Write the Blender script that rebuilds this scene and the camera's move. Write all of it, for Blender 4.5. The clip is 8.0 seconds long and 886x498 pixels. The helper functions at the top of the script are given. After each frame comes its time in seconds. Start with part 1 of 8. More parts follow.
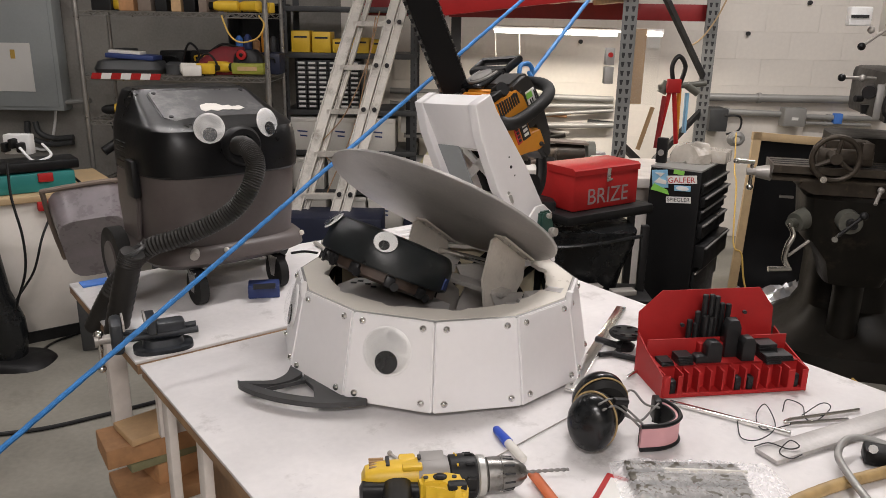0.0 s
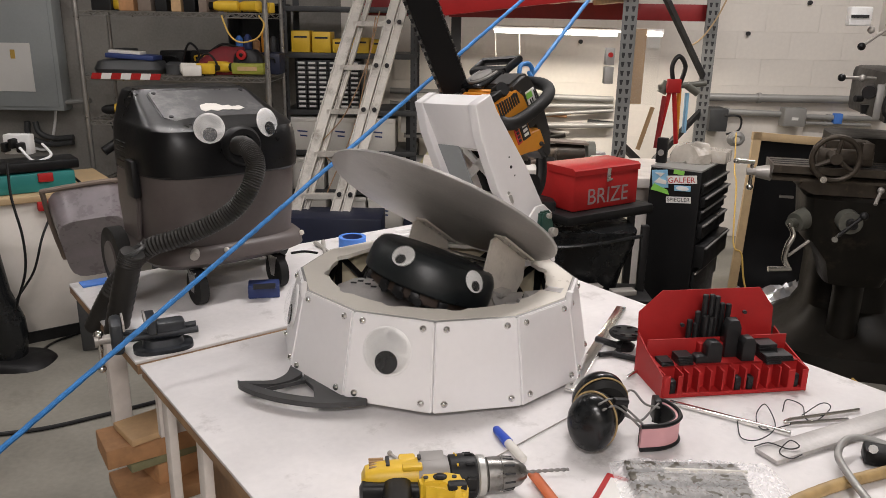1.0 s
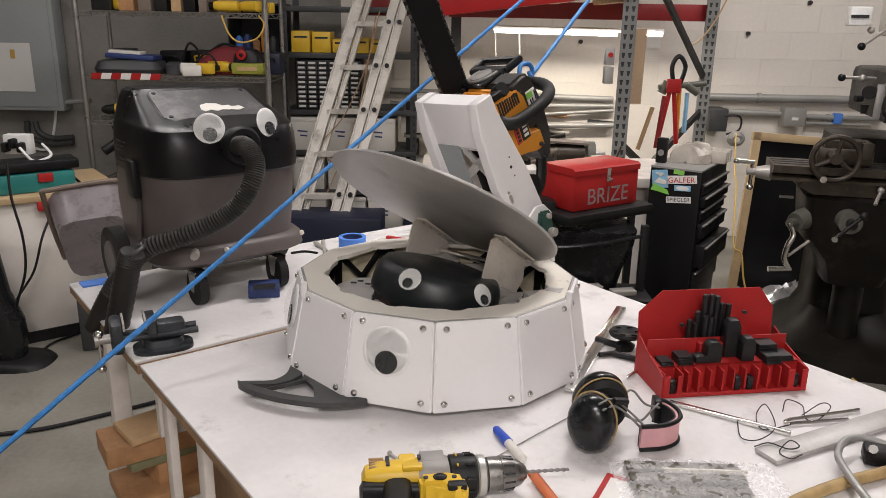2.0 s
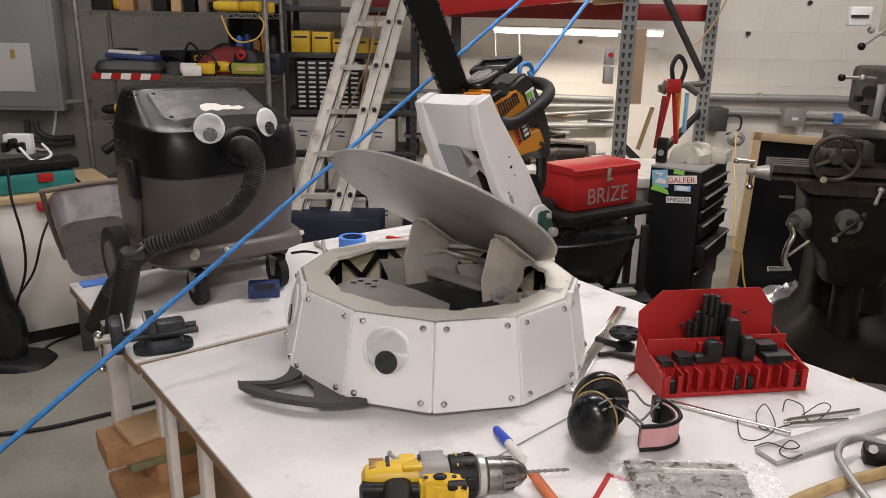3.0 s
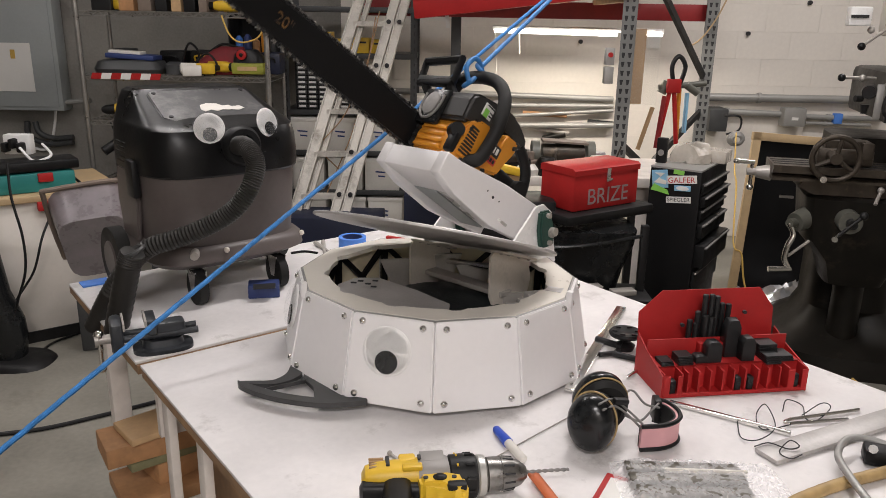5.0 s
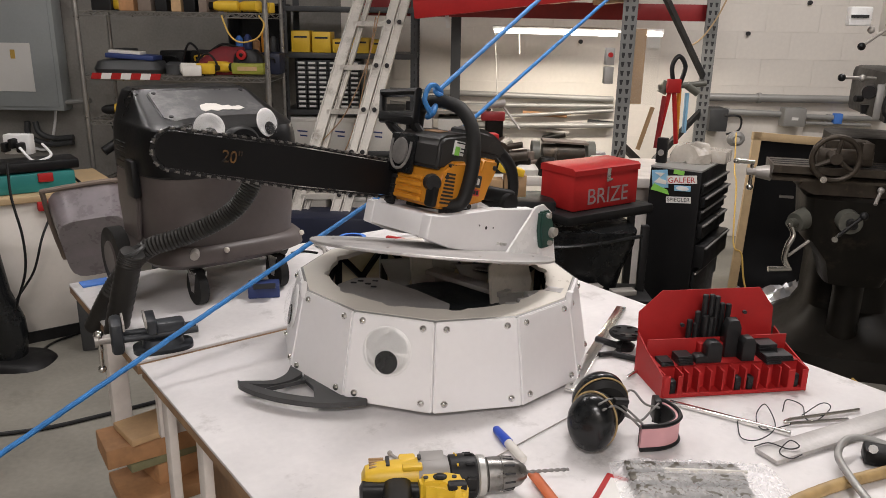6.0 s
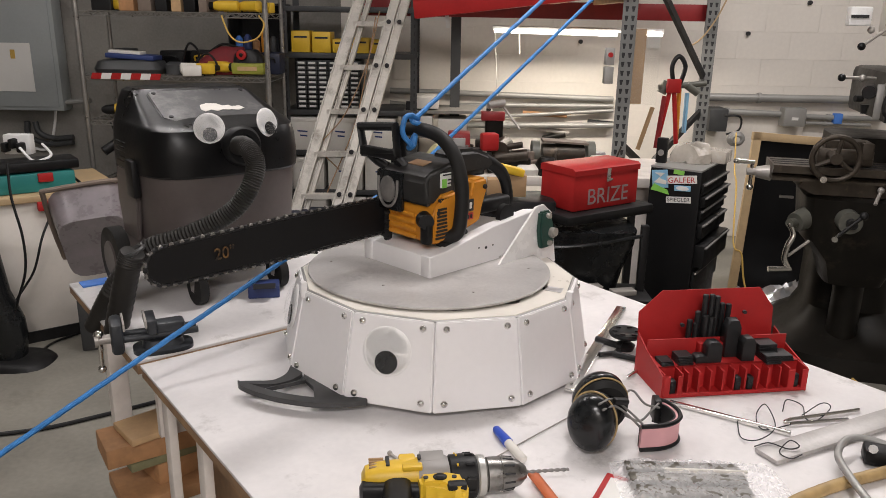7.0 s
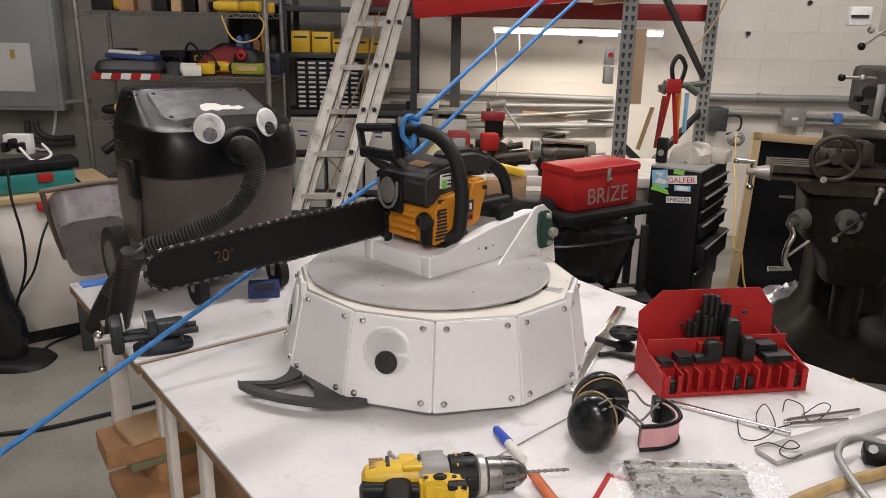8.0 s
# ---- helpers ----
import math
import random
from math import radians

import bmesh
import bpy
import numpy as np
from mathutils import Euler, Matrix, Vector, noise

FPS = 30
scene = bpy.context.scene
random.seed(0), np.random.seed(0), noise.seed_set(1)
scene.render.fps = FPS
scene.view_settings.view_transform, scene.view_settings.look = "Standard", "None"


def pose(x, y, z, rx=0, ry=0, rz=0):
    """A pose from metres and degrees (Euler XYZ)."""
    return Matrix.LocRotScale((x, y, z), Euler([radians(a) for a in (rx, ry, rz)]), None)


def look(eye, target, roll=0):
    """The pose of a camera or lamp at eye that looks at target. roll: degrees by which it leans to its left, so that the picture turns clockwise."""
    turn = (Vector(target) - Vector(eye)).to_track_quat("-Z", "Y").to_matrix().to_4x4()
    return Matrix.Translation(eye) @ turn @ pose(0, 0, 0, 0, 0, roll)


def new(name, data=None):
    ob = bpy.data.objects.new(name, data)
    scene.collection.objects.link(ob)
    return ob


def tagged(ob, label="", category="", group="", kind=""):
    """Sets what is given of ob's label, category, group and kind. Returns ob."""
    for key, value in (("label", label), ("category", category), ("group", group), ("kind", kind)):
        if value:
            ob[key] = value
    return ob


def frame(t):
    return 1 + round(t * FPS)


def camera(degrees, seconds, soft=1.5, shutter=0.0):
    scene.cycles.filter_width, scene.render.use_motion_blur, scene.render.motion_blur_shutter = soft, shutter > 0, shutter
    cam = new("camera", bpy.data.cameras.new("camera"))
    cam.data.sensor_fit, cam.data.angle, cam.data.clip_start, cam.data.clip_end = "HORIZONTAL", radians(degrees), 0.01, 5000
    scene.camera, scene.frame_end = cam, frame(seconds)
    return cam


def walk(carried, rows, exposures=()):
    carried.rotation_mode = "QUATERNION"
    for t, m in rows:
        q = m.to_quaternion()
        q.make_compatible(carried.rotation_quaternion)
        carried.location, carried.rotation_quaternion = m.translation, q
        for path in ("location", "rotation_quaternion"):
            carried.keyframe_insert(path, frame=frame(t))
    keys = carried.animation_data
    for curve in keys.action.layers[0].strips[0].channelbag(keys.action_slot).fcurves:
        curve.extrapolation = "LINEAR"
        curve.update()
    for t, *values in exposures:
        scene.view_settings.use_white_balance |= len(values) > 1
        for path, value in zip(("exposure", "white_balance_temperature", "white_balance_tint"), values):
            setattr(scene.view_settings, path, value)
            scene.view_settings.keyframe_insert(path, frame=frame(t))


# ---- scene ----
cam = camera(60.26, 8.0, soft=0.8, shutter=0.4)
EYE = (0.0, 0.0, 1.644)
AIM = look(EYE, (0.0, math.cos(radians(16.70)), 1.644 - math.sin(radians(16.70))), 1.04)
walk(cam, [(0.0, AIM), (8.0, AIM)], exposures=[(0.0, 0.0), (8.0, 0.0)])

# ---------- light ----------
world = bpy.data.worlds.new("shop_world")
scene.world = world
world.use_nodes = True
world.node_tree.nodes["Background"].inputs[0].default_value = (0.9, 0.95, 1.0, 1)
world.node_tree.nodes["Background"].inputs[1].default_value = 0.05


def area_light(name, m, sx, sy, power, color):
    d = bpy.data.lights.new(name, "AREA")
    d.shape, d.size, d.size_y, d.energy, d.color = "RECTANGLE", sx, sy, power, color
    ob = new(name, d)
    ob.matrix_world = m
    return ob


WARM = (1.0, 0.945, 0.935)
# Unseen overhead lights; those at y -2.75 and x -3.0 are added fill.
UNSEEN_LAMPS = [(-1.3, 2.9, 30, 26.0), (0.6, 2.5, 30, 42.0), (-0.1, -1.1, 30, 54.0), (0.3, -2.75, 0, 62.0), (2.6, 4.2, 0, 42.0), (-3.0, 3.6, 90, 17.0)]
for lx, ly, turn, power in UNSEEN_LAMPS:
    area_light("unseen_overhead_lamp", pose(lx, ly, 3.18, 0, 0, turn), 1.2, 0.28, power, WARM)
area_light("rack_tube_lamp", pose(0.95, 5.30, 1.60, 0, 0, 0), 0.95, 0.05, 19.0, (1.0, 0.9, 0.78))


# ---------- materials ----------
def link(nt, a, b):
    nt.links.new(a, b)


def mat(name, color, rough=0.5, metal=0.0, var=0.25, scale=6.0, fine=60.0, bump=0.15, spec=0.5, dirt=None, dirt_at=0.6, rvar=0.15, alpha=1.0, trans=0.0, coat=0.0):
    """A surface with broad and fine variation of colour, gloss and relief; dirt: a second colour in soft-edged stains."""
    m = bpy.data.materials.new(name)
    m.use_nodes = True
    nt = m.node_tree
    b = nt.nodes["Principled BSDF"]
    co = nt.nodes.new("ShaderNodeTexCoord")
    big = nt.nodes.new("ShaderNodeTexNoise")
    big.inputs["Scale"].default_value, big.inputs["Detail"].default_value = scale, 5
    small = nt.nodes.new("ShaderNodeTexNoise")
    small.inputs["Scale"].default_value, small.inputs["Detail"].default_value = fine, 3
    link(nt, co.outputs["Object"], big.inputs["Vector"])
    link(nt, co.outputs["Object"], small.inputs["Vector"])
    add = nt.nodes.new("ShaderNodeMath")
    add.operation = "MULTIPLY_ADD"
    link(nt, small.outputs["Fac"], add.inputs[0])
    add.inputs[1].default_value = 0.4
    link(nt, big.outputs["Fac"], add.inputs[2])
    ramp = nt.nodes.new("ShaderNodeValToRGB")
    lo = [c * (1 - var) for c in color]
    hi = [min(1.0, c * (1 + var * 0.6)) for c in color]
    ramp.color_ramp.elements[0].position, ramp.color_ramp.elements[0].color = 0.45, (*lo, 1)
    ramp.color_ramp.elements[1].position, ramp.color_ramp.elements[1].color = 0.95, (*hi, 1)
    link(nt, add.outputs[0], ramp.inputs["Fac"])
    out = ramp.outputs["Color"]
    if dirt is not None:
        st = nt.nodes.new("ShaderNodeTexNoise")
        st.inputs["Scale"].default_value, st.inputs["Detail"].default_value, st.inputs["Roughness"].default_value = scale * 0.8, 8, 0.7
        mp = nt.nodes.new("ShaderNodeMapping")
        mp.inputs["Location"].default_value = (3.1, 1.7, 5.3)
        link(nt, co.outputs["Object"], mp.inputs["Vector"])
        link(nt, mp.outputs["Vector"], st.inputs["Vector"])
        sr = nt.nodes.new("ShaderNodeMapRange")
        sr.inputs["From Min"].default_value, sr.inputs["From Max"].default_value = dirt_at, dirt_at + 0.14
        link(nt, st.outputs["Fac"], sr.inputs["Value"])
        mx = nt.nodes.new("ShaderNodeMix")
        mx.data_type = "RGBA"
        link(nt, sr.outputs["Result"], mx.inputs["Factor"])
        link(nt, out, mx.inputs["A"])
        mx.inputs["B"].default_value = (*dirt, 1)
        out = mx.outputs["Result"]
    link(nt, out, b.inputs["Base Color"])
    rr = nt.nodes.new("ShaderNodeMapRange")
    rr.inputs["From Min"].default_value, rr.inputs["From Max"].default_value = 0.3, 1.0
    rr.inputs["To Min"].default_value, rr.inputs["To Max"].default_value = max(0.03, rough - rvar), min(1.0, rough + rvar)
    link(nt, add.outputs[0], rr.inputs["Value"])
    link(nt, rr.outputs["Result"], b.inputs["Roughness"])
    b.inputs["Metallic"].default_value = metal
    b.inputs["Specular IOR Level"].default_value = spec
    b.inputs["Transmission Weight"].default_value = trans
    b.inputs["Alpha"].default_value = alpha
    b.inputs["Coat Weight"].default_value = coat
    bp = nt.nodes.new("ShaderNodeBump")
    bp.inputs["Strength"].default_value, bp.inputs["Distance"].default_value = bump, 0.002
    link(nt, add.outputs[0], bp.inputs["Height"])
    link(nt, bp.outputs["Normal"], b.inputs["Normal"])
    return m


def glow(name, color, strength):
    m = bpy.data.materials.new(name)
    m.use_nodes = True
    b = m.node_tree.nodes["Principled BSDF"]
    b.inputs["Emission Color"].default_value, b.inputs["Emission Strength"].default_value = (*color, 1), strength
    return m


M_WALL = mat("painted_block_wall", (0.76, 0.715, 0.655), 0.75, var=0.08, scale=1.2, fine=40, bump=0.3, dirt=(0.55, 0.5, 0.44), dirt_at=0.66)
M_GREYWALL = mat("grey_plaster", (0.26, 0.247, 0.225), 0.8, var=0.30, scale=2.2, bump=0.3, dirt=(0.17, 0.155, 0.14), dirt_at=0.56)
M_CEIL = mat("ceiling_paint", (0.6, 0.59, 0.57), 0.8, var=0.1)
M_FLOOR = mat("concrete", (0.245, 0.232, 0.198), 0.55, var=0.32, scale=2.2, fine=45, bump=0.25, dirt=(0.14, 0.13, 0.11), dirt_at=0.57)
M_TABLE = mat("white_laminate", (0.77, 0.745, 0.74), 0.45, var=0.10, scale=8, fine=70, bump=0.06, dirt=(0.50, 0.475, 0.46), dirt_at=0.565)
M_PLY = mat("plywood_edge", (0.33, 0.20, 0.11), 0.7, var=0.4, scale=12, bump=0.3)
M_PAINTWOOD = mat("white_painted_lumber", (0.68, 0.63, 0.58), 0.7, var=0.15, scale=8, bump=0.3, dirt=(0.4, 0.3, 0.22), dirt_at=0.66)
M_ENDPANEL = mat("stained_hardboard", (0.20, 0.155, 0.125), 0.7, var=0.2, scale=5, bump=0.1)
M_FADED = mat("faded_orange_print", (0.17, 0.085, 0.02), 0.6, var=0.6, scale=60, dirt=(0.008, 0.008, 0.008), dirt_at=0.5)
M_LUMBER = mat("lumber", (0.42, 0.22, 0.10), 0.7, var=0.35, scale=9, bump=0.3)
M_OLIVE = mat("green_tinted_board", (0.20, 0.19, 0.10), 0.7, var=0.25, scale=9, bump=0.2)
M_LUMBER2 = mat("pale_lumber", (0.52, 0.34, 0.18), 0.7, var=0.25, scale=9, bump=0.3)
M_UHMW = mat("white_polymer", (0.83, 0.815, 0.815), 0.38, var=0.04, scale=5, bump=0.05, dirt=(0.68, 0.64, 0.62), dirt_at=0.7)
M_CREAM = mat("cream_polymer", (0.76, 0.72, 0.65), 0.35, var=0.06, scale=8, bump=0.06)
M_STEEL = mat("brushed_steel", (0.42, 0.395, 0.365), 0.42, 0.35, var=0.15, scale=7, fine=150, bump=0.05, dirt=(0.3, 0.29, 0.28), dirt_at=0.6)
M_BRACKET = mat("bare_sheet_metal", (0.66, 0.61, 0.54), 0.45, 0.2, var=0.15, scale=9, fine=150, bump=0.05, dirt=(0.45, 0.41, 0.36), dirt_at=0.6)
M_PLATE = mat("scuffed_steel_plate", (0.50, 0.48, 0.465), 0.42, 0.30, var=0.22, scale=8, fine=150, bump=0.05, dirt=(0.34, 0.325, 0.315), dirt_at=0.54)
M_CHROME = mat("chrome", (0.75, 0.74, 0.72), 0.18, 1.0, var=0.08, bump=0.02, rvar=0.06)
M_GEAR = mat("grey_painted_casting", (0.30, 0.285, 0.27), 0.5, 0.2, var=0.12, scale=14, bump=0.05)
M_CHUCK = mat("scuffed_chuck_steel", (0.26, 0.25, 0.235), 0.32, 0.85, var=0.35, scale=40, fine=200, bump=0.1, dirt=(0.08, 0.076, 0.07), dirt_at=0.6)
M_ALU = mat("aluminium", (0.60, 0.59, 0.56), 0.4, 0.8, var=0.15, scale=5, bump=0.08, dirt=(0.42, 0.4, 0.36), dirt_at=0.6)
M_LADDER = mat("weathered_aluminium", (0.58, 0.55, 0.50), 0.5, 0.25, var=0.22, scale=7, fine=90, bump=0.12, dirt=(0.27, 0.245, 0.21), dirt_at=0.52)
M_DARKSTEEL = mat("dark_steel", (0.019, 0.019, 0.020), 0.42, 0.3, var=0.3, scale=14, bump=0.1, spec=0.4)
M_FORK = mat("grey_cut_steel", (0.065, 0.065, 0.066), 0.45, 0.3, var=0.35, scale=18, fine=120, bump=0.12, dirt=(0.05, 0.05, 0.05), dirt_at=0.58)
M_GREYSTEEL = mat("grey_painted_steel", (0.058, 0.060, 0.062), 0.5, 0.2, var=0.2, scale=6, bump=0.08)
M_BLACK = mat("black_plastic", (0.008, 0.008, 0.0085), 0.45, var=0.3, scale=14, bump=0.08, spec=0.3, dirt=(0.025, 0.024, 0.023), dirt_at=0.66)
M_BLACKGLOSS = mat("glossy_black_plastic", (0.010, 0.011, 0.012), 0.24, var=0.3, scale=10, bump=0.05, rvar=0.1, spec=0.4, dirt=(0.03, 0.032, 0.034), dirt_at=0.62)
M_RUBBER = mat("black_rubber", (0.014, 0.0135, 0.013), 0.6, spec=0.3, var=0.3, scale=20, bump=0.1)
M_VACGREY = mat("translucent_grey_tank", (0.108, 0.090, 0.085), 0.42, var=0.20, scale=4, bump=0.05, dirt=(0.080, 0.066, 0.060), dirt_at=0.56)
M_VACTOP = mat("dusty_black_plastic", (0.007, 0.007, 0.0075), 0.34, var=0.4, scale=9, fine=120, bump=0.12, rvar=0.16, spec=0.3, dirt=(0.03, 0.028, 0.027), dirt_at=0.62)
# Dust and scuffs, with the ceiling's grey reflection mixed into the colour.
M_VACDUSTSHEEN = mat("dusty_scuffed_painted_sheen", (0.055, 0.055, 0.056), 0.33, var=0.35, scale=11, fine=130, bump=0.1, rvar=0.14, dirt=(0.15, 0.148, 0.145), dirt_at=0.5)
M_HOSE = mat("worn_black_hose", (0.022, 0.020, 0.018), 0.5, spec=0.4, var=0.35, scale=16, bump=0.1, dirt=(0.06, 0.054, 0.048), dirt_at=0.62)
M_WHITE = mat("white_plastic", (0.86, 0.855, 0.845), 0.3, var=0.04, bump=0.03)
M_RED = mat("red_enamel", (0.40, 0.018, 0.018), 0.50, spec=0.3, var=0.16, scale=8, bump=0.04, dirt=(0.25, 0.02, 0.02), dirt_at=0.68)
M_REDDARK = mat("dark_red_paint", (0.26, 0.02, 0.022), 0.45, var=0.2, scale=8)
M_YELLOW = mat("yellow_plastic", (0.72, 0.46, 0.03), 0.42, var=0.12, scale=10, bump=0.06, dirt=(0.4, 0.25, 0.03), dirt_at=0.66)
M_ORANGE = mat("orange_plastic", (0.62, 0.25, 0.022), 0.38, var=0.14, scale=10, bump=0.06, dirt=(0.38, 0.15, 0.02), dirt_at=0.66)
M_BLUE = mat("blue_tape", (0.08, 0.24, 0.72), 0.55, var=0.12, scale=14)
M_BLUEDARK = mat("dark_blue_card", (0.025, 0.045, 0.16), 0.55, var=0.2)
M_ROPE = mat("blue_nylon_rope", (0.035, 0.20, 0.52), 0.55, var=0.35, scale=40, fine=200, bump=0.5)
M_TEAL = mat("teal_plastic", (0.02, 0.20, 0.19), 0.45, var=0.15)
M_GREEN = mat("green_cast_iron", (0.018, 0.065, 0.05), 0.35, var=0.2, bump=0.15)
M_LIME = mat("olive_yellow_plastic", (0.30, 0.31, 0.04), 0.5, var=0.2)
M_CARD = mat("brown_cardboard", (0.40, 0.26, 0.14), 0.8, var=0.12, scale=5)
M_BOXWHITE = mat("white_cardboard", (0.72, 0.69, 0.64), 0.75, var=0.1, scale=4)
M_PAPER = mat("paper", (0.76, 0.75, 0.72), 0.8, var=0.04)
M_IRON = mat("machine_iron", (0.011, 0.0095, 0.0075), 0.42, 0.15, var=0.4, scale=8, bump=0.2, spec=0.25, dirt=(0.036, 0.029, 0.020), dirt_at=0.58)
M_IRONWORN = mat("worn_oily_iron", (0.062, 0.050, 0.038), 0.38, 0.4, var=0.4, scale=11, bump=0.2, spec=0.4, dirt=(0.15, 0.115, 0.08), dirt_at=0.58)
M_BAG = mat("hazy_plastic_bag", (0.62, 0.57, 0.50), 0.22, var=0.12, scale=14, bump=0.4, alpha=0.5)
M_POST = mat("grey_rack_enamel", (0.20, 0.205, 0.20), 0.45, 0.2, var=0.15, scale=6, bump=0.06, dirt=(0.12, 0.12, 0.115), dirt_at=0.6)
M_SHELL = mat("scuffed_slate_plastic", (0.013, 0.016, 0.0175), 0.36, var=0.35, scale=16, fine=120, bump=0.1, rvar=0.14, spec=0.45, dirt=(0.055, 0.06, 0.062), dirt_at=0.62)
M_MACHGREY = mat("machine_grey_green", (0.125, 0.125, 0.105), 0.45, 0.1, var=0.2, scale=6, bump=0.1, dirt=(0.1, 0.095, 0.085), dirt_at=0.62)
M_PINK = mat("pink_padding", (0.68, 0.36, 0.38), 0.55, var=0.08, scale=10)
M_FOIL = mat("crumpled_foil", (0.80, 0.80, 0.82), 0.34, 1.0, var=0.2, scale=9, fine=25, bump=1.0)
M_SCALE = mat("oily_mill_scale", (0.10, 0.091, 0.073), 0.42, 0.3, var=0.25, scale=90, fine=300, bump=0.5)
M_FILM = mat("clear_film", (0.86, 0.86, 0.87), 0.10, var=0.03, scale=20, fine=60, bump=0.3, alpha=0.32, rvar=0.05)
M_CLEAR = mat("cloudy_clear_plastic", (0.24, 0.212, 0.228), 0.3, var=0.25, scale=9, bump=0.2, alpha=0.80)
M_PERSPEX = mat("clear_sheet", (0.8, 0.8, 0.78), 0.08, var=0.03, bump=0.01, alpha=0.045)
M_BOARD = mat("black_board_panel", (0.006, 0.006, 0.0065), 0.4, spec=0.25, var=0.3, scale=4, bump=0.05)
M_PINE = mat("pine_trim", (0.50, 0.36, 0.20), 0.6, var=0.15, scale=10)
M_WIRE = mat("dull_chrome_wire", (0.34, 0.33, 0.31), 0.32, 0.75, var=0.2, scale=20)
M_VISE = mat("blue_black_vise_enamel", (0.034, 0.038, 0.044), 0.40, 0.2, var=0.3, scale=14, bump=0.1, dirt=(0.10, 0.10, 0.098), dirt_at=0.64)
M_CONDUIT = mat("grey_conduit", (0.36, 0.355, 0.34), 0.45, 0.4, var=0.12)
M_CABLEYEL = mat("yellow_cord", (0.60, 0.39, 0.09), 0.5, var=0.1)
M_BROWN = mat("bamboo", (0.42, 0.29, 0.13), 0.5, var=0.3, scale=22, bump=0.2, dirt=(0.12, 0.075, 0.035), dirt_at=0.60)
# Tan paints in the light that comes through the white side panels.
M_LINERLIT = mat('liner_backlit_tan', (0.80, 0.70, 0.50), 0.6, var=0.1)
M_GREYBAR = mat("mill_scale_bar", (0.22, 0.21, 0.20), 0.5, 0.3, var=0.3, scale=30, fine=150, bump=0.4)
M_PANELGREY = mat("grey_enamel_cabinet", (0.35, 0.375, 0.375), 0.45, var=0.10, scale=3)
M_SAWTOP = mat("matte_black_cover", (0.028, 0.027, 0.026), 0.5, var=0.3, scale=14, bump=0.1, dirt=(0.07, 0.066, 0.06), dirt_at=0.62)
M_NAVY = mat("navy_plastic", (0.008, 0.012, 0.035), 0.5, var=0.3, scale=6)
M_TUBE = glow("lit_tube", (1.0, 0.95, 0.86), 6.0)
# Print black; also solid dark pieces giving the shade of holes and slots.
M_INK_HOLE = mat("ink_and_hole_shade", (0.02, 0.02, 0.022), 0.6, var=0.1)
M_INKRED = mat("red_ink", (0.5, 0.04, 0.04), 0.5, var=0.1)
M_SILVER = mat("silver_paint", (0.35, 0.30, 0.30), 0.5, 0.3, var=0.2)
M_LIMEGREEN = mat("green_sticker", (0.25, 0.6, 0.1), 0.4, var=0.1)
M_SKY = mat("light_blue_sticker", (0.25, 0.5, 0.7), 0.4, var=0.1)


# ---------- builders ----------
def bm_new():
    return bmesh.new()


def xf(bm, verts, m):
    if m is not None:
        bmesh.ops.transform(bm, matrix=m, verts=verts)


def box(bm, cx, cy, cz, sx, sy, sz, m=None, bevel=0.0, seg=2, taper=1.0, tapery=None):
    """A block; taper shrinks its top in x (and y)."""
    g = bmesh.ops.create_cube(bm, size=1.0)
    vs = g["verts"]
    ty = taper if tapery is None else tapery
    for v in vs:
        k, ky = (taper, ty) if v.co.z > 0 else (1.0, 1.0)
        v.co = Vector((v.co.x * sx * k, v.co.y * sy * ky, v.co.z * sz))
    if bevel > 0:
        es = list({e for v in vs for e in v.link_edges})
        r = bmesh.ops.bevel(bm, geom=es, offset=min(bevel, 0.49 * min(sx, sy, sz)), segments=seg, affect="EDGES", profile=0.5)
        vs = list({v for f in r["faces"] for v in f.verts} | {v for v in vs if v.is_valid})
    xf(bm, vs, (Matrix() if m is None else m) @ Matrix.Translation((cx, cy, cz)))
    return vs


def cyl(bm, p0, p1, r, r2=None, seg=16, caps=True):
    p0, p1 = Vector(p0), Vector(p1)
    d = p1 - p0
    g = bmesh.ops.create_cone(bm, cap_ends=caps, segments=seg, radius1=r, radius2=r if r2 is None else r2, depth=d.length)
    xf(bm, g["verts"], Matrix.Translation((p0 + p1) / 2) @ d.to_track_quat("Z", "Y").to_matrix().to_4x4())
    return g["verts"]


def ball(bm, c, r, seg=12, sx=1, sy=1, sz=1):
    g = bmesh.ops.create_uvsphere(bm, u_segments=seg, v_segments=max(6, seg // 2 + 2), radius=r)
    xf(bm, g["verts"], Matrix.Translation(c) @ Matrix.Diagonal((sx, sy, sz, 1)))
    return g["verts"]


def prism(bm, pts, d, m=None):
    """A flat outline (x, y) given thickness d upwards in z, then placed by m."""
    a = [bm.verts.new((x, y, 0)) for x, y in pts]
    b = [bm.verts.new((x, y, d)) for x, y in pts]
    n = len(pts)
    bm.faces.new(list(reversed(a)))
    bm.faces.new(b)
    for i in range(n):
        bm.faces.new((a[i], a[(i + 1) % n], b[(i + 1) % n], b[i]))
    xf(bm, a + b, m)
    return a + b


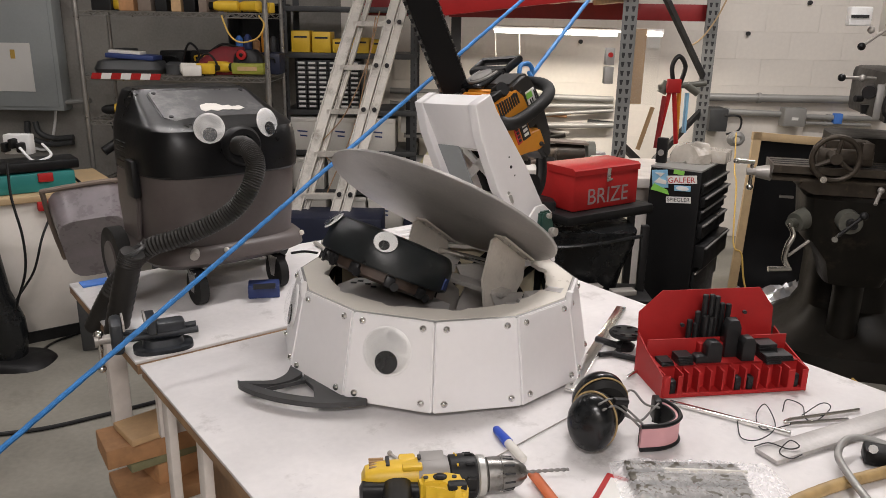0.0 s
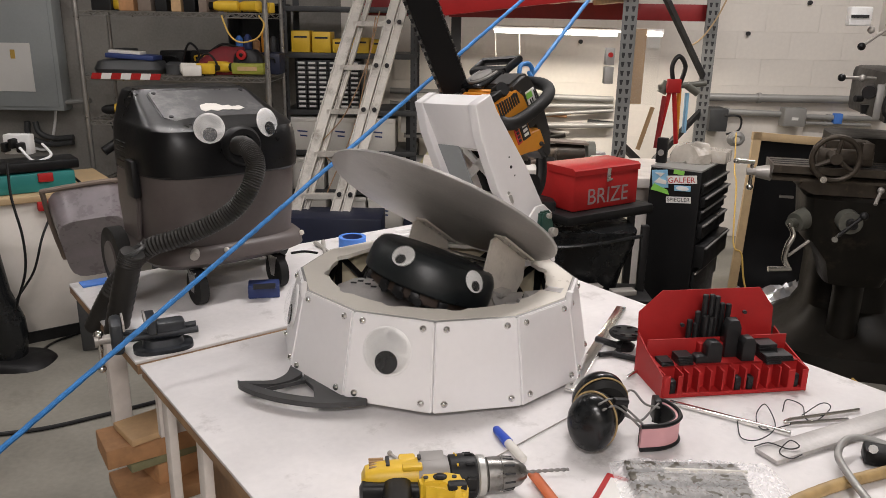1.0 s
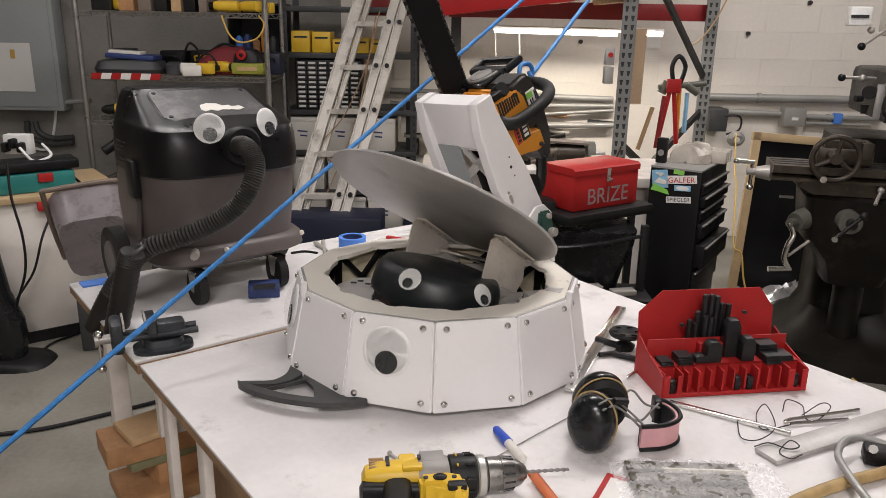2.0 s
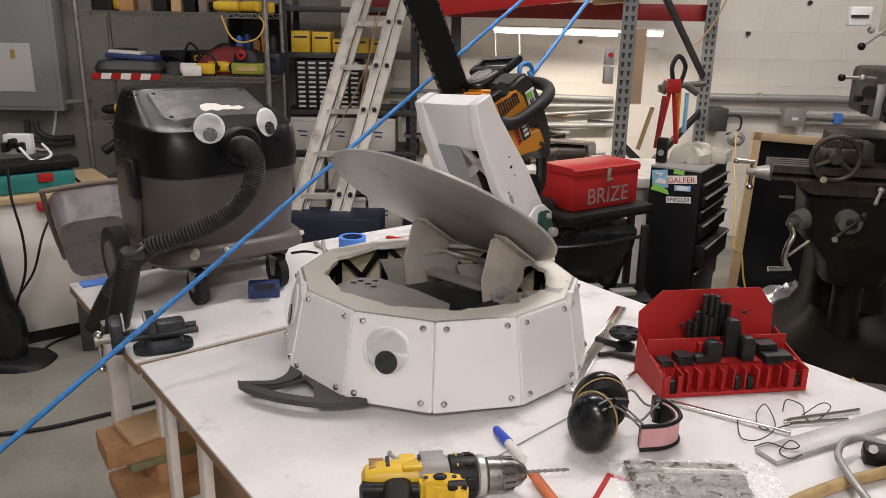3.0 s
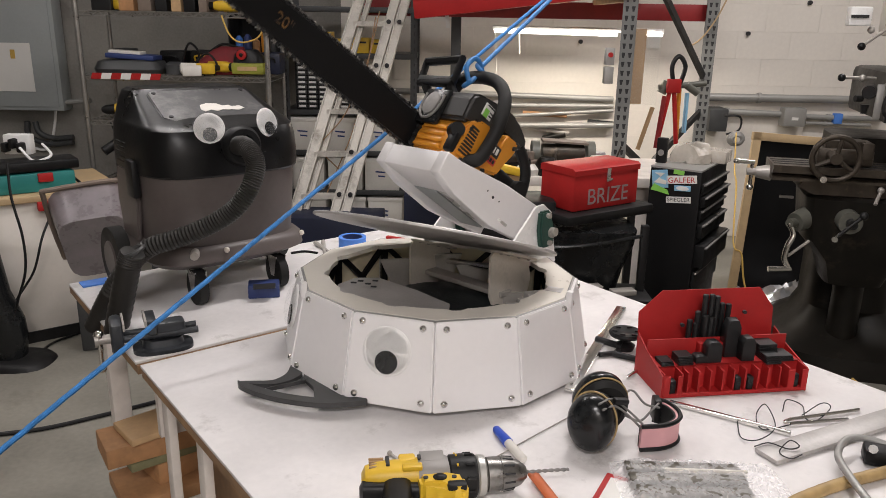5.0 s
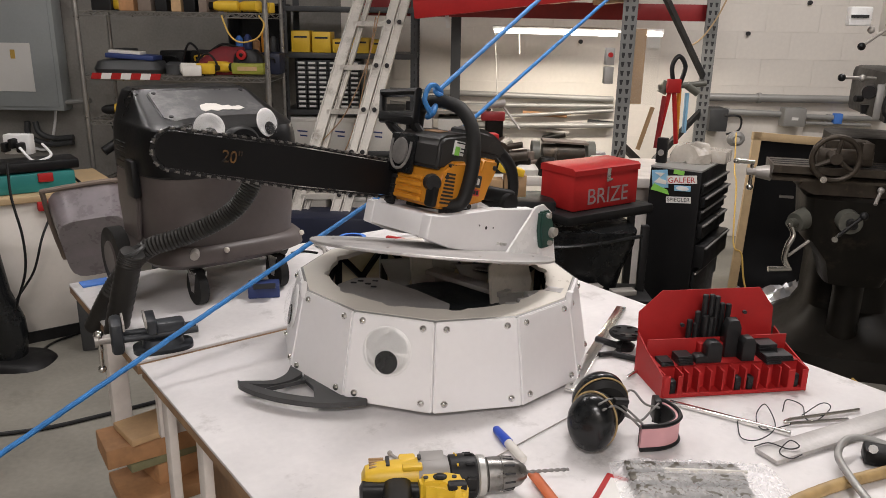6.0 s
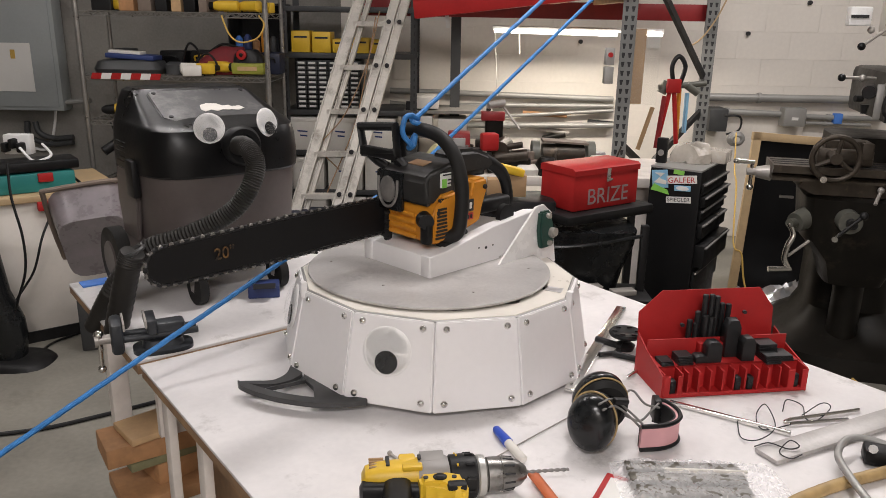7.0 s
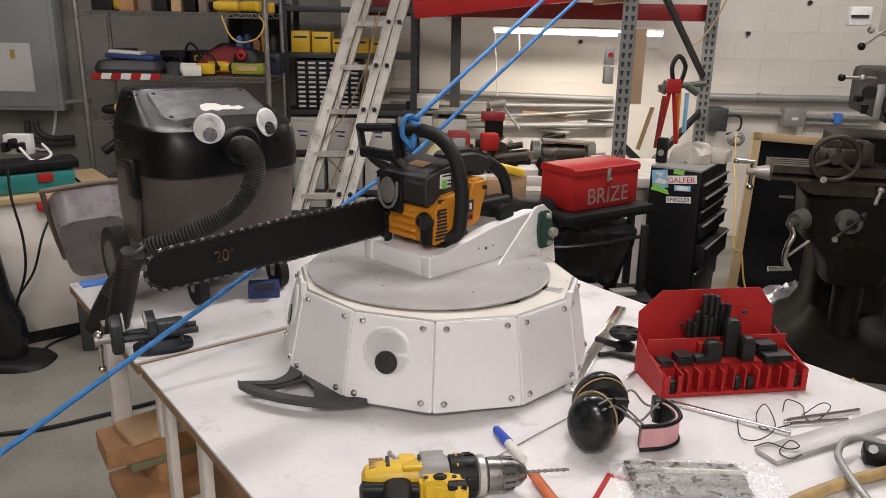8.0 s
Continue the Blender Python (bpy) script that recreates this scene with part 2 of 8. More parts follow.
def lathe(bm, prof, seg=32, m=None, closed=False):
    """A profile of (radius, height) turned about z."""
    rings, vs = [], []
    for r, h in prof:
        ring = [bm.verts.new((r * math.cos(2 * math.pi * i / seg), r * math.sin(2 * math.pi * i / seg), h)) for i in range(seg)]
        rings.append(ring)
        vs += ring
    pairs = list(zip(rings, rings[1:])) + ([(rings[-1], rings[0])] if closed else [])
    for a, b in pairs:
        for i in range(seg):
            bm.faces.new((a[i], a[(i + 1) % seg], b[(i + 1) % seg], b[i]))
    if not closed:
        bm.faces.new(list(reversed(rings[0])))
        bm.faces.new(rings[-1])
    xf(bm, vs, m)
    return vs


def smooth_path(pts, n=8, loop=False):
    """Points on a smooth curve through the given ones."""
    P = [Vector(p) for p in pts]
    out = []
    k = len(P)
    for i in range(k if loop else k - 1):
        a = P[(i - 1) % k] if loop or i > 0 else P[0] * 2 - P[1]
        b, c = P[i], P[(i + 1) % k]
        d = P[(i + 2) % k] if loop or i + 2 < k else P[-1] * 2 - P[-2]
        for j in range(n):
            t = j / n
            out.append(0.5 * (2 * b + (c - a) * t + (2 * a - 5 * b + 4 * c - d) * t * t + (3 * b - a - 3 * c + d) * t ** 3))
    if not loop:
        out.append(P[-1])
    return out


def tube(bm, pts, r, seg=8, n=8, loop=False, ribs=0.0, flat=1.0):
    """A round bar along a smooth path; ribs: alternate rings swell by that share; flat squeezes it across."""
    path = smooth_path(pts, n, loop) if n else [Vector(p) for p in pts]
    k = len(path)
    rings = []
    prev = None
    for i, p in enumerate(path):
        t = (path[(i + 1) % k] - path[i - 1]) if loop else (path[min(i + 1, k - 1)] - path[max(i - 1, 0)])
        t.normalize()
        if prev is None:
            prev = t.orthogonal().normalized() if abs(t.z) > 0.95 else t.cross(Vector((0, 0, 1))).normalized()
        a = (prev - t * prev.dot(t)).normalized()
        b = t.cross(a)
        prev = a
        rr = r * (1 + (ribs if i % 2 else -ribs))
        rings.append([bm.verts.new(p + rr * (math.cos(2 * math.pi * j / seg) * a + flat * math.sin(2 * math.pi * j / seg) * b)) for j in range(seg)])
    for i in range(k if loop else k - 1):
        A, B = rings[i], rings[(i + 1) % k]
        for j in range(seg):
            bm.faces.new((A[j], A[(j + 1) % seg], B[(j + 1) % seg], B[j]))
    if not loop:
        bm.faces.new(list(reversed(rings[0])))
        bm.faces.new(rings[-1])
    return [v for g in rings for v in g]


def mesh_of(name, bm, material, smooth=40):
    bmesh.ops.recalc_face_normals(bm, faces=bm.faces)
    me = bpy.data.meshes.new(name)
    bm.to_mesh(me)
    bm.free()
    me.materials.append(material)
    if smooth:
        me.shade_smooth()
        me.set_sharp_from_angle(angle=radians(smooth))
    return me


def part(name, bm, material, parent, label="", m=None, smooth=40):
    ob = new(name, mesh_of(name, bm, material, smooth))
    ob.parent = parent
    if m is not None:
        ob.matrix_basis = m
    return tagged(ob, label)


def thing(name, m, label, category, group=""):
    ob = new(name)
    ob.empty_display_size = 0.05
    ob.matrix_world = m
    return tagged(ob, label, category, group)


def solo(name, bm, material, m, label, category, group="", smooth=40):
    """A thing that is one mesh."""
    ob = new(name, mesh_of(name, bm, material, smooth))
    ob.matrix_world = m
    return tagged(ob, label, category, group)


def structure(name, bm, material, label="", m=None, smooth=40):
    ob = new(name, mesh_of(name, bm, material, smooth))
    if m is not None:
        ob.matrix_world = m
    return tagged(ob, label, "", "", "structure")


def text_part(name, body, size, material, parent, m, label="", depth=0.0006):
    cu = bpy.data.curves.new(name, "FONT")
    cu.body, cu.size, cu.extrude, cu.align_x, cu.align_y = body, size, depth, "CENTER", "CENTER"
    tmp = bpy.data.objects.new("tmp", cu)
    me = bpy.data.meshes.new_from_object(tmp)
    bpy.data.objects.remove(tmp)
    me.materials.clear()
    me.materials.append(material)
    ob = new(name, me)
    ob.parent = parent
    ob.matrix_basis = m
    return tagged(ob, label)


def upright(m=None):
    """Turns the flat x-y plane up to face -y."""
    return (Matrix() if m is None else m) @ pose(0, 0, 0, 90, 0, 0)


BENCH = 37.5
BU, BV = Vector((math.cos(radians(BENCH)), math.sin(radians(BENCH)), 0)), Vector((-math.sin(radians(BENCH)), math.cos(radians(BENCH)), 0))


def bench(u, v, z):
    """A place given along the bench's own sides."""
    return BU * u + BV * v + Vector((0, 0, z))


def face_quad(bm, a, b, c, d):
    bm.faces.new([bm.verts.new(p) for p in (a, b, c, d)])


# ---------- room ----------
def build_room():
    bm = bm_new()
    box(bm, 0, 1.5, -0.05, 12, 12, 0.1)
    structure("floor", bm, M_FLOOR, "worn grey concrete shop floor")
    bm = bm_new()
    box(bm, -3.4, 6.10, 1.7, 5.2, 0.2, 3.4)
    structure("wall_back_west", bm, M_GREYWALL, "grey painted plaster wall")
    bm = bm_new()
    box(bm, 2.6, 6.11, 1.7, 6.8, 0.2, 3.4)
    structure("wall_back_east", bm, M_WALL, "white painted concrete block wall")
    bm = bm_new()
    box(bm, -6.1, 1.5, 1.7, 0.2, 9.4, 3.4)
    structure("wall_west", bm, M_GREYWALL)
    bm = bm_new()
    box(bm, 6.1, 1.5, 1.7, 0.2, 9.4, 3.4)
    structure("wall_east", bm, M_WALL)
    bm = bm_new()
    box(bm, 0, -3.3, 1.7, 12.4, 0.2, 3.4)
    structure("wall_south", bm, M_WALL)
    bm = bm_new()
    box(bm, 0, 1.5, 3.45, 12.4, 9.8, 0.1)
    structure("ceiling", bm, M_CEIL)


# ---------- benches ----------
def build_benches():
    t = thing("front_bench", pose(0, 0, 0, 0, 0, BENCH), "work bench with scuffed white top and plywood edge", "workbench")
    bm = bm_new()
    box(bm, 1.0325, 0.41, 0.896, 1.245, 2.44, 0.008, bevel=0.002)
    part("tabletop", bm, M_TABLE, t, "scuffed white laminate top")
    bm = bm_new()
    box(bm, 1.0325, 0.41, 0.881, 1.241, 2.436, 0.021)
    part("plywood_board", bm, M_PLY, t, "raw plywood edge under the top")
    for v in (1.548, 1.336, 0.62, 0.0, -0.7):
        bm = bm_new()
        box(bm, 0.440, v, 0.435, 0.020, 0.036, 0.87, bevel=0.003)
        part("leg", bm, M_PAINTWOOD, t)
    for v in (1.56, 0.4, -0.7):
        bm = bm_new()
        box(bm, 1.60, v, 0.435, 0.09, 0.045, 0.87, bevel=0.003)
        part("leg", bm, M_PAINTWOOD, t)
    bm = bm_new()
    box(bm, 1.03, 1.60, 0.80, 1.2, 0.02, 0.14)
    part("apron", bm, M_PAINTWOOD, t)
    bm = bm_new()
    box(bm, 0.50, 0.36, 0.45, 0.02, 2.3, 0.82)
    part("inner_panel", bm, M_PLY, t)
    bm = bm_new()
    box(bm, 1.03, 0.41, 0.20, 1.18, 2.36, 0.025)
    part("lower_shelf", bm, M_PLY, t)
    t = thing("rear_bench", pose(0, 0, 0, 0, 0, BENCH), "narrower white-topped bench butted behind the front bench", "workbench")
    bm = bm_new()
    box(bm, 1.03, 1.978, 0.894, 1.245, 0.643, 0.008, bevel=0.002)
    part("tabletop", bm, M_TABLE, t)
    bm = bm_new()
    box(bm, 1.03, 1.978, 0.879, 1.241, 0.655, 0.021)
    part("plywood_board", bm, M_PLY, t)
    for u, v in ((0.428, 1.930), (0.95, 2.25), (1.6, 1.685), (1.6, 2.25)):
        bm = bm_new()
        box(bm, u, v, 0.434, 0.045, 0.038, 0.868, bevel=0.003)
        part("leg", bm, M_PAINTWOOD, t)
    bm = bm_new()
    box(bm, 0.64, 1.98, 0.45, 0.02, 0.50, 0.82)
    part("end_panel", bm, M_ENDPANEL, t, "brown stained end panel")


# ---------- robot drum ----------
RINGM = pose(-0.014, 1.679, 0.904, -1.05, 0.95, -0.3)


def ring_pt(r, a, z):
    return Vector((r * math.cos(radians(a)), r * math.sin(radians(a)), z))


def googly(parent, m, r, depth=0.35):
    """A stick-on eye: white disc, clear dome, loose black pupil; m: its z points out."""
    bm = bm_new()
    lathe(bm, [(r * 0.98, 0.0), (r, r * 0.06), (r * 0.9, r * 0.12)], 32)
    e = part("googly_eye", bm, M_WHITE, parent, "white googly eye with a loose black pupil", m)
    bm = bm_new()
    lathe(bm, [(r * 0.46, r * 0.13), (r * 0.46, r * 0.19)], 28, pose(0.02 * r, -0.42 * r, 0))
    part("pupil", bm, M_BLACKGLOSS, e, "black pupil")
    bm = bm_new()
    lathe(bm, [(r * math.cos(a), r * 0.12 + r * depth * math.sin(a)) for a in (0.0, 0.25, 0.5, 0.8, 1.1, 1.35, 1.5)], 32)
    part("dome", bm, M_PERSPEX, e, "clear plastic dome")
    return e


def build_drum():
    t = thing("robot_drum", RINGM, "twelve-sided white robot drum with screwed panels and googly eyes", "robot")
    RT, RB, ZT_, ZB = 0.325, 0.359, 0.179, 0.004
    for k in range(12):
        a0, a1 = -90 + 30 * k, -60 + 30 * k
        zt = ZT_ - 0.013 if 3 <= k <= 8 else ZT_
        p = [ring_pt(RB, a0, ZB), ring_pt(RB, a1, ZB), ring_pt(RT, a1, zt), ring_pt(RT, a0, zt)]
        cen = sum(p, Vector()) / 4
        ex = (p[1] - p[0]).normalized()
        ey = ((p[3] + p[2]) / 2 - (p[0] + p[1]) / 2).normalized()
        ez = ex.cross(ey).normalized()
        m = Matrix((ex, ey, ez)).transposed().to_4x4()
        m.translation = cen
        pts = []
        mi = m.inverted()
        for q in p:
            l = mi @ q
            pts.append((l.x - math.copysign(0.002, l.x), l.y))
        bm = bm_new()
        prism(bm, pts, 0.012, Matrix.Translation((0, 0, -0.012)))
        bmesh.ops.bevel(bm, geom=list(bm.edges), offset=0.0022, segments=2, affect="EDGES")
        pan = part("side_panel", bm, M_UHMW, t, "", m)
        for sx in (-1, 1):
            for yv in (0.42, -0.40):
                h = (pts[1][1] * 0 + (pts[2][1] - pts[1][1]))
                y = yv * h
                w = pts[1][0] + (pts[2][0] - pts[1][0]) * (0.5 + yv)
                bm = bm_new()
                lathe(bm, [(0.0072, 0.0), (0.0069, 0.0024), (0.005, 0.0048), (0.0025, 0.0056), (0.002, 0.0035)], 12)
                part("screw", bm, M_CHROME, pan, "dome-headed steel screw", pose(sx * (w - 0.021), y, 0.0005))
        if k in (11, 9):
            googly(pan, pose(-0.006, 0.022, 0.001), 0.050)
    # rim plate
    bm = bm_new()
    n = 96
    zs = ZT_ - 0.0085
    outer, inner = [], []
    for i in range(n):
        a = 360 * i / n
        b = (a % 30) - 15
        ro = 0.313 * math.cos(radians(15)) / math.cos(radians(b))
        wob = 0.250 + (0.010 if i % 8 in (2, 3) else 0.0)
        outer.append((ro, a))
        inner.append((wob, a))
    rows = []
    for z in (zs, zs + 0.010):
        rows.append([bm.verts.new(ring_pt(r, a - 90, z)) for r, a in outer])
        rows.append([bm.verts.new(ring_pt(r, a - 90, z)) for r, a in inner])
    for i in range(n):
        j = (i + 1) % n
        bm.faces.new((rows[2][i], rows[2][j], rows[3][j], rows[3][i]))
        bm.faces.new((rows[0][i], rows[1][i], rows[1][j], rows[0][j]))
        bm.faces.new((rows[0][i], rows[0][j], rows[2][j], rows[2][i]))
        bm.faces.new((rows[1][i], rows[3][i], rows[3][j], rows[1][j]))
    part("rim_plate", bm, M_CREAM, t, "cream plastic rim plate with scalloped opening", None, 30)
    # metal lip between rim and panels
    bm = bm_new()
    for k in range(12):
        a0, a1 = ring_pt(0.3155, -90 + 30 * k, ZT_ - 0.003), ring_pt(0.3155, -60 + 30 * k, ZT_ - 0.003)
        cyl(bm, a0, a1, 0.004, seg=6)
    part("rim_lip", bm, M_CONDUIT, t, "thin grey metal lip")
    # inner trusses
    for k in range(12):
        a0, a1 = -90 + 30 * k, -60 + 30 * k
        r = 0.290
        A, B = ring_pt(r, a0, 0.02), ring_pt(r, a1, 0.02)
        A2, B2 = ring_pt(r, a0, 0.172), ring_pt(r, a1, 0.172)
        bm = bm_new()
        for p, q, w in ((A, B2, 0.007), (B, A2, 0.007), (A, A2, 0.009), (A2, B2, 0.006), (A, B, 0.006)):
            d = (q - p)
            mid = (p + q) / 2
            nrm = Vector((mid.x, mid.y, 0)).normalized()
            x = d.normalized()
            y = nrm.cross(x).normalized()
            mm = Matrix((x, y, x.cross(y))).transposed().to_4x4()
            mm.translation = mid
            box(bm, 0, 0, 0, d.length, w * 2, 0.008, mm)
        part("truss", bm, M_BLACK, t, "dark cut-out truss plate")
        bm = bm_new()
        prism(bm, [(-0.075, 0.012), (0.075, 0.012), (0.072, 0.168), (-0.072, 0.168)], 0.006,
              Matrix.Translation(ring_pt(0.298, a0 + 15, 0)) @ pose(0, 0, 0, 0, 0, a0 + 15 + 90) @ pose(0, 0, 0, 90, 0, 0))
        part("liner", bm, M_LINERLIT, t, "liner panel, light through the drum wall painted tan")
    # Base plate kept pale to bounce light inside the drum.
    bm = bm_new()
    lathe(bm, [(0.30, 0.006), (0.30, 0.014)], 48)
    part("base_plate", bm, M_PLATE, t, "pale metal base plate")
    # inner deck with slots
    bm = bm_new()
    prism(bm, [(-0.235, 0.02), (-0.20, 0.075), (-0.145, 0.082), (-0.05, 0.0), (0.03, -0.09), (0.02, -0.235), (-0.11, -0.22), (-0.21, -0.12)], 0.006, pose(0, 0, 0.128))
    part("deck_plate", bm, M_PLATE, t, "pale slotted metal deck plate")
    for i, (x, y) in enumerate(((-0.20, 0.035), (-0.185, 0.05), (-0.165, 0.03), (-0.15, 0.055), (-0.15, 0.01))):
        bm = bm_new()
        box(bm, x, y, 0.1345, 0.014, 0.008, 0.003, bevel=0.001)
        part("slot", bm, M_INK_HOLE, t)
    # inner posts and cross plates
    for (x, y, hgt, w) in ((0.0, 0.18, 0.16, 0.06), (-0.10, 0.16, 0.15, 0.05), (0.09, 0.14, 0.15, 0.05), (0.16, -0.02, 0.13, 0.04)):
        bm = bm_new()
        prism(bm, [(-w, 0), (w, 0), (w * 0.9, hgt * 0.4), (w * 0.5, hgt * 0.55), (w, hgt), (-w, hgt), (-w * 0.45, hgt * 0.6), (-w * 0.8, hgt * 0.35)], 0.008,
              pose(x, y, 0.012, 0, 0, 15) @ pose(0, 0, 0, 90, 0, 0))
        part("inner_bracket", bm, M_STEEL, t, "cut-out steel bracket")
    bm = bm_new()
    box(bm, 0, 0, 0, 0.24, 0.04, 0.012, pose(0.07, 0.05, 0.142, 0, 0, -42), bevel=0.002)
    part("cross_bar", bm, M_STEEL, t, "flat steel cross bar")
    for (x, y, s) in ((0.17, -0.14, 0.05), (0.21, -0.10, 0.06), (0.12, -0.16, 0.03)):
        bm = bm_new()
        box(bm, x, y, 0.13, s, 0.028, 0.035, pose(0, 0, 0, 0, 0, 20), bevel=0.004)
        part("inner_block", bm, M_PLATE, t)
    # hinge cheek plates that carry the saw arm's axle
    ax = RINGM.inverted() @ Matrix.Translation((0.2446, 1.8494, 1.143)) @ pose(0, 0, 0, 0, 0, 226) @ pose(0, 0, 0, 5.6)
    for y in (0.016, -0.262):
        bm = bm_new()
        prism(bm, [(-0.035, -0.085), (0.185, -0.064), (0.192, -0.056), (0.036, 0.066), (0.006, 0.068), (-0.024, 0.045)], 0.006, ax @ pose(0, y, 0) @ pose(0, 0, 0, 90, 0, 0))
        ch = part("hinge_cheek", bm, M_WHITE, t, "white triangular hinge plate")
        bm = bm_new()
        prism(bm, [(-0.022, -0.045), (0.026, -0.045), (0.030, 0.0), (0.020, 0.046), (-0.014, 0.046), (-0.026, 0.0)], 0.016, ax @ pose(0.012, 0, 0.008) @ pose(0, y + 0.016, 0) @ pose(0, 0, 0, 90, 0, 0))
        bmesh.ops.bevel(bm, geom=list(bm.edges), offset=0.004, segments=2, affect="EDGES")
        fl = part("flange_bearing", bm, M_GREEN, ch, "green cast flange bearing")
        bm = bm_new()
        cyl(bm, ax @ Vector((0, y + 0.012, 0)), ax @ Vector((0, y + 0.030, 0)), 0.011, seg=16)
        cyl(bm, ax @ Vector((0.012, y + 0.016, 0.042)), ax @ Vector((0.012, y + 0.024, 0.042)), 0.007, seg=6)
        cyl(bm, ax @ Vector((0.012, y + 0.016, -0.026)), ax @ Vector((0.012, y + 0.024, -0.026)), 0.007, seg=6)
        part("axle_end", bm, M_STEEL, ch, "steel axle end and bolts")
    # side fork: an outer blade, an inner arm, a strut and a root plate
    fi = RINGM.inverted()

    def ground(pts, n=6):
        return [(p.x, p.y) for p in smooth_path([fi @ Vector((x, y, 0.916)) for x, y in pts], n)]

    bm = bm_new()
    outer = ground(((-0.416, 1.417), (-0.405, 1.397), (-0.365, 1.369), (-0.309, 1.345), (-0.240, 1.332), (-0.187, 1.338), (-0.143, 1.349)))
    inner = ground(((-0.416, 1.419), (-0.392, 1.408), (-0.357, 1.389), (-0.305, 1.367), (-0.240, 1.355), (-0.187, 1.359), (-0.148, 1.368)))
    prism(bm, outer + inner[::-1], 0.011, pose(0, 0, 0.003))
    arm_out = ground(((-0.416, 1.419), (-0.383, 1.423), (-0.346, 1.430), (-0.326, 1.462), (-0.324, 1.505)))
    arm_in = ground(((-0.405, 1.412), (-0.375, 1.409), (-0.332, 1.414), (-0.298, 1.450), (-0.290, 1.500)))
    prism(bm, arm_out + arm_in[::-1], 0.009, pose(0, 0, 0.0035))
    prism(bm, ground(((-0.345, 1.400), (-0.352, 1.392), (-0.282, 1.436), (-0.276, 1.444)), 1), 0.0085, pose(0, 0, 0.0032))
    prism(bm, ground(((-0.246, 1.350), (-0.258, 1.404), (-0.286, 1.446), (-0.292, 1.490), (-0.200, 1.470), (-0.160, 1.362)), 1), 0.008, pose(0, 0, 0.0030))
    part("side_fork", bm, M_FORK, t, "dark grey curved steel side fork with cut-outs")
    for x, y in ((-0.2, -0.1), (0.2, -0.1), (0.0, 0.25)):
        bm = bm_new()
        cyl(bm, (x, y, -0.003), (x, y, 0.008), 0.03, seg=20)
        part("foot", bm, M_RUBBER, t)
    # bright tape patch on the rim and the corner tabs
    bm = bm_new()
    box(bm, 0, 0, 0, 0.036, 0.030, 0.0012, Matrix.Translation(ring_pt(0.277, -22, 0.1816)) @ pose(0, 0, 0, 0, 0, -22))
    part("tape_patch", bm, M_FOIL, t, "shiny tape patch")
    for k in (2, 10):
        bm = bm_new()
        m = Matrix.Translation(ring_pt(0.326, -90 + 30 * k, 0.181)) @ pose(0, 0, 0, 0, 0, 30 * k)
        box(bm, 0, 0, 0, 0.014, 0.014, 0.036, m, bevel=0.003)
        part("corner_tab", bm, M_UHMW, t)
    return t


# ---------- lid disc ----------
def build_lid():
    t = thing("steel_lid", Matrix(), "round scuffed steel lid plate tilting above the drum", "robot lid")
    bm = bm_new()
    R = 0.279
    lathe(bm, [(0.02, -0.006), (0.18, -0.0055), (0.25, -0.0045), (R - 0.002, -0.003), (R, -0.0015), (R, 0.002), (R - 0.002, 0.0035), (0.15, 0.004), (0.02, 0.004)], 72)
    part("plate", bm, M_PLATE, t, "", None, 25)
    for y in (-0.130, 0.118):
        bm = bm_new()
        prism(bm, [(-0.205, -0.010), (-0.075, -0.014), (-0.062, -0.030), (-0.085, -0.12), (-0.13, -0.17), (-0.215, -0.15), (-0.23, -0.06)], 0.006, pose(0, y + 0.003, 0) @ pose(0, 0, 0, 90, 0, 0))
        br = part("hinge_bracket", bm, M_BRACKET, t, "bent steel hinge bracket")
        bm = bm_new()
        box(bm, -0.135, y + 0.014, -0.0155, 0.14, 0.034, 0.005, bevel=0.001)
        part("flange", bm, M_BRACKET, br)
        for x in (-0.19, -0.15, -0.11, -0.08):
            bm = bm_new()
            lathe(bm, [(0.004, 0), (0.004, 0.002), (0.002, 0.003)], 10, pose(x, y + 0.016, -0.018, 180))
            part("rivet", bm, M_STEEL, br)
    bm = bm_new()
    cyl(bm, (-0.19, -0.13, -0.05), (-0.19, 0.118, -0.05), 0.008, seg=12)
    part("hinge_rod", bm, M_CHROME, t, "steel hinge rod")
    for i in range(6):
        a = 360 * i / 6 + 11
        bm = bm_new()
        lathe(bm, [(0.0032, 0), (0.0032, 0.0012), (0.001, 0.0016)], 8, Matrix.Translation(ring_pt(0.18 + 0.05 * ((i * 7) % 3) / 2, a, 0.0038)))
        part("rivet", bm, M_STEEL, t)
    return t


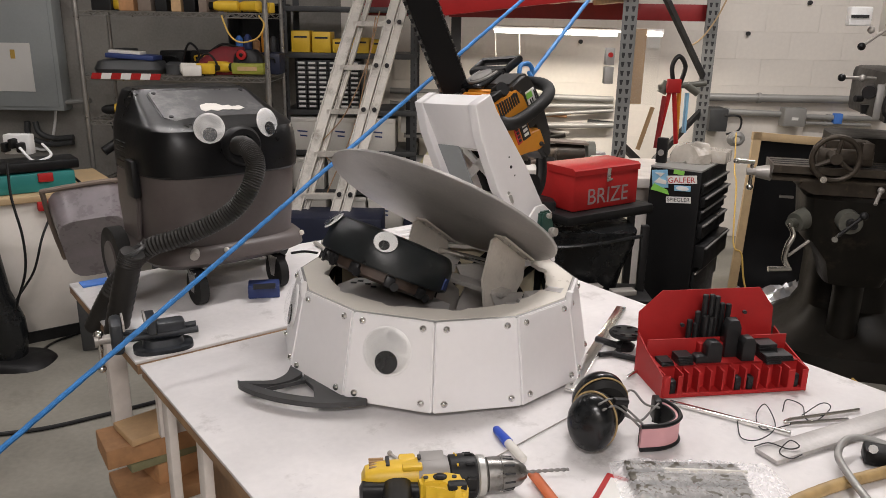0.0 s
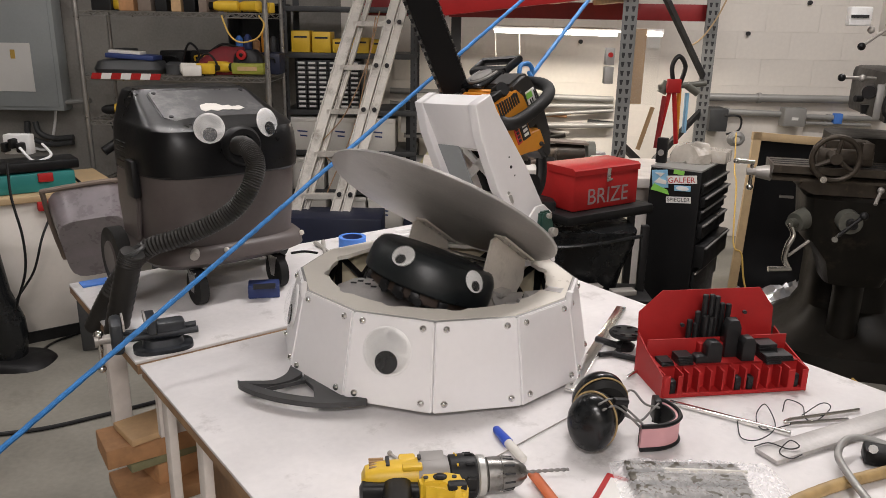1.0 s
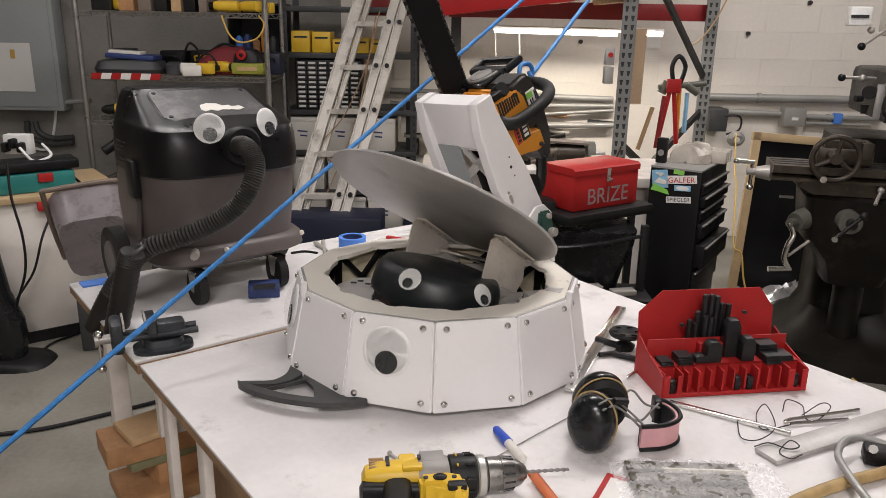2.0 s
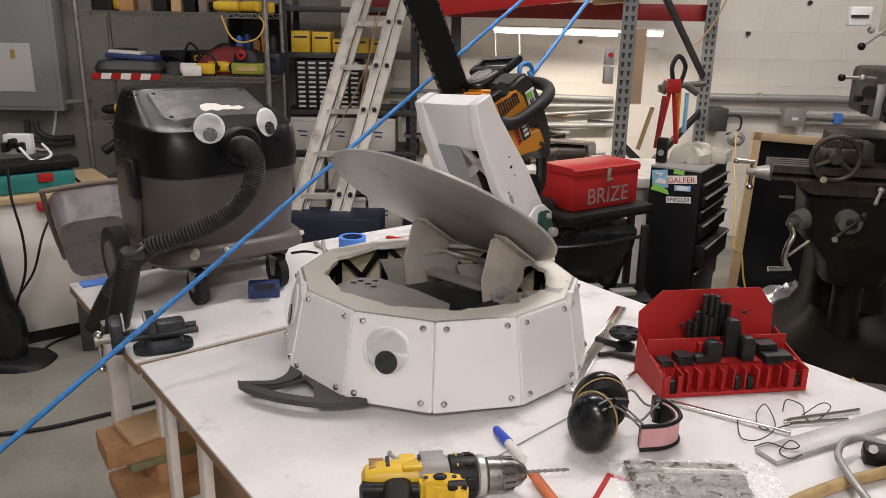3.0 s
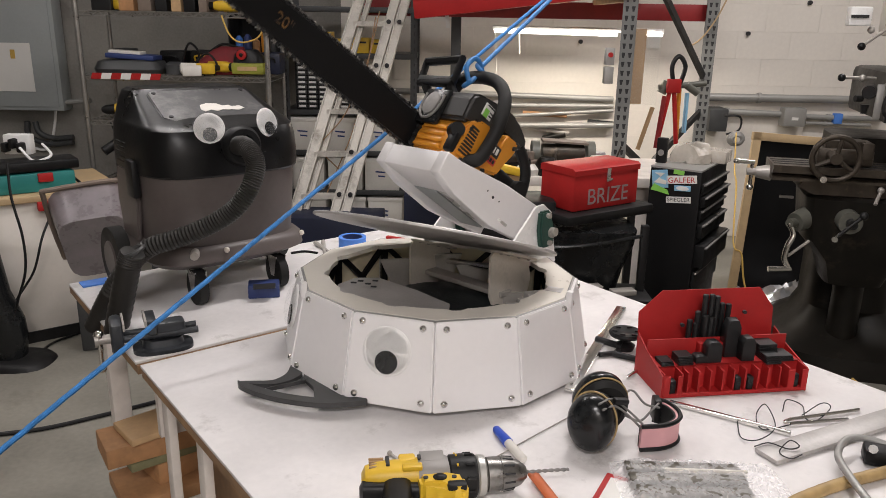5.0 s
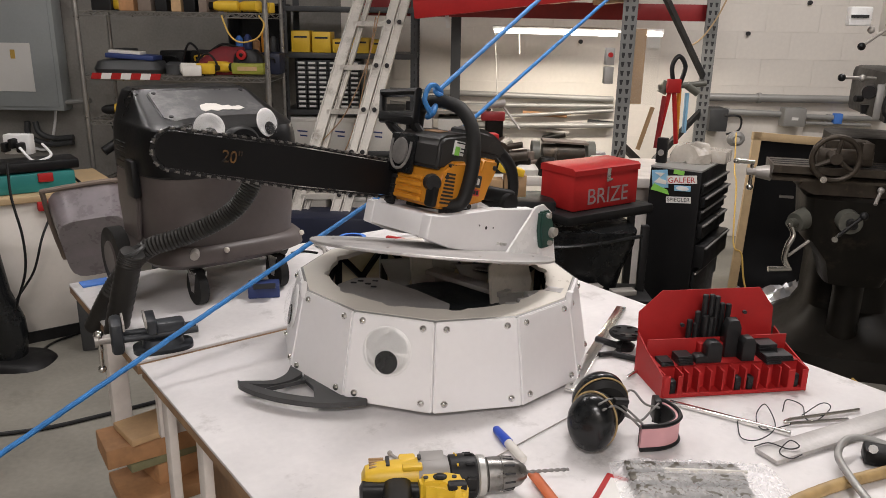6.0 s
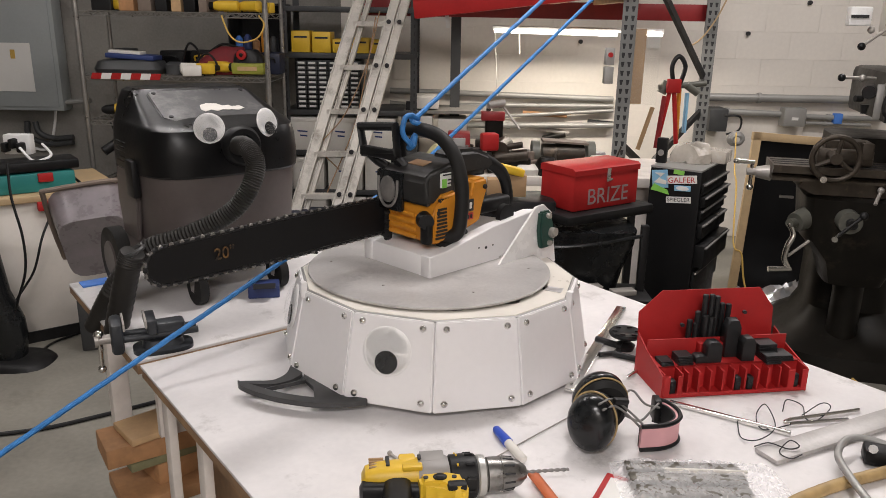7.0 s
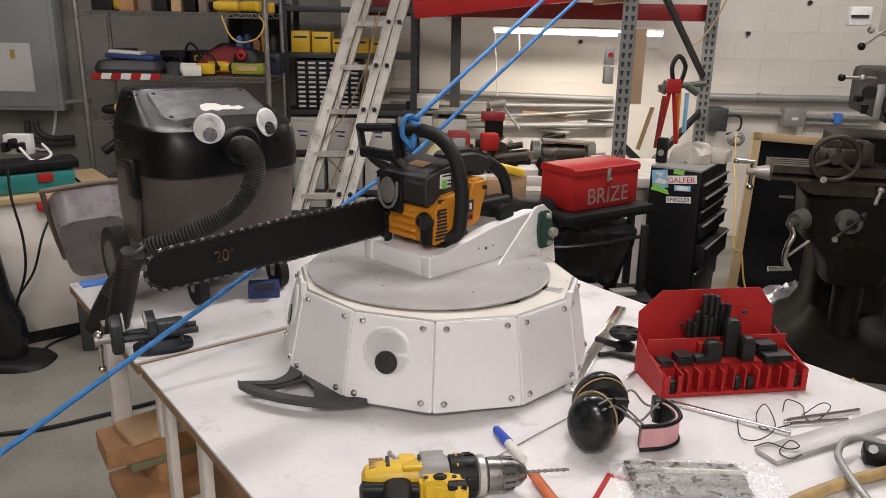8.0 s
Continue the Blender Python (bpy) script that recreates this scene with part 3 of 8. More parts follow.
# ---------- saw arm ----------
def build_arm():
    t = thing("saw_arm", Matrix(), "white swinging arm that carries a chainsaw", "robot arm")
    bm = bm_new()
    box(bm, 0.315, -0.127, -0.0255, 0.118, 0.220, 0.051, bevel=0.003)
    part("end_block", bm, M_UHMW, t, "white end block")
    for y, mt in ((-0.046, M_UHMW), (-0.239, M_UHMW)):
        bm = bm_new()
        prism(bm, [(0.376, -0.052), (0.30, -0.068), (0.16, -0.073), (0.05, -0.056), (-0.03, -0.044), (-0.032, 0.042), (0.02, 0.050), (0.168, 0.035), (0.329, 0.004), (0.376, 0.001)], 0.030, pose(0, y + 0.03, 0) @ pose(0, 0, 0, 90, 0, 0))
        bmesh.ops.bevel(bm, geom=list(bm.edges), offset=0.002, segments=1, affect="EDGES")
        r = part("side_rail", bm, mt, t, "white side rail")
        for x, z in ((0.19, -0.012), (0.215, -0.008), (0.165, -0.01)):
            bm = bm_new()
            cyl(bm, (x, y + 0.0285, z), (x, y + 0.0305, z), 0.004 if x == 0.19 else 0.0022, seg=10)
            part("hole", bm, M_INK_HOLE, r)
    bm = bm_new()
    for p, q in (((0.25, -0.03), (0.13, -0.20)), ((0.25, -0.12), (0.13, -0.02)), ((0.26, -0.13), (0.26, -0.02)), ((0.12, -0.21), (0.12, -0.01))):
        p, q = Vector((*p, -0.046)), Vector((*q, -0.046))
        d = q - p
        box(bm, 0, 0, 0, d.length, 0.020, 0.006, Matrix.Translation((p + q) / 2) @ d.to_track_quat("X", "Z").to_matrix().to_4x4())
    part("cross_brace", bm, M_ALU, t, "aluminium cross brace")
    bm = bm_new()
    box(bm, 0.16, -0.172, -0.050, 0.20, 0.080, 0.004)
    part("sheet_plate", bm, M_PANELGREY, t, "grey sheet plate")
    bm = bm_new()
    cyl(bm, (0, -0.268, 0), (0, 0.040, 0), 0.012, seg=16)
    part("axle", bm, M_STEEL, t, "steel axle")
    bm = bm_new()
    box(bm, 0.0, -0.127, 0.0, 0.05, 0.160, 0.05, bevel=0.004)
    part("hub_block", bm, M_UHMW, t)

    # chainsaw, bolted on
    s = new("chainsaw")
    s.parent = t
    tagged(s, "orange and black petrol chainsaw bolted to the arm")
    # guide bar
    bm = bm_new()
    outline = []
    L0, L1, hw = 0.25, 0.92, 0.037
    for i in range(9):
        a = -90 + 180 * i / 8
        outline.append((L1 - 0.033 + 0.033 * math.cos(radians(a)), 0.034 * math.sin(radians(a))))
    pts = [(L0, -hw), (0.6, -hw - 0.003)] + outline + [(0.6, hw + 0.003), (L0, hw)]
    tilt = pose(0, 0, 0.063, 0, 1.2, 0)
    prism(bm, pts, 0.005, tilt @ pose(0, -0.205, 0) @ pose(0, 0, 0, 90, 0, 0))
    part("guide_bar", bm, M_BOARD, s, "black guide bar")
    bm = bm_new()
    loop = []
    for i in range(130):
        q = i / 130
        per = [(L0, -hw - 0.004), (0.6, -hw - 0.008)] + [(x + 0.004 * math.cos(radians(-90 + 180 * j / 8)), y + 0.004 * math.sin(radians(-90 + 180 * j / 8))) for j, (x, y) in enumerate(outline)] + [(0.6, hw + 0.008), (L0, hw + 0.004)]
        seglen = [math.dist(per[j], per[j + 1]) for j in range(len(per) - 1)]
        dist = q * sum(seglen)
        for j, sl in enumerate(seglen):
            if dist <= sl:
                k = dist / sl
                x, y = per[j][0] * (1 - k) + per[j + 1][0] * k, per[j][1] * (1 - k) + per[j + 1][1] * k
                ang = math.atan2(per[j + 1][1] - per[j][1], per[j + 1][0] - per[j][0])
                break
            dist -= sl
        loop.append((x, y, ang))
    for i, (x, y, ang) in enumerate(loop):
        m = tilt @ pose(x, -0.2075, y, 0, -math.degrees(ang), 0)
        box(bm, 0, 0, 0, 0.0095, 0.006, 0.006, m)
    part("chain", bm, M_DARKSTEEL, s, "dark steel chain", None, 0)
    bm = bm_new()
    prism(bm, [(-0.005, 0), (0.005, 0), (0.004, -0.0045), (-0.001, -0.003), (-0.004, -0.0055)], 0.007, pose(0, 0.0035, 0) @ pose(0, 0, 0, 90, 0, 0))
    tooth = mesh_of("cutter", bm, M_CHUCK, 0)
    for x, y, ang in loop[::2]:
        ob = new("cutter", tooth)
        ob.parent = s
        ob.matrix_basis = tilt @ pose(x, -0.2075, y, 0, -math.degrees(ang), 0)
    # orange mark on the bar
    text_part("bar_mark", "20\"", 0.034, M_FADED, s, tilt @ pose(0.765, -0.2022 + 0.0015, 0.0, 90, 0, 0) @ pose(0, 0, 0, 0, 180, 0), "worn orange size mark")
    # housing: side outline given width, then the raised front ribs and vents
    bm = bm_new()
    prism(bm, [(0.335, 0.014), (0.342, 0.040), (0.340, 0.078), (0.330, 0.102), (0.306, 0.124), (0.262, 0.130), (0.254, 0.112), (0.216, 0.114), (0.208, 0.146), (0.160, 0.148), (0.156, 0.122), (0.172, 0.080), (0.180, 0.046), (0.285, 0.016)], 0.150, pose(0, -0.045, 0) @ pose(0, 0, 0, 90, 0, 0))
    bmesh.ops.bevel(bm, geom=list(bm.edges), offset=0.006, segments=3, affect="EDGES")
    hs = part("housing", bm, M_ORANGE, s, "orange plastic housing")
    bm = bm_new()
    box(bm, 0.095, -0.095, 0.066, 0.13, 0.045, 0.036, pose(0, 0, 0), bevel=0.012, seg=3)
    part("rear_tank", bm, M_BLACK, s, "black rear tank and handle foot")
    for i in range(4):
        bm = bm_new()
        box(bm, 0.3425, -0.140, 0.026 + i * 0.0165, 0.008, 0.092 - 0.004 * i, 0.011, bevel=0.004)
        part("front_rib", bm, M_ORANGE, hs)
    bm = bm_new()
    prism(bm, [(0.333, 0.020), (0.336, 0.100), (0.312, 0.118), (0.272, 0.122), (0.272, 0.024)], 0.006, pose(0, -0.0405, 0) @ pose(0, 0, 0, 90, 0, 0))
    bmesh.ops.bevel(bm, geom=list(bm.edges), offset=0.002, segments=2, affect="EDGES")
    part("starter_cover", bm, M_ORANGE, hs, "orange starter cover")
    for i in range(9):
        bm = bm_new()
        box(bm, 0.316, -0.0400, 0.030 + i * 0.0082, 0.036 - 0.0012 * i, 0.004, 0.0044)
        part("vent_slot", bm, M_INK_HOLE, hs)
    for i in range(5):
        bm = bm_new()
        box(bm, 0, 0, 0, 0.0045, 0.006, 0.024, pose(0.316 - i * 0.0085, -0.0440, 0.107, 0, 28, 0))
        part("top_slot", bm, M_INK_HOLE, hs)
    for x, z in ((0.327, 0.088), (0.172, 0.128), (0.236, 0.030)):
        bm = bm_new()
        cyl(bm, (x, -0.044, z), (x, -0.0385, z), 0.0055, seg=12)
        part("housing_bolt", bm, M_INK_HOLE, s)
    bm = bm_new()
    cyl(bm, (0.340, -0.072, 0.070), (0.354, -0.050, 0.070), 0.020, 0.017, seg=22)
    box(bm, 0.346, -0.058, 0.040, 0.020, 0.028, 0.050, bevel=0.008)
    part("starter_knob", bm, M_BLACK, s, "black knob and mount")
    # black upper cover, filter hump and the muffler guard
    bm = bm_new()
    prism(bm, [(0.346, 0.100), (0.350, 0.160), (0.338, 0.176), (0.270, 0.192), (0.225, 0.196), (0.210, 0.150), (0.215, 0.112), (0.300, 0.118), (0.322, 0.100)], 0.150, pose(0, -0.058, 0) @ pose(0, 0, 0, 90, 0, 0))
    bmesh.ops.bevel(bm, geom=list(bm.edges), offset=0.008, segments=3, affect="EDGES")
    part("top_cover", bm, M_SAWTOP, s, "matte black engine cover")
    bm = bm_new()
    prism(bm, [(0.262, 0.150), (0.255, 0.196), (0.225, 0.214), (0.160, 0.212), (0.105, 0.190), (0.095, 0.165), (0.120, 0.150)], 0.075, pose(0, -0.075, 0) @ pose(0, 0, 0, 90, 0, 0))
    bmesh.ops.bevel(bm, geom=list(bm.edges), offset=0.012, segments=3, affect="EDGES")
    part("rear_cover", bm, M_SAWTOP, s, "matte black filter cover")
    bm = bm_new()
    box(bm, 0.350, -0.174, 0.122, 0.014, 0.084, 0.092, bevel=0.006, seg=2)
    mg = part("muffler_guard", bm, M_BLACKGLOSS, s, "black muffler guard")
    bm = bm_new()
    tube(bm, [(0.358, -0.206, 0.152), (0.359, -0.203, 0.112), (0.360, -0.184, 0.088), (0.360, -0.160, 0.090), (0.359, -0.144, 0.114), (0.358, -0.142, 0.150)], 0.0034, 8, 8)
    part("guard_rim", bm, M_GREYBAR, mg, "worn silver rim")
    bm = bm_new()
    lathe(bm, [(0.027, 0.0), (0.026, 0.006), (0.012, 0.009), (0.003, 0.008)], 28, pose(0.356, -0.174, 0.126, 0, 90, 0) @ Matrix.Diagonal((1.15, 0.9, 1, 1)))
    part("muffler_cap", bm, M_GREYBAR, mg, "grey oval cap")
    bm = bm_new()
    box(bm, 0.290, -0.0565, 0.156, 0.034, 0.003, 0.032, bevel=0.001)
    lb = part("warning_label", bm, M_PAPER, s, "small white and green label")
    bm = bm_new()
    box(bm, 0.296, -0.0545, 0.149, 0.014, 0.002, 0.020)
    part("label_mark", bm, M_LIMEGREEN, lb)
    for dx, dz, w_ in ((0, 0.012, 0.026), (-0.008, 0.0, 0.010), (-0.008, -0.008, 0.010)):
        bm = bm_new()
        box(bm, 0.288 + dx, -0.0545, 0.156 + dz, w_, 0.002, 0.003)
        part("label_bar", bm, M_INK_HOLE, lb)
    bm = bm_new()
    box(bm, 0, 0, 0, 0.03, 0.05, 0.002, pose(0.30, -0.13, 0.1865, 0, 13, 0), bevel=0.0008)
    part("red_label", bm, M_PLY, s, "faded red label")
    # side badge: dark plate with pale bars
    bm = bm_new()
    box(bm, 0.236, -0.0435, 0.090, 0.055, 0.003, 0.028, bevel=0.001)
    bd = part("badge_plate", bm, M_INK_HOLE, s, "dark name badge")
    for i, (dx, hh) in enumerate(((0.020, 0.022), (0.008, 0.015), (-0.004, 0.015), (-0.016, 0.015))):
        bm = bm_new()
        box(bm, 0.236 + dx, -0.0415, 0.090, 0.007, 0.002, hh, pose(0, 0, 0))
        part("badge_bar", bm, M_PAPER, bd)
    bm = bm_new()
    box(bm, 0.236, -0.0435, 0.064, 0.055, 0.003, 0.016, bevel=0.001)
    b2 = part("red_strip", bm, M_INKRED, s, "red model strip")
    for i in range(5):
        bm = bm_new()
        box(bm, 0.257 - i * 0.010, -0.0415, 0.064, 0.006, 0.002, 0.009)
        part("strip_bar", bm, M_INK_HOLE, b2)
    # hand guard
    bm = bm_new()
    gx = 0.335
    tube(bm, [(gx, -0.284, 0.194), (gx, -0.298, 0.254), (gx, -0.176, 0.266), (gx, -0.168, 0.206)], 0.0115, 8, 0, True)
    box(bm, gx, -0.228, 0.200, 0.022, 0.125, 0.024, bevel=0.006)
    box(bm, 0.30, -0.21, 0.17, 0.022, 0.02, 0.08, pose(0, 0, 0.0), bevel=0.006)
    for y in (-0.180, -0.272):
        tube(bm, [(gx, y, 0.20), (0.318, y + 0.02, 0.175), (0.29, y + 0.055, 0.15)], 0.0115, 8, 4)
    part("hand_guard", bm, M_BLACK, s, "black plastic hand guard")
    # front handle loop
    bm = bm_new()
    tube(bm, [(0.262, -0.235, 0.15), (0.268, -0.232, 0.225), (0.274, -0.205, 0.250), (0.274, -0.15, 0.257), (0.273, -0.090, 0.245), (0.272, -0.045, 0.205), (0.271, -0.024, 0.14), (0.272, -0.024, 0.07), (0.280, -0.030, 0.034), (0.300, -0.060, 0.022)], 0.0160, 12, 8)
    part("front_handle", bm, M_RUBBER, s, "black rubber loop handle")
    # rear handle
    bm = bm_new()
    tube(bm, [(0.22, -0.115, 0.190), (0.15, -0.11, 0.192), (0.09, -0.105, 0.168), (0.045, -0.10, 0.138), (0.022, -0.10, 0.10), (0.018, -0.10, 0.06), (0.05, -0.10, 0.040), (0.12, -0.10, 0.055)], 0.0125, 10, 8, False, 0, 1.3)
    part("rear_handle", bm, M_BLACK, s, "black rear handle")
    bm = bm_new()
    cyl(bm, (0.10, -0.045, 0.05), (0.10, -0.030, 0.05), 0.026, seg=20)
    part("fuel_cap", bm, M_BLACK, s, "black cap")
    bm = bm_new()
    box(bm, 0.335, -0.205, 0.03, 0.012, 0.03, 0.09, bevel=0.003)
    for i in range(4):
        box(bm, 0.345, -0.19, 0.0 + i * 0.022, 0.014, 0.01, 0.008, bevel=0.002)
    part("bumper_spikes", bm, M_DARKSTEEL, s, "dark steel bumper spikes")
    for y in (-0.05, -0.16):
        bm = bm_new()
        box(bm, 0.20, y, 0.010, 0.22, 0.03, 0.012, bevel=0.003)
        part("mount_strap", bm, M_DARKSTEEL, s, "dark mounting strap")
    bm = bm_new()
    tube(bm, [(0.305, -0.150, 0.222), (0.325, -0.16, 0.250), (0.316, -0.165, 0.281), (0.300, -0.165, 0.290), (0.282, -0.165, 0.284), (0.268, -0.170, 0.280)], 0.0062, 8, 6)
    tube(bm, [(0.292, -0.165, 0.276), (0.280, -0.178, 0.288), (0.270, -0.170, 0.272), (0.280, -0.155, 0.270)], 0.0058, 8, 6, True)
    tube(bm, [(0.305, -0.145, 0.225), (0.298, -0.17, 0.215), (0.288, -0.16, 0.245)], 0.0058, 8, 6, True)
    part("rope_knot", bm, M_ROPE, s, "blue rope knotted round the handle")
    return t


def loft(bm, secs, n=32, m=None):
    """Sections (z, cx, cy, hx, hy, squareness) joined into one closed skin."""
    rings = []
    for z, cx, cy, hx, hy, p in secs:
        ring = []
        for i in range(n):
            a = 2 * math.pi * i / n
            c, s = math.cos(a), math.sin(a)
            k = (abs(c) ** p + abs(s) ** p) ** (-1 / p)
            ring.append(bm.verts.new((cx + hx * c * k, cy + hy * s * k, z)))
        rings.append(ring)
    for a, b in zip(rings, rings[1:]):
        for i in range(n):
            bm.faces.new((a[i], a[(i + 1) % n], b[(i + 1) % n], b[i]))
    bm.faces.new(list(reversed(rings[0])))
    bm.faces.new(rings[-1])
    vs = [v for r in rings for v in r]
    xf(bm, vs, m)
    return vs


# ---------- small robot that climbs into the drum ----------
def build_crawler():
    t = thing("crawler_robot", Matrix(), "small round black robot with googly eyes", "robot")
    R = 0.150
    bm = bm_new()
    lathe(bm, [(R * 0.80, -0.018), (R * 0.985, -0.020), (R, -0.012), (R * 0.975, 0.034), (R * 0.90, 0.054), (R * 0.86, 0.058), (R * 0.4, 0.062), (0.01, 0.062)], 18)
    bmesh.ops.bevel(bm, geom=list(bm.edges), offset=0.003, segments=2, affect="EDGES")
    part("shell", bm, M_SHELL, t, "scuffed black curved shell")
    bm = bm_new()
    lathe(bm, [(R * 0.80, -0.046), (R * 0.86, -0.040), (R * 0.86, -0.016), (R * 0.5, -0.012)], 40)
    part("chassis", bm, mat("rusty_chassis", (0.06, 0.04, 0.03), 0.5, 0.3, var=0.4, scale=20, bump=0.3), t, "brown metal chassis ring")
    for a in (188, 205, 222, 250, 285, 320, 20, 90, 150):
        bm = bm_new()
        m = Matrix.Translation(ring_pt(R * 0.86, a, -0.034)) @ pose(0, 0, 0, 0, 0, a)
        box(bm, 0, 0, 0, 0.018, 0.022, 0.024, m, bevel=0.004)
        part("motor_block", bm, M_DARKSTEEL, t, "dark motor block")
        bm = bm_new()
        cyl(bm, m @ Vector((0.008, 0.012, -0.006)), m @ Vector((0.013, 0.012, -0.006)), 0.009, seg=12)
        part("roller", bm, M_DARKSTEEL, t, "small worn roller")
    for a in (-91, -159):
        m = Matrix.Translation(ring_pt(R * 0.955, a, 0.040)) @ pose(0, 0, 0, 0, 0, a + 90) @ pose(0, 0, 0, 58, 0, 0)
        googly(t, m, 0.025)
    for a in (-20, -16):
        bm = bm_new()
        box(bm, 0, 0, 0, 0.003, 0.010, 0.026, Matrix.Translation(ring_pt(R * 1.0, a, 0.002)) @ pose(0, 0, 0, 0, 0, a))
        part("blue_tab", bm, M_BLUEDARK, t, "blue tab")
    return t


# ---------- vacuum ----------
VACM = pose(-0.672, 2.135, 0.898, 0, 0, 40)


def build_vacuum():
    t = thing("shop_vacuum", VACM, "grey and black shop vacuum with googly eyes, on the rear bench", "vacuum cleaner")
    bm = bm_new()
    loft(bm, [(0.125, 0, 0.0, 0.192, 0.190, 3.6), (0.17, 0, 0, 0.200, 0.196, 3.6), (0.30, 0, 0, 0.209, 0.205, 3.6), (0.352, 0, 0, 0.212, 0.208, 3.6)], 64)
    tank = part("tank", bm, M_VACGREY, t, "dusty grey plastic tank", None, 60)
    for sx in (-1, 1):
        bm = bm_new()
        prism(bm, [(-0.05, 0.16), (0.06, 0.16), (0.085, 0.26), (0.075, 0.352), (-0.065, 0.352), (-0.070, 0.27)], 0.012, pose(sx * 0.213 - 0.006, 0.02, 0) @ pose(0, 0, 0, 90, 0, 90))
        bmesh.ops.bevel(bm, geom=list(bm.edges), offset=0.004, segments=2, affect="EDGES")
        part("side_rib", bm, M_VACGREY, tank, "raised grey side panel")
    bm = bm_new()
    loft(bm, [(0.090, 0, 0.02, 0.185, 0.165, 4), (0.096, 0, 0.02, 0.200, 0.180, 4), (0.122, 0, 0, 0.226, 0.214, 4), (0.150, 0, 0, 0.222, 0.212, 4), (0.164, 0, 0, 0.206, 0.200, 3.8)], 64)
    part("base_skirt", bm, M_VACGREY, t, "grey wheel base", None, 50)
    bm = bm_new()
    loft(bm, [(0.348, 0, 0, 0.216, 0.212, 3.6), (0.353, 0, 0, 0.219, 0.215, 3.6), (0.400, 0, 0, 0.219, 0.215, 3.7), (0.440, 0, 0.002, 0.215, 0.211, 3.9), (0.466, 0, 0.008, 0.208, 0.200, 4.4), (0.476, 0, 0.018, 0.202, 0.186, 5),
              (0.484, 0, 0.036, 0.194, 0.166, 6), (0.520, 0, 0.086, 0.178, 0.110, 7), (0.546, 0, 0.120, 0.162, 0.072, 8), (0.553, 0, 0.122, 0.150, 0.062, 8)], 80)
    head = part("motor_head", bm, M_VACTOP, t, "scuffed glossy black motor head", None, 24)
    # hatch on the sloping top; its grey includes a painted ceiling reflection
    bm = bm_new()
    prism(bm, [(-0.150, -0.062), (-0.125, -0.086), (0.125, -0.086), (0.150, -0.062), (0.142, 0.078), (0.128, 0.090), (-0.128, 0.090), (-0.142, 0.078)], 0.008, pose(0, -0.042, 0.5090, 21.5, 0, 0))
    bmesh.ops.bevel(bm, geom=list(bm.edges), offset=0.003, segments=2, affect="EDGES")
    hatch = part("hatch", bm, M_VACDUSTSHEEN, head, "scuffed dusty top hatch with painted ceiling sheen")
    for x, y in ((-0.125, 0.074), (0.125, 0.074), (-0.128, -0.060)):
        bm = bm_new()
        cyl(bm, (0, 0, 0), (0, 0, 0.003), 0.006, seg=12)
        part("hatch_screw", bm, M_INK_HOLE, hatch, "", pose(0, -0.042, 0.5090, 21.5, 0, 0) @ pose(x, y, 0.0075))
    for pts, z in (([(-0.048, -0.010), (-0.040, -0.022), (-0.022, -0.014), (-0.006, -0.024), (0.010, -0.016), (0.030, -0.020), (0.046, -0.008), (0.036, 0.006), (0.018, 0.004), (0.006, 0.018), (-0.020, 0.022), (-0.042, 0.014)], 0.0), ([(-0.020, -0.008), (0.0, -0.014), (0.020, -0.004), (0.010, 0.010), (-0.012, 0.008)], 0.0)):
        bm = bm_new()
        dx, dy = (0.012, -0.020) if len(pts) > 6 else (0.066, -0.030)
        prism(bm, pts, 0.0012, pose(0, -0.042, 0.5090, 21.5, 0, 0) @ pose(dx, dy, 0.0081))
        part("peeled_label", bm, M_BOXWHITE, head, "torn remains of a white label")
    # recessed vents on the head's flanks
    for sx in (-1, 1):
        for i in range(5):
            bm = bm_new()
            box(bm, sx * 0.2165, 0.045, 0.370 + 0.0125 * i, 0.007, 0.070, 0.0055, bevel=0.002)
            part("vent_rib", bm, M_BLACK, head)
    googly(head, pose(-0.074, -0.208, 0.474, 76, 0, -22), 0.0385)
    googly(head, pose(0.092, -0.194, 0.476, 76, 0, 22), 0.0385)
    bm = bm_new()
    lathe(bm, [(0.052, -0.004), (0.052, 0.012), (0.044, 0.022), (0.030, 0.022), (0.030, -0.004)], 32, pose(0.006, -0.213, 0.424, 86, 0, 0))
    part("hose_port", bm, M_BLACK, head, "black hose port")
    for sx in (-1, 1):
        # Black block paints in the shade of the recess on the tank's flank.
        bm = bm_new()
        box(bm, sx * 0.222, -0.045, 0.335, 0.022, 0.055, 0.10, bevel=0.007)
        part("latch", bm, M_BLACK, t, "black block standing in for a dark recess")
        bm = bm_new()
        cyl(bm, (sx * 0.222, 0.10, 0.088), (sx * 0.258, 0.10, 0.088), 0.088, seg=32)
        w = part("rear_wheel", bm, M_RUBBER, t, "large black rear wheel")
        bm = bm_new()
        cyl(bm, (sx * 0.256, 0.10, 0.088), (sx * 0.262, 0.10, 0.088), 0.052, 0.046, seg=24)
        part("hub", bm, M_VACGREY, w, "grey wheel hub")
        bm = bm_new()
        x, y = sx * 0.118, -0.165
        cyl(bm, (x - 0.012, y, 0.048), (x + 0.012, y, 0.048), 0.048, seg=26)
        c = part("castor_wheel", bm, M_RUBBER, t, "black castor wheel")
        for o in (-0.016, 0.014):
            bm = bm_new()
            prism(bm, [(-0.010, 0.036), (0.010, 0.036), (0.026, 0.096), (-0.026, 0.096)], 0.0025, pose(x + o, y, 0) @ pose(0, 0, 0, 90, 0, 90))
            part("castor_fork", bm, M_CHROME, c, "steel castor fork")
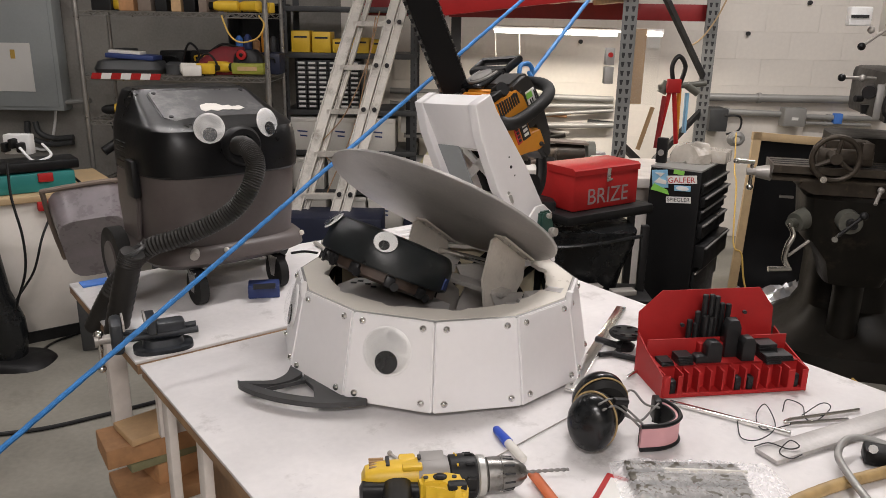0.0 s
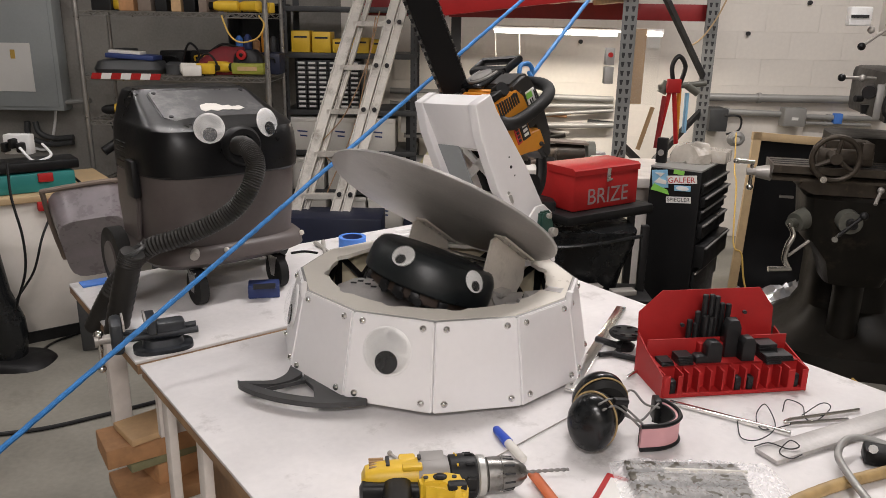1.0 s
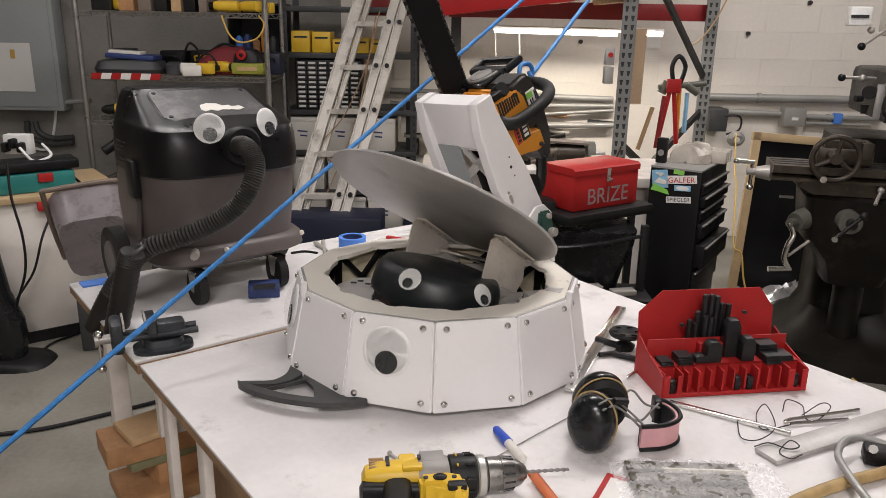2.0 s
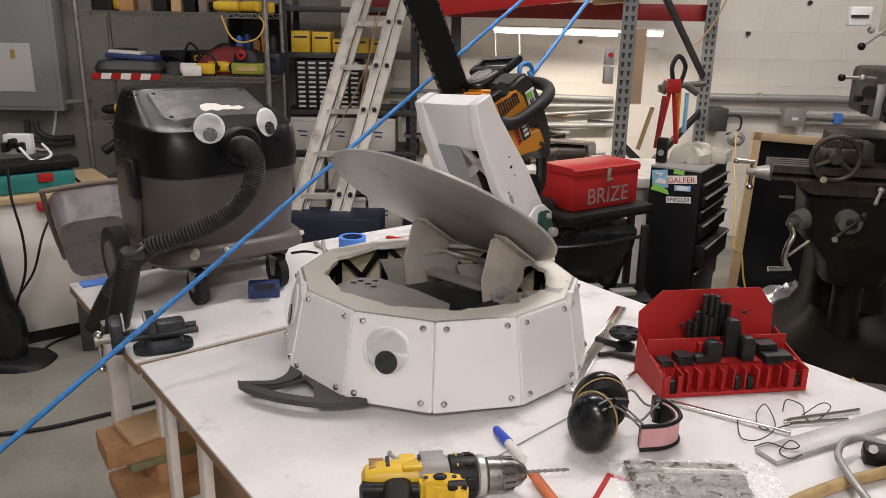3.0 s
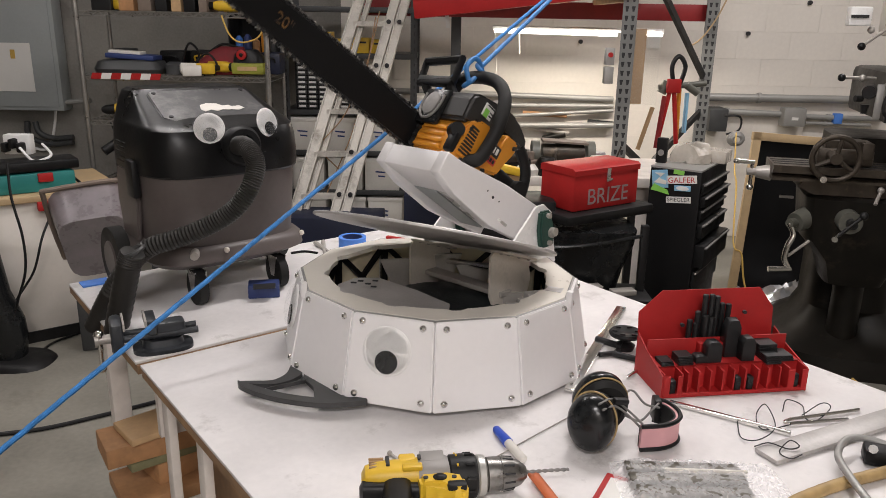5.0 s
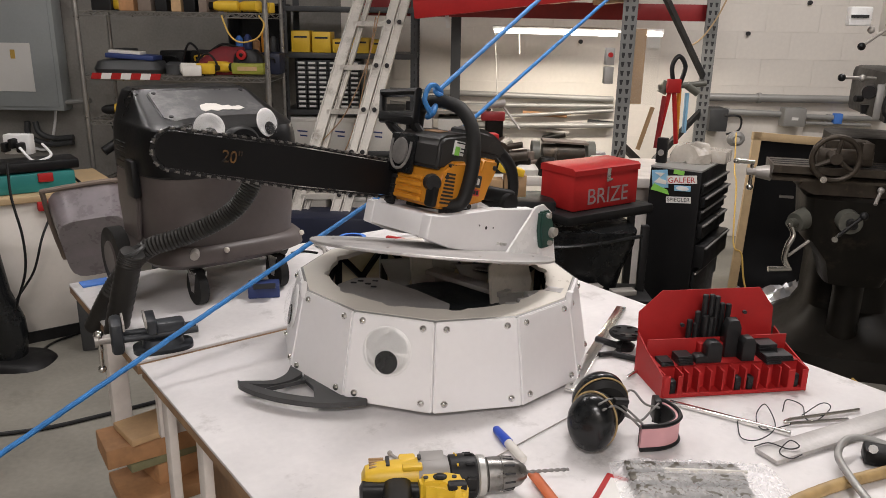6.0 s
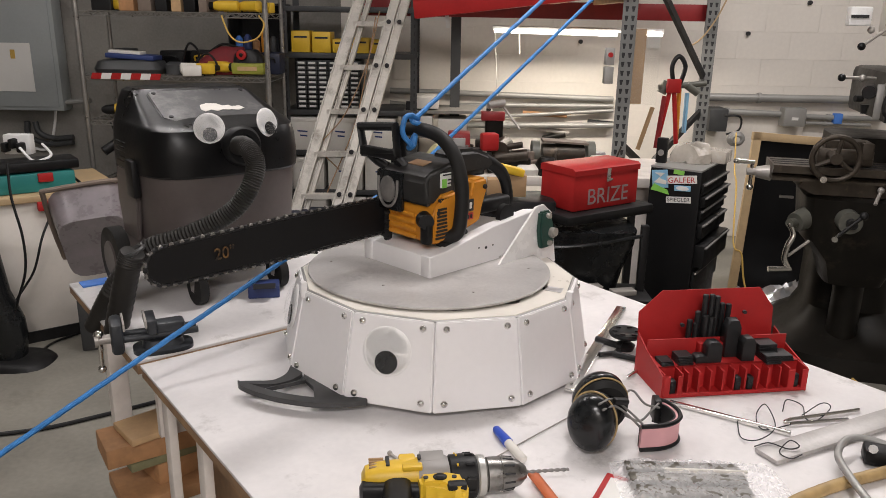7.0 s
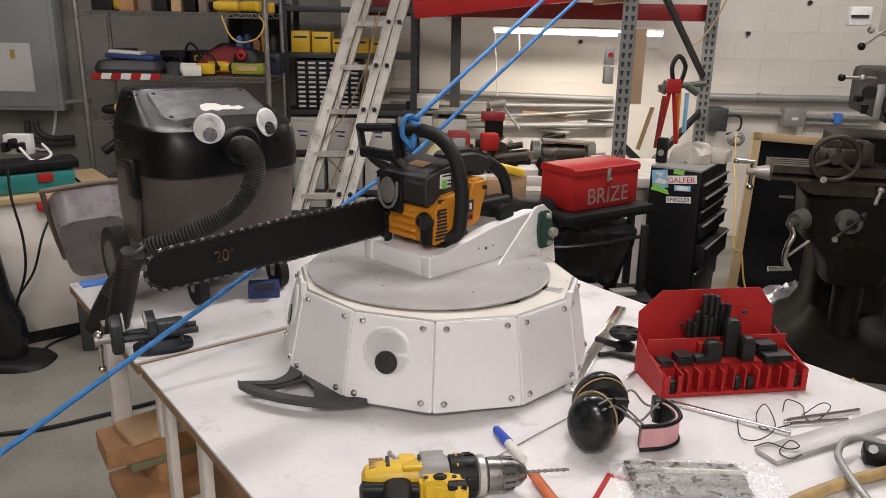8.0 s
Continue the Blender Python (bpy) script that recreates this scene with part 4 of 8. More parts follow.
    bm = bm_new()
    cyl(bm, (-0.128, -0.19, 0.150), (-0.140, -0.212, 0.148), 0.014, 0.011, seg=16)
    part("drain_plug", bm, M_STEEL, t, "drain plug")
    for x, y in ((0.195, -0.175), (-0.05, -0.2105)):
        bm = bm_new()
        ball(bm, (x, y, 0.150), 0.008, 10)
        part("base_screw", bm, M_BRACKET, t)
    # hose, in its own space
    inv = VACM.inverted()
    bm = bm_new()
    tube(bm, [inv @ Vector(p) for p in ((-0.540, 1.965, 1.322), (-0.502, 1.90, 1.334), (-0.474, 1.87, 1.316), (-0.464, 1.85, 1.285), (-0.477, 1.83, 1.239), (-0.513, 1.82, 1.191), (-0.569, 1.81, 1.154), (-0.644, 1.80, 1.122), (-0.723, 1.79, 1.095), (-0.780, 1.79, 1.043), (-0.834, 1.80, 0.971), (-0.902, 1.83, 0.866))], 0.0235, 14, 18, False, 0.05)
    part("hose", bm, M_HOSE, t, "black ribbed hose")
    bm = bm_new()
    tube(bm, [inv @ Vector(p) for p in ((-0.741, 1.74, 1.099), (-0.756, 1.745, 1.065), (-0.781, 1.75, 0.983), (-0.813, 1.76, 0.881))], 0.029, 16, 10, False, 0.035)
    he = part("hose_end", bm, M_HOSE, t, "black hose end piece")
    bm = bm_new()
    tube(bm, [inv @ (Vector((-0.7395, 1.7395, 1.1025)) + 0.025 * (math.cos(a) * Vector((0.92, 0.02, 0.39)) + math.sin(a) * Vector((-0.06, 0.99, 0.10)))) for a in [2 * math.pi * i / 20 for i in range(20)]], 0.0055, 8, 2, True)
    part("mouth_ring", bm, M_FORK, he, "grey rim of the hose mouth")



# ---------- ropes ----------
def rope_piece(name, label, length, r=0.0058):
    """A straight length of rope from its own origin along +x."""
    bm = bm_new()
    n = int(length / 0.012)
    tube(bm, [(length * i / n, 0.0003 * math.sin(i * 1.3), 0.0003 * math.cos(i * 1.3)) for i in range(n + 1)], r, 8, 0, False, 0.03)
    return solo(name, bm, M_ROPE, Matrix(), label, "rope")


def span(a, b):
    """The pose of a piece of rope that starts at a and points to b."""
    a, b = Vector(a), Vector(b)
    return Matrix.Translation(a) @ (b - a).to_track_quat("X", "Z").to_matrix().to_4x4()


# ---------- bench-top things ----------
KITM = pose(0.612, 1.484, 0.90, 0, 0, 9) @ Matrix.Diagonal((0.93, 0.93, 0.84, 1))


def build_bench_things():
    # step clamp kit
    t = thing("clamp_kit_holder", KITM, "red metal rack holding a black step clamp kit", "tool rack")
    bm = bm_new()
    prism(bm, [(-0.172, 0.0), (0.172, 0.0), (0.172, 0.15), (0.135, 0.205), (-0.115, 0.205), (-0.172, 0.15)], 0.003, pose(0, 0.115, 0.01, 0, 0, 0) @ pose(0, 0, 0, 84, 0, 0))
    part("back_plate", bm, M_RED, t, "red back plate with keyholes")
    bm = bm_new()
    box(bm, 0, 0.04, 0.004, 0.350, 0.15, 0.006, bevel=0.001)
    part("tray", bm, M_RED, t)
    bm = bm_new()
    box(bm, 0, 0.062, 0.062, 0.346, 0.004, 0.10, bevel=0.001)
    part("step_wall", bm, M_RED, t)
    bm = bm_new()
    box(bm, 0, 0.032, 0.066, 0.346, 0.062, 0.004)
    part("upper_shelf", bm, M_RED, t)
    bm = bm_new()
    box(bm, 0, -0.034, 0.007, 0.35, 0.004, 0.010, bevel=0.001)
    part("front_lip", bm, M_RED, t)
    for i in range(9):
        bm = bm_new()
        box(bm, -0.112 + i * 0.028, -0.012, 0.034, 0.005 if i % 2 else 0.0035, 0.030 if i % 3 else 0.038, 0.060)
        part("divider", bm, M_RED, t)
    for x in (-0.150, 0.150):
        for dx, dy, w_, d_, h_ in ((-0.021, -0.016, 0.0035, 0.040, 0.060), (0.021, -0.016, 0.0035, 0.040, 0.060), (-0.014, -0.035, 0.014, 0.0035, 0.054), (0.016, -0.035, 0.010, 0.0035, 0.054)):
            bm = bm_new()
            box(bm, x + dx, dy, 0.006 + h_ / 2, w_, d_, h_, bevel=0.0006, seg=1)
            part("end_bin_wall", bm, M_RED, t)
    bm = bm_new()
    box(bm, -0.012, 0.052, 0.086, 0.085, 0.020, 0.036, bevel=0.001)
    part("stud_block", bm, M_RED, t, "raised red stud holder")
    for sx in (-1, 1):
        bm = bm_new()
        prism(bm, [(-0.035, 0), (0.115, 0), (0.115, 0.11), (0.06, 0.085), (-0.035, 0.06)], 0.003, pose(sx * 0.1745 - 0.0015, 0, 0.0, 0, 0, 90) @ pose(0, 0, 0, 90, 0, 0))
        part("end_plate", bm, M_RED, t)
    bm = bm_new()
    box(bm, 0, 0.003, 0.036, 0.346, 0.004, 0.064)
    part("inner_wall", bm, M_RED, t)
    for x, z, w in ((-0.078, 0.135, 0.005), (0.075, 0.165, 0.005)):
        bm = bm_new()
        cyl(bm, (x, 0.098 - (z - 0.1) * 0.1, z), (x, 0.092 - (z - 0.1) * 0.1, z), w, seg=12)
        part("keyhole", bm, M_INK_HOLE, t)
    for i, (x, h, y) in enumerate(((-0.03, 0.20, 0.085), (-0.014, 0.20, 0.085), (0.0, 0.195, 0.085), (-0.066, 0.135, 0.08), (-0.05, 0.125, 0.08), (-0.032, 0.15, 0.07), (-0.018, 0.145, 0.07), (-0.045, 0.155, 0.085), (0.014, 0.175, 0.085), (0.030, 0.172, 0.085), (0.046, 0.135, 0.08))):
        bm = bm_new()
        cyl(bm, (x, y, 0.064), (x, y, h + 0.018), 0.0068, seg=10)
        cyl(bm, (x, y, h + 0.018), (x, y, h + 0.0195), 0.0068, 0.0052, seg=10)
        ob = solo("clamp_stud", bm, M_DARKSTEEL, KITM, "black threaded clamp stud standing in a red rack", "stud", "clamp kit studs")
    for x, w, h, y in ((-0.035, 0.036, 0.055, 0.02), (0.048, 0.032, 0.062, 0.02), (0.02, 0.036, 0.10, 0.045), (-0.065, 0.028, 0.02, 0.02)):
        bm = bm_new()
        prism(bm, [(-w / 2, 0), (w / 2, 0), (w / 2, h * 0.8), (w * 0.28, h), (-w * 0.28, h), (-w / 2, h * 0.8)], 0.026, pose(x, y + 0.012, 0.068) @ pose(0, 0, 0, 90, 0, 0))
        bmesh.ops.bevel(bm, geom=list(bm.edges), offset=0.001, segments=1, affect="EDGES")
        solo("step_block", bm, M_DARKSTEEL, KITM, "black stepped clamp block in the red rack", "step block", "clamp kit blocks")
    for x, y, w, d, h in ((-0.105, 0.02, 0.036, 0.04, 0.022), (-0.148, 0.02, 0.03, 0.04, 0.01), (0.105, 0.04, 0.045, 0.05, 0.035), (0.10, 0.0, 0.036, 0.035, 0.02), (0.14, 0.02, 0.034, 0.05, 0.012)):
        bm = bm_new()
        for k in range(4):
            box(bm, x, y + 0.001 * k, 0.068 + h * (k + 0.5) / 4, w, d * (1 - 0.04 * k), h / 4, bevel=0.0008, seg=1)
        solo("clamp_nut_block", bm, M_DARKSTEEL, KITM, "black clamp nuts stacked in the red rack", "nut", "clamp kit nuts")
    for x in (-0.146, 0.010, 0.040, 0.152):
        bm = bm_new()
        box(bm, x, -0.02, 0.026, 0.014, 0.02, 0.036, bevel=0.003)
        cyl(bm, (x, -0.029, 0.028), (x, -0.0315, 0.028), 0.004, seg=10)
        solo("flange_nut", bm, M_DARKSTEEL, KITM, "black nut in a compartment of the red rack", "nut", "clamp kit nuts")

    # ear defenders
    t = thing("ear_defenders", pose(0.287, 1.24, 0.902, 0, 0, 0), "black ear defenders with a pink padded headband", "ear defenders")

    def cup(c, n, r):
        n = Vector(n).normalized()
        m = Matrix.Translation(c) @ n.to_track_quat("Z", "Y").to_matrix().to_4x4()
        bm = bm_new()
        lathe(bm, [(r * 0.92, -0.004), (r, 0.004), (r * 0.98, 0.016), (r * 0.82, 0.030), (r * 0.5, 0.037), (r * 0.1, 0.038)], 36, m @ Matrix.Diagonal((0.84, 1.05, 1, 1)))
        cp = part("ear_cup", bm, M_BLACKGLOSS, t, "glossy black ear cup")
        bm = bm_new()
        lathe(bm, [(r * 0.95, -0.004), (r * 1.0, -0.010), (r * 0.9, -0.022), (r * 0.7, -0.024), (r * 0.55, -0.016), (r * 0.55, -0.004)], 36, m @ Matrix.Diagonal((0.84, 1.05, 1, 1)))
        part("cushion", bm, M_RUBBER, cp, "black foam cushion")
        bm = bm_new()
        tube(bm, [m @ Vector((0.84 * r * 1.0 * math.cos(a), 1.05 * r * 1.0 * math.sin(a), -0.003)) for a in [2 * math.pi * i / 24 for i in range(24)]], 0.0018, 6, 2, True)
        part("rim_line", bm, M_BROWN, cp, "thin tan rim line")

    cup((-0.012, -0.012, 0.056), (-0.50, -0.86, 0.06), 0.052)
    cup((0.013, 0.052, 0.058), (-0.06, 0.96, 0.26), 0.061)
    for pts in ([(-0.010, -0.040, 0.104), (0.020, -0.012, 0.100), (0.052, -0.008, 0.075), (0.078, -0.014, 0.052)], [(-0.004, -0.046, 0.096), (0.024, -0.020, 0.090), (0.054, -0.014, 0.066), (0.076, -0.018, 0.044)],
                [(0.055, 0.030, 0.045), (0.082, 0.020, 0.040), (0.105, 0.035, 0.052), (0.132, 0.072, 0.052)], [(0.060, 0.040, 0.060), (0.066, 0.066, 0.074), (0.082, 0.078, 0.070), (0.098, 0.052, 0.058), (0.126, 0.052, 0.050)]):
        bm = bm_new()
        tube(bm, pts, 0.0021, 8, 8)
        part("wire_band", bm, M_GREYBAR, t, "dark steel wire band")
    bm = bm_new()
    box(bm, -0.002, -0.036, 0.106, 0.030, 0.014, 0.012, pose(0, 0, 0, 0, 12, 20), bevel=0.004)
    part("yoke", bm, M_BLACK, t, "black cup yoke")
    bm = bm_new()
    pth = smooth_path([(0.128, 0.086, 0), (0.148, 0.070, 0), (0.158, 0.038, 0), (0.150, 0.008, 0), (0.120, -0.014, 0), (0.075, -0.022, 0)], 10)
    rows = []
    for off in (0.0, 0.008):
        for z in (0.006, 0.050):
            row = []
            for i, p in enumerate(pth):
                tg = (pth[min(i + 1, len(pth) - 1)] - pth[max(i - 1, 0)]).normalized()
                nr = tg.cross(Vector((0, 0, 1)))
                row.append(bm.verts.new((p.x + nr.x * off, p.y + nr.y * off, z)))
            rows.append(row)
    for a, b in ((0, 1), (1, 3), (3, 2), (2, 0)):
        for i in range(len(pth) - 1):
            bm.faces.new((rows[a][i], rows[a][i + 1], rows[b][i + 1], rows[b][i]))
    for k in (0, len(pth) - 1):
        bm.faces.new((rows[0][k], rows[1][k], rows[3][k], rows[2][k]))
    part("headband_pad", bm, M_PINK, t, "pink padded headband")
    bm = bm_new()
    lin = []
    for off in (0.0085, 0.0115):
        for z in (0.007, 0.049):
            lin.append([bm.verts.new((p.x + (pth[min(i + 1, len(pth) - 1)] - pth[max(i - 1, 0)]).normalized().y * off, p.y - (pth[min(i + 1, len(pth) - 1)] - pth[max(i - 1, 0)]).normalized().x * off, z)) for i, p in enumerate(pth)])
    for a, b in ((0, 1), (1, 3), (3, 2), (2, 0)):
        for i in range(len(pth) - 1):
            bm.faces.new((lin[a][i], lin[a][i + 1], lin[b][i + 1], lin[b][i]))
    part("headband_lining", bm, M_BLACK, t, "black headband lining")
    for z in (0.051, 0.005):
        bm = bm_new()
        tube(bm, [(p.x, p.y, z) for p in pth], 0.0042, 6, 2)
        part("headband_edge", bm, M_BLACK, t, "black headband edge")
    bm = bm_new()
    box(bm, 0.128, 0.080, 0.034, 0.014, 0.030, 0.046, pose(0, 0, 0), bevel=0.004)
    part("band_slider", bm, M_BLACK, t, "black band slider")

    # drill, lying on its side with the grip towards the bench's near edge
    t = thing("cordless_drill", pose(-0.038, 1.070, 0.90, 0, 0, 8), "yellow and black cordless drill lying on its side", "drill")
    lie = pose(0.0, 0.0, 0.036, 0, 90, 0)
    bm = bm_new()
    loft(bm, [(-0.086, 0, 0.002, 0.012, 0.014, 2.4), (-0.080, 0, 0.002, 0.024, 0.020, 2.6), (-0.060, 0, 0.002, 0.029, 0.025, 2.8), (-0.02, 0, 0.002, 0.030, 0.027, 2.8), (0.004, 0, 0.002, 0.031, 0.029, 2.8)], 32, lie)
    body = part("motor_housing", bm, M_YELLOW, t, "yellow motor housing")
    bm = bm_new()
    loft(bm, [(-0.090, 0.008, -0.018, 0.010, 0.008, 3), (-0.085, 0.008, -0.020, 0.020, 0.014, 3), (-0.040, 0.009, -0.026, 0.022, 0.014, 3), (0.006, 0.009, -0.034, 0.022, 0.012, 3)], 32, lie)
    part("rubber_back", bm, M_BLACK, t, "black rubber overmould")
    for k in range(4):
        bm = bm_new()
        box(bm, -0.062, 0.022 - 0.008 * k, 0.0625, 0.024, 0.0035, 0.004, pose(0, 0, 0), bevel=0.001)
        part("vent_slot", bm, M_CARD, body)
    bm = bm_new()
    box(bm, -0.044, 0.008, 0.0645, 0.006, 0.026, 0.008, bevel=0.001)
    part("vent_gap", bm, M_INK_HOLE, body)
    bm = bm_new()
    box(bm, -0.012, 0.018, 0.060, 0.028, 0.022, 0.014, bevel=0.004)
    box(bm, -0.006, -0.012, 0.066, 0.032, 0.014, 0.008, bevel=0.002)
    part("collar", bm, M_YELLOW, body, "raised yellow collar")
    bm = bm_new()
    loft(bm, [(0.004, 0, 0.002, 0.030, 0.030, 2.6), (0.010, 0, 0.002, 0.032, 0.032, 2.6), (0.050, 0, 0.0, 0.033, 0.033, 2.4), (0.056, 0, 0, 0.030, 0.030, 2.2)], 32, lie)
    gear = part("gearbox", bm, M_GEAR, t, "grey gearbox housing")
    bm = bm_new()
    box(bm, 0.028, 0.014, 0.066, 0.040, 0.030, 0.006, bevel=0.002)
    part("gear_cover", bm, M_GEAR, gear)
    bm = bm_new()
    box(bm, 0.007, 0.010, 0.069, 0.006, 0.012, 0.004, bevel=0.001)
    part("gear_slot", bm, M_INK_HOLE, gear)
    bm = bm_new()
    loft(bm, [(0.052, 0, 0, 0.031, 0.031, 2), (0.056, 0, 0, 0.035, 0.035, 2), (0.074, 0, 0, 0.036, 0.036, 2), (0.096, 0, 0, 0.035, 0.035, 2), (0.099, 0, 0, 0.031, 0.031, 2)], 32, lie)
    ring = part("clutch_ring", bm, M_BLACK, t, "black clutch ring")
    for k in range(10):
        a = radians(36 * k + 10)
        for dx, mt, w in ((0.066, M_YELLOW, 0.003), (0.086, M_BLACK, 0.014)):
            bm = bm_new()
            box(bm, 0, 0, 0, w, 0.005, 0.003, pose(dx, 0.0365 * math.cos(a), 0.036 + 0.0365 * math.sin(a), math.degrees(a) - 90, 0, 0), bevel=0.0008, seg=1)
            part("clutch_mark" if w < 0.01 else "grip_rib", bm, mt, ring)
    bm = bm_new()
    loft(bm, [(0.098, 0, 0, 0.030, 0.030, 2), (0.102, 0, 0, 0.033, 0.033, 2), (0.112, 0, 0, 0.032, 0.032, 2), (0.115, 0, 0, 0.027, 0.027, 2)], 28, lie)
    part("collar_ring", bm, M_ALU, t, "dull silver collar ring")
    bm = bm_new()
    loft(bm, [(0.114, 0, 0, 0.022, 0.022, 2), (0.117, 0, 0, 0.028, 0.028, 2), (0.136, 0, 0, 0.028, 0.028, 2), (0.1365, 0, 0, 0.0265, 0.0265, 2), (0.139, 0, 0, 0.0265, 0.0265, 2), (0.1395, 0, 0, 0.028, 0.028, 2), (0.156, 0, 0, 0.026, 0.026, 2), (0.172, 0, 0, 0.019, 0.019, 2), (0.182, 0, 0, 0.010, 0.010, 2)], 28, lie)
    ck = part("chuck", bm, M_CHUCK, t, "scuffed steel keyless chuck")
    for k in range(12):
        a = radians(30 * k)
        bm = bm_new()
        box(bm, 0, 0, 0, 0.018, 0.0035, 0.003, pose(0.151, 0.0262 * math.cos(a), 0.036 + 0.0262 * math.sin(a), math.degrees(a) - 90, 0, 0) @ pose(0, 0, 0, 0, 6, 0), bevel=0.0008, seg=1)
        part("flute", bm, M_INK_HOLE, ck)
    # twist bit: two flutes wound round a thin core
    bm = bm_new()
    cyl(bm, (0.178, 0, 0.036), (0.255, 0, 0.036), 0.0018, seg=8)
    for ph in (0, math.pi):
        tube(bm, [(0.180 + 0.0025 * k, 0.0018 * math.cos(k * 0.75 + ph), 0.036 + 0.0018 * math.sin(k * 0.75 + ph)) for k in range(31)], 0.0015, 6, 0)
    part("drill_bit", bm, M_GREYBAR, t, "twist drill bit")
    bm = bm_new()
    loft(bm, [(0.0, 0, 0, 0.024, 0.021, 3), (0.05, -0.004, 0, 0.021, 0.019, 3), (0.10, -0.012, 0, 0.022, 0.020, 3)], 24, pose(-0.03, -0.024, 0.034, 86, 0, 0))
    part("grip", bm, M_BLACK, t, "black rubber grip")
    bm = bm_new()
    prism(bm, [(0.000, -0.028), (0.048, -0.026), (0.072, -0.036), (0.076, -0.075), (0.058, -0.082), (0.030, -0.060), (0.004, -0.058)], 0.052, pose(0, 0, 0.014))
    bmesh.ops.bevel(bm, geom=list(bm.edges), offset=0.007, segments=3, affect="EDGES")
    lh = part("lower_housing", bm, M_YELLOW, t, "yellow trigger housing")
    bm = bm_new()
    lathe(bm, [(0.011, 0.0), (0.011, 0.003), (0.006, 0.006)], 20, pose(0.034, -0.045, 0.065) @ Matrix.Diagonal((1.0, 0.75, 1, 1)))
    part("direction_button", bm, M_BLACK, lh, "black button")
    for x, y in ((0.012, -0.044), (0.056, -0.046)):
        bm = bm_new()
        cyl(bm, (x, y, 0.0655), (x, y, 0.0675), 0.004, seg=12)
        part("housing_screw", bm, M_INK_HOLE, lh)
    bm = bm_new()
    box(bm, 0.058, -0.064, 0.062, 0.030, 0.018, 0.012, bevel=0.004)
    part("trigger", bm, M_BLACK, t, "black trigger")
    bm = bm_new()
    box(bm, -0.045, -0.15, 0.036, 0.09, 0.06, 0.07, bevel=0.01)
    part("battery", bm, M_BLACK, t, "black battery pack")

    # marker pen and a knife handle
    t = thing("marker_pen", pose(0.124, 1.235, 0.908, 0, 0, -68), "grey marker pen with a blue cap", "marker")
    bm = bm_new()
    lathe(bm, [(0.0075, 0.0), (0.0085, 0.004), (0.0085, 0.060), (0.006, 0.064)], 20, pose(0, 0, 0, 0, 90, 0))
    part("barrel", bm, M_BOXWHITE, t, "pale grey barrel")
    bm = bm_new()
    lathe(bm, [(0.0060, -0.050), (0.0078, -0.046), (0.0096, -0.006), (0.0096, 0.004), (0.004, 0.004)], 20, pose(0, 0, 0, 0, 90, 0))
    part("cap", bm, mat("blue_cap", (0.02, 0.08, 0.55), 0.35, var=0.1), t, "bright blue cap")
    bm = bm_new()
    tube(bm, [(0.158, 1.125, 0.914), (0.170, 1.09, 0.914), (0.185, 1.05, 0.912)], 0.0095, 10, 6, False, 0.0, 0.7)
    solo("orange_tool_handle", bm, mat("orange_rubber", (0.55, 0.14, 0.05), 0.5, var=0.2), Matrix(), "black and orange tool handle lying on the bench", "tool")
    # small loose screw and scriber lines
    bm = bm_new()
    cyl(bm, (-0.088, 1.195, 0.904), (-0.070, 1.174, 0.904), 0.003, seg=8)
    ball(bm, (-0.088, 1.195, 0.905), 0.005, 8)
    solo("loose_screw", bm, M_STEEL, Matrix(), "small loose steel screw on the bench", "screw")
    bm = bm_new()
    tube(bm, [(0.084, 1.175, 0.903), (0.159, 1.249, 0.903), (0.254, 1.341, 0.903)], 0.0013, 6, 4)
    solo("thin_rod", bm, M_STEEL, Matrix(), "thin bright wire rod lying on the bench", "rod")

    # wrapped bar stock in clear film, printed card beside it
    t = thing("film_wrapped_bars", Matrix(), "bundle of grey bars wrapped in clear plastic film", "package")
    for a, b, w, mt in (((0.318, 1.146, 0.912), (0.512, 1.140, 0.912), 0.026, M_SCALE), ((0.318, 1.112, 0.912), (0.512, 1.107, 0.912), 0.026, M_SCALE), ((0.322, 1.076, 0.912), (0.508, 1.071, 0.912), 0.026, M_SCALE), ((0.380, 1.129, 0.9165), (0.520, 1.125, 0.9165), 0.006, M_BOXWHITE)):
        bm = bm_new()
        d = Vector(b) - Vector(a)
        box(bm, 0, 0, 0, d.length, w, 0.022, Matrix.Translation((Vector(a) + Vector(b)) / 2) @ d.to_track_quat("X", "Z").to_matrix().to_4x4(), bevel=0.003)
        part("bar" if w > 0.01 else "spacer_strip", bm, mt, t, "dull grey metal bar" if w > 0.01 else "white spacer strip")
    # film: a crumpled sheet laid over the bars, pinched at both ends
    bm = bm_new()
    nx, ny = 96, 40
    grid = []
    for i in range(nx + 1):
        col = []
        for k in range(ny + 1):
            x, y = -0.140 + 0.285 * i / nx, -0.062 + 0.125 * k / ny
            flat = min(1.0, (0.145 - abs(x - 0.0025)) / 0.035, (0.0645 - abs(y - 0.0005)) / 0.012)
            p = Vector((x, y, 0))
            wr = noise.noise(p * 38) * 0.6 + abs(noise.noise(p * 75 + Vector((3, 1, 0)))) * 0.9 + noise.noise(p * 150) * 0.35
            loose = 1.0 if x > 0.09 or x < -0.105 else 0.55
            z = 0.904 + 0.0225 * max(0.0, flat) * (0.85 if x < 0.085 else 0.7) + 0.011 * loose * wr * (0.35 + 0.65 * max(0.0, flat))
            e = 1 + 0.10 * noise.noise(Vector((x * 30, 0 if abs(y) < 0.05 else 5, 2)))
            col.append(bm.verts.new((0.437 + x, 1.106 + y * e - 0.03 * x, max(0.9015, z))))
        grid.append(col)
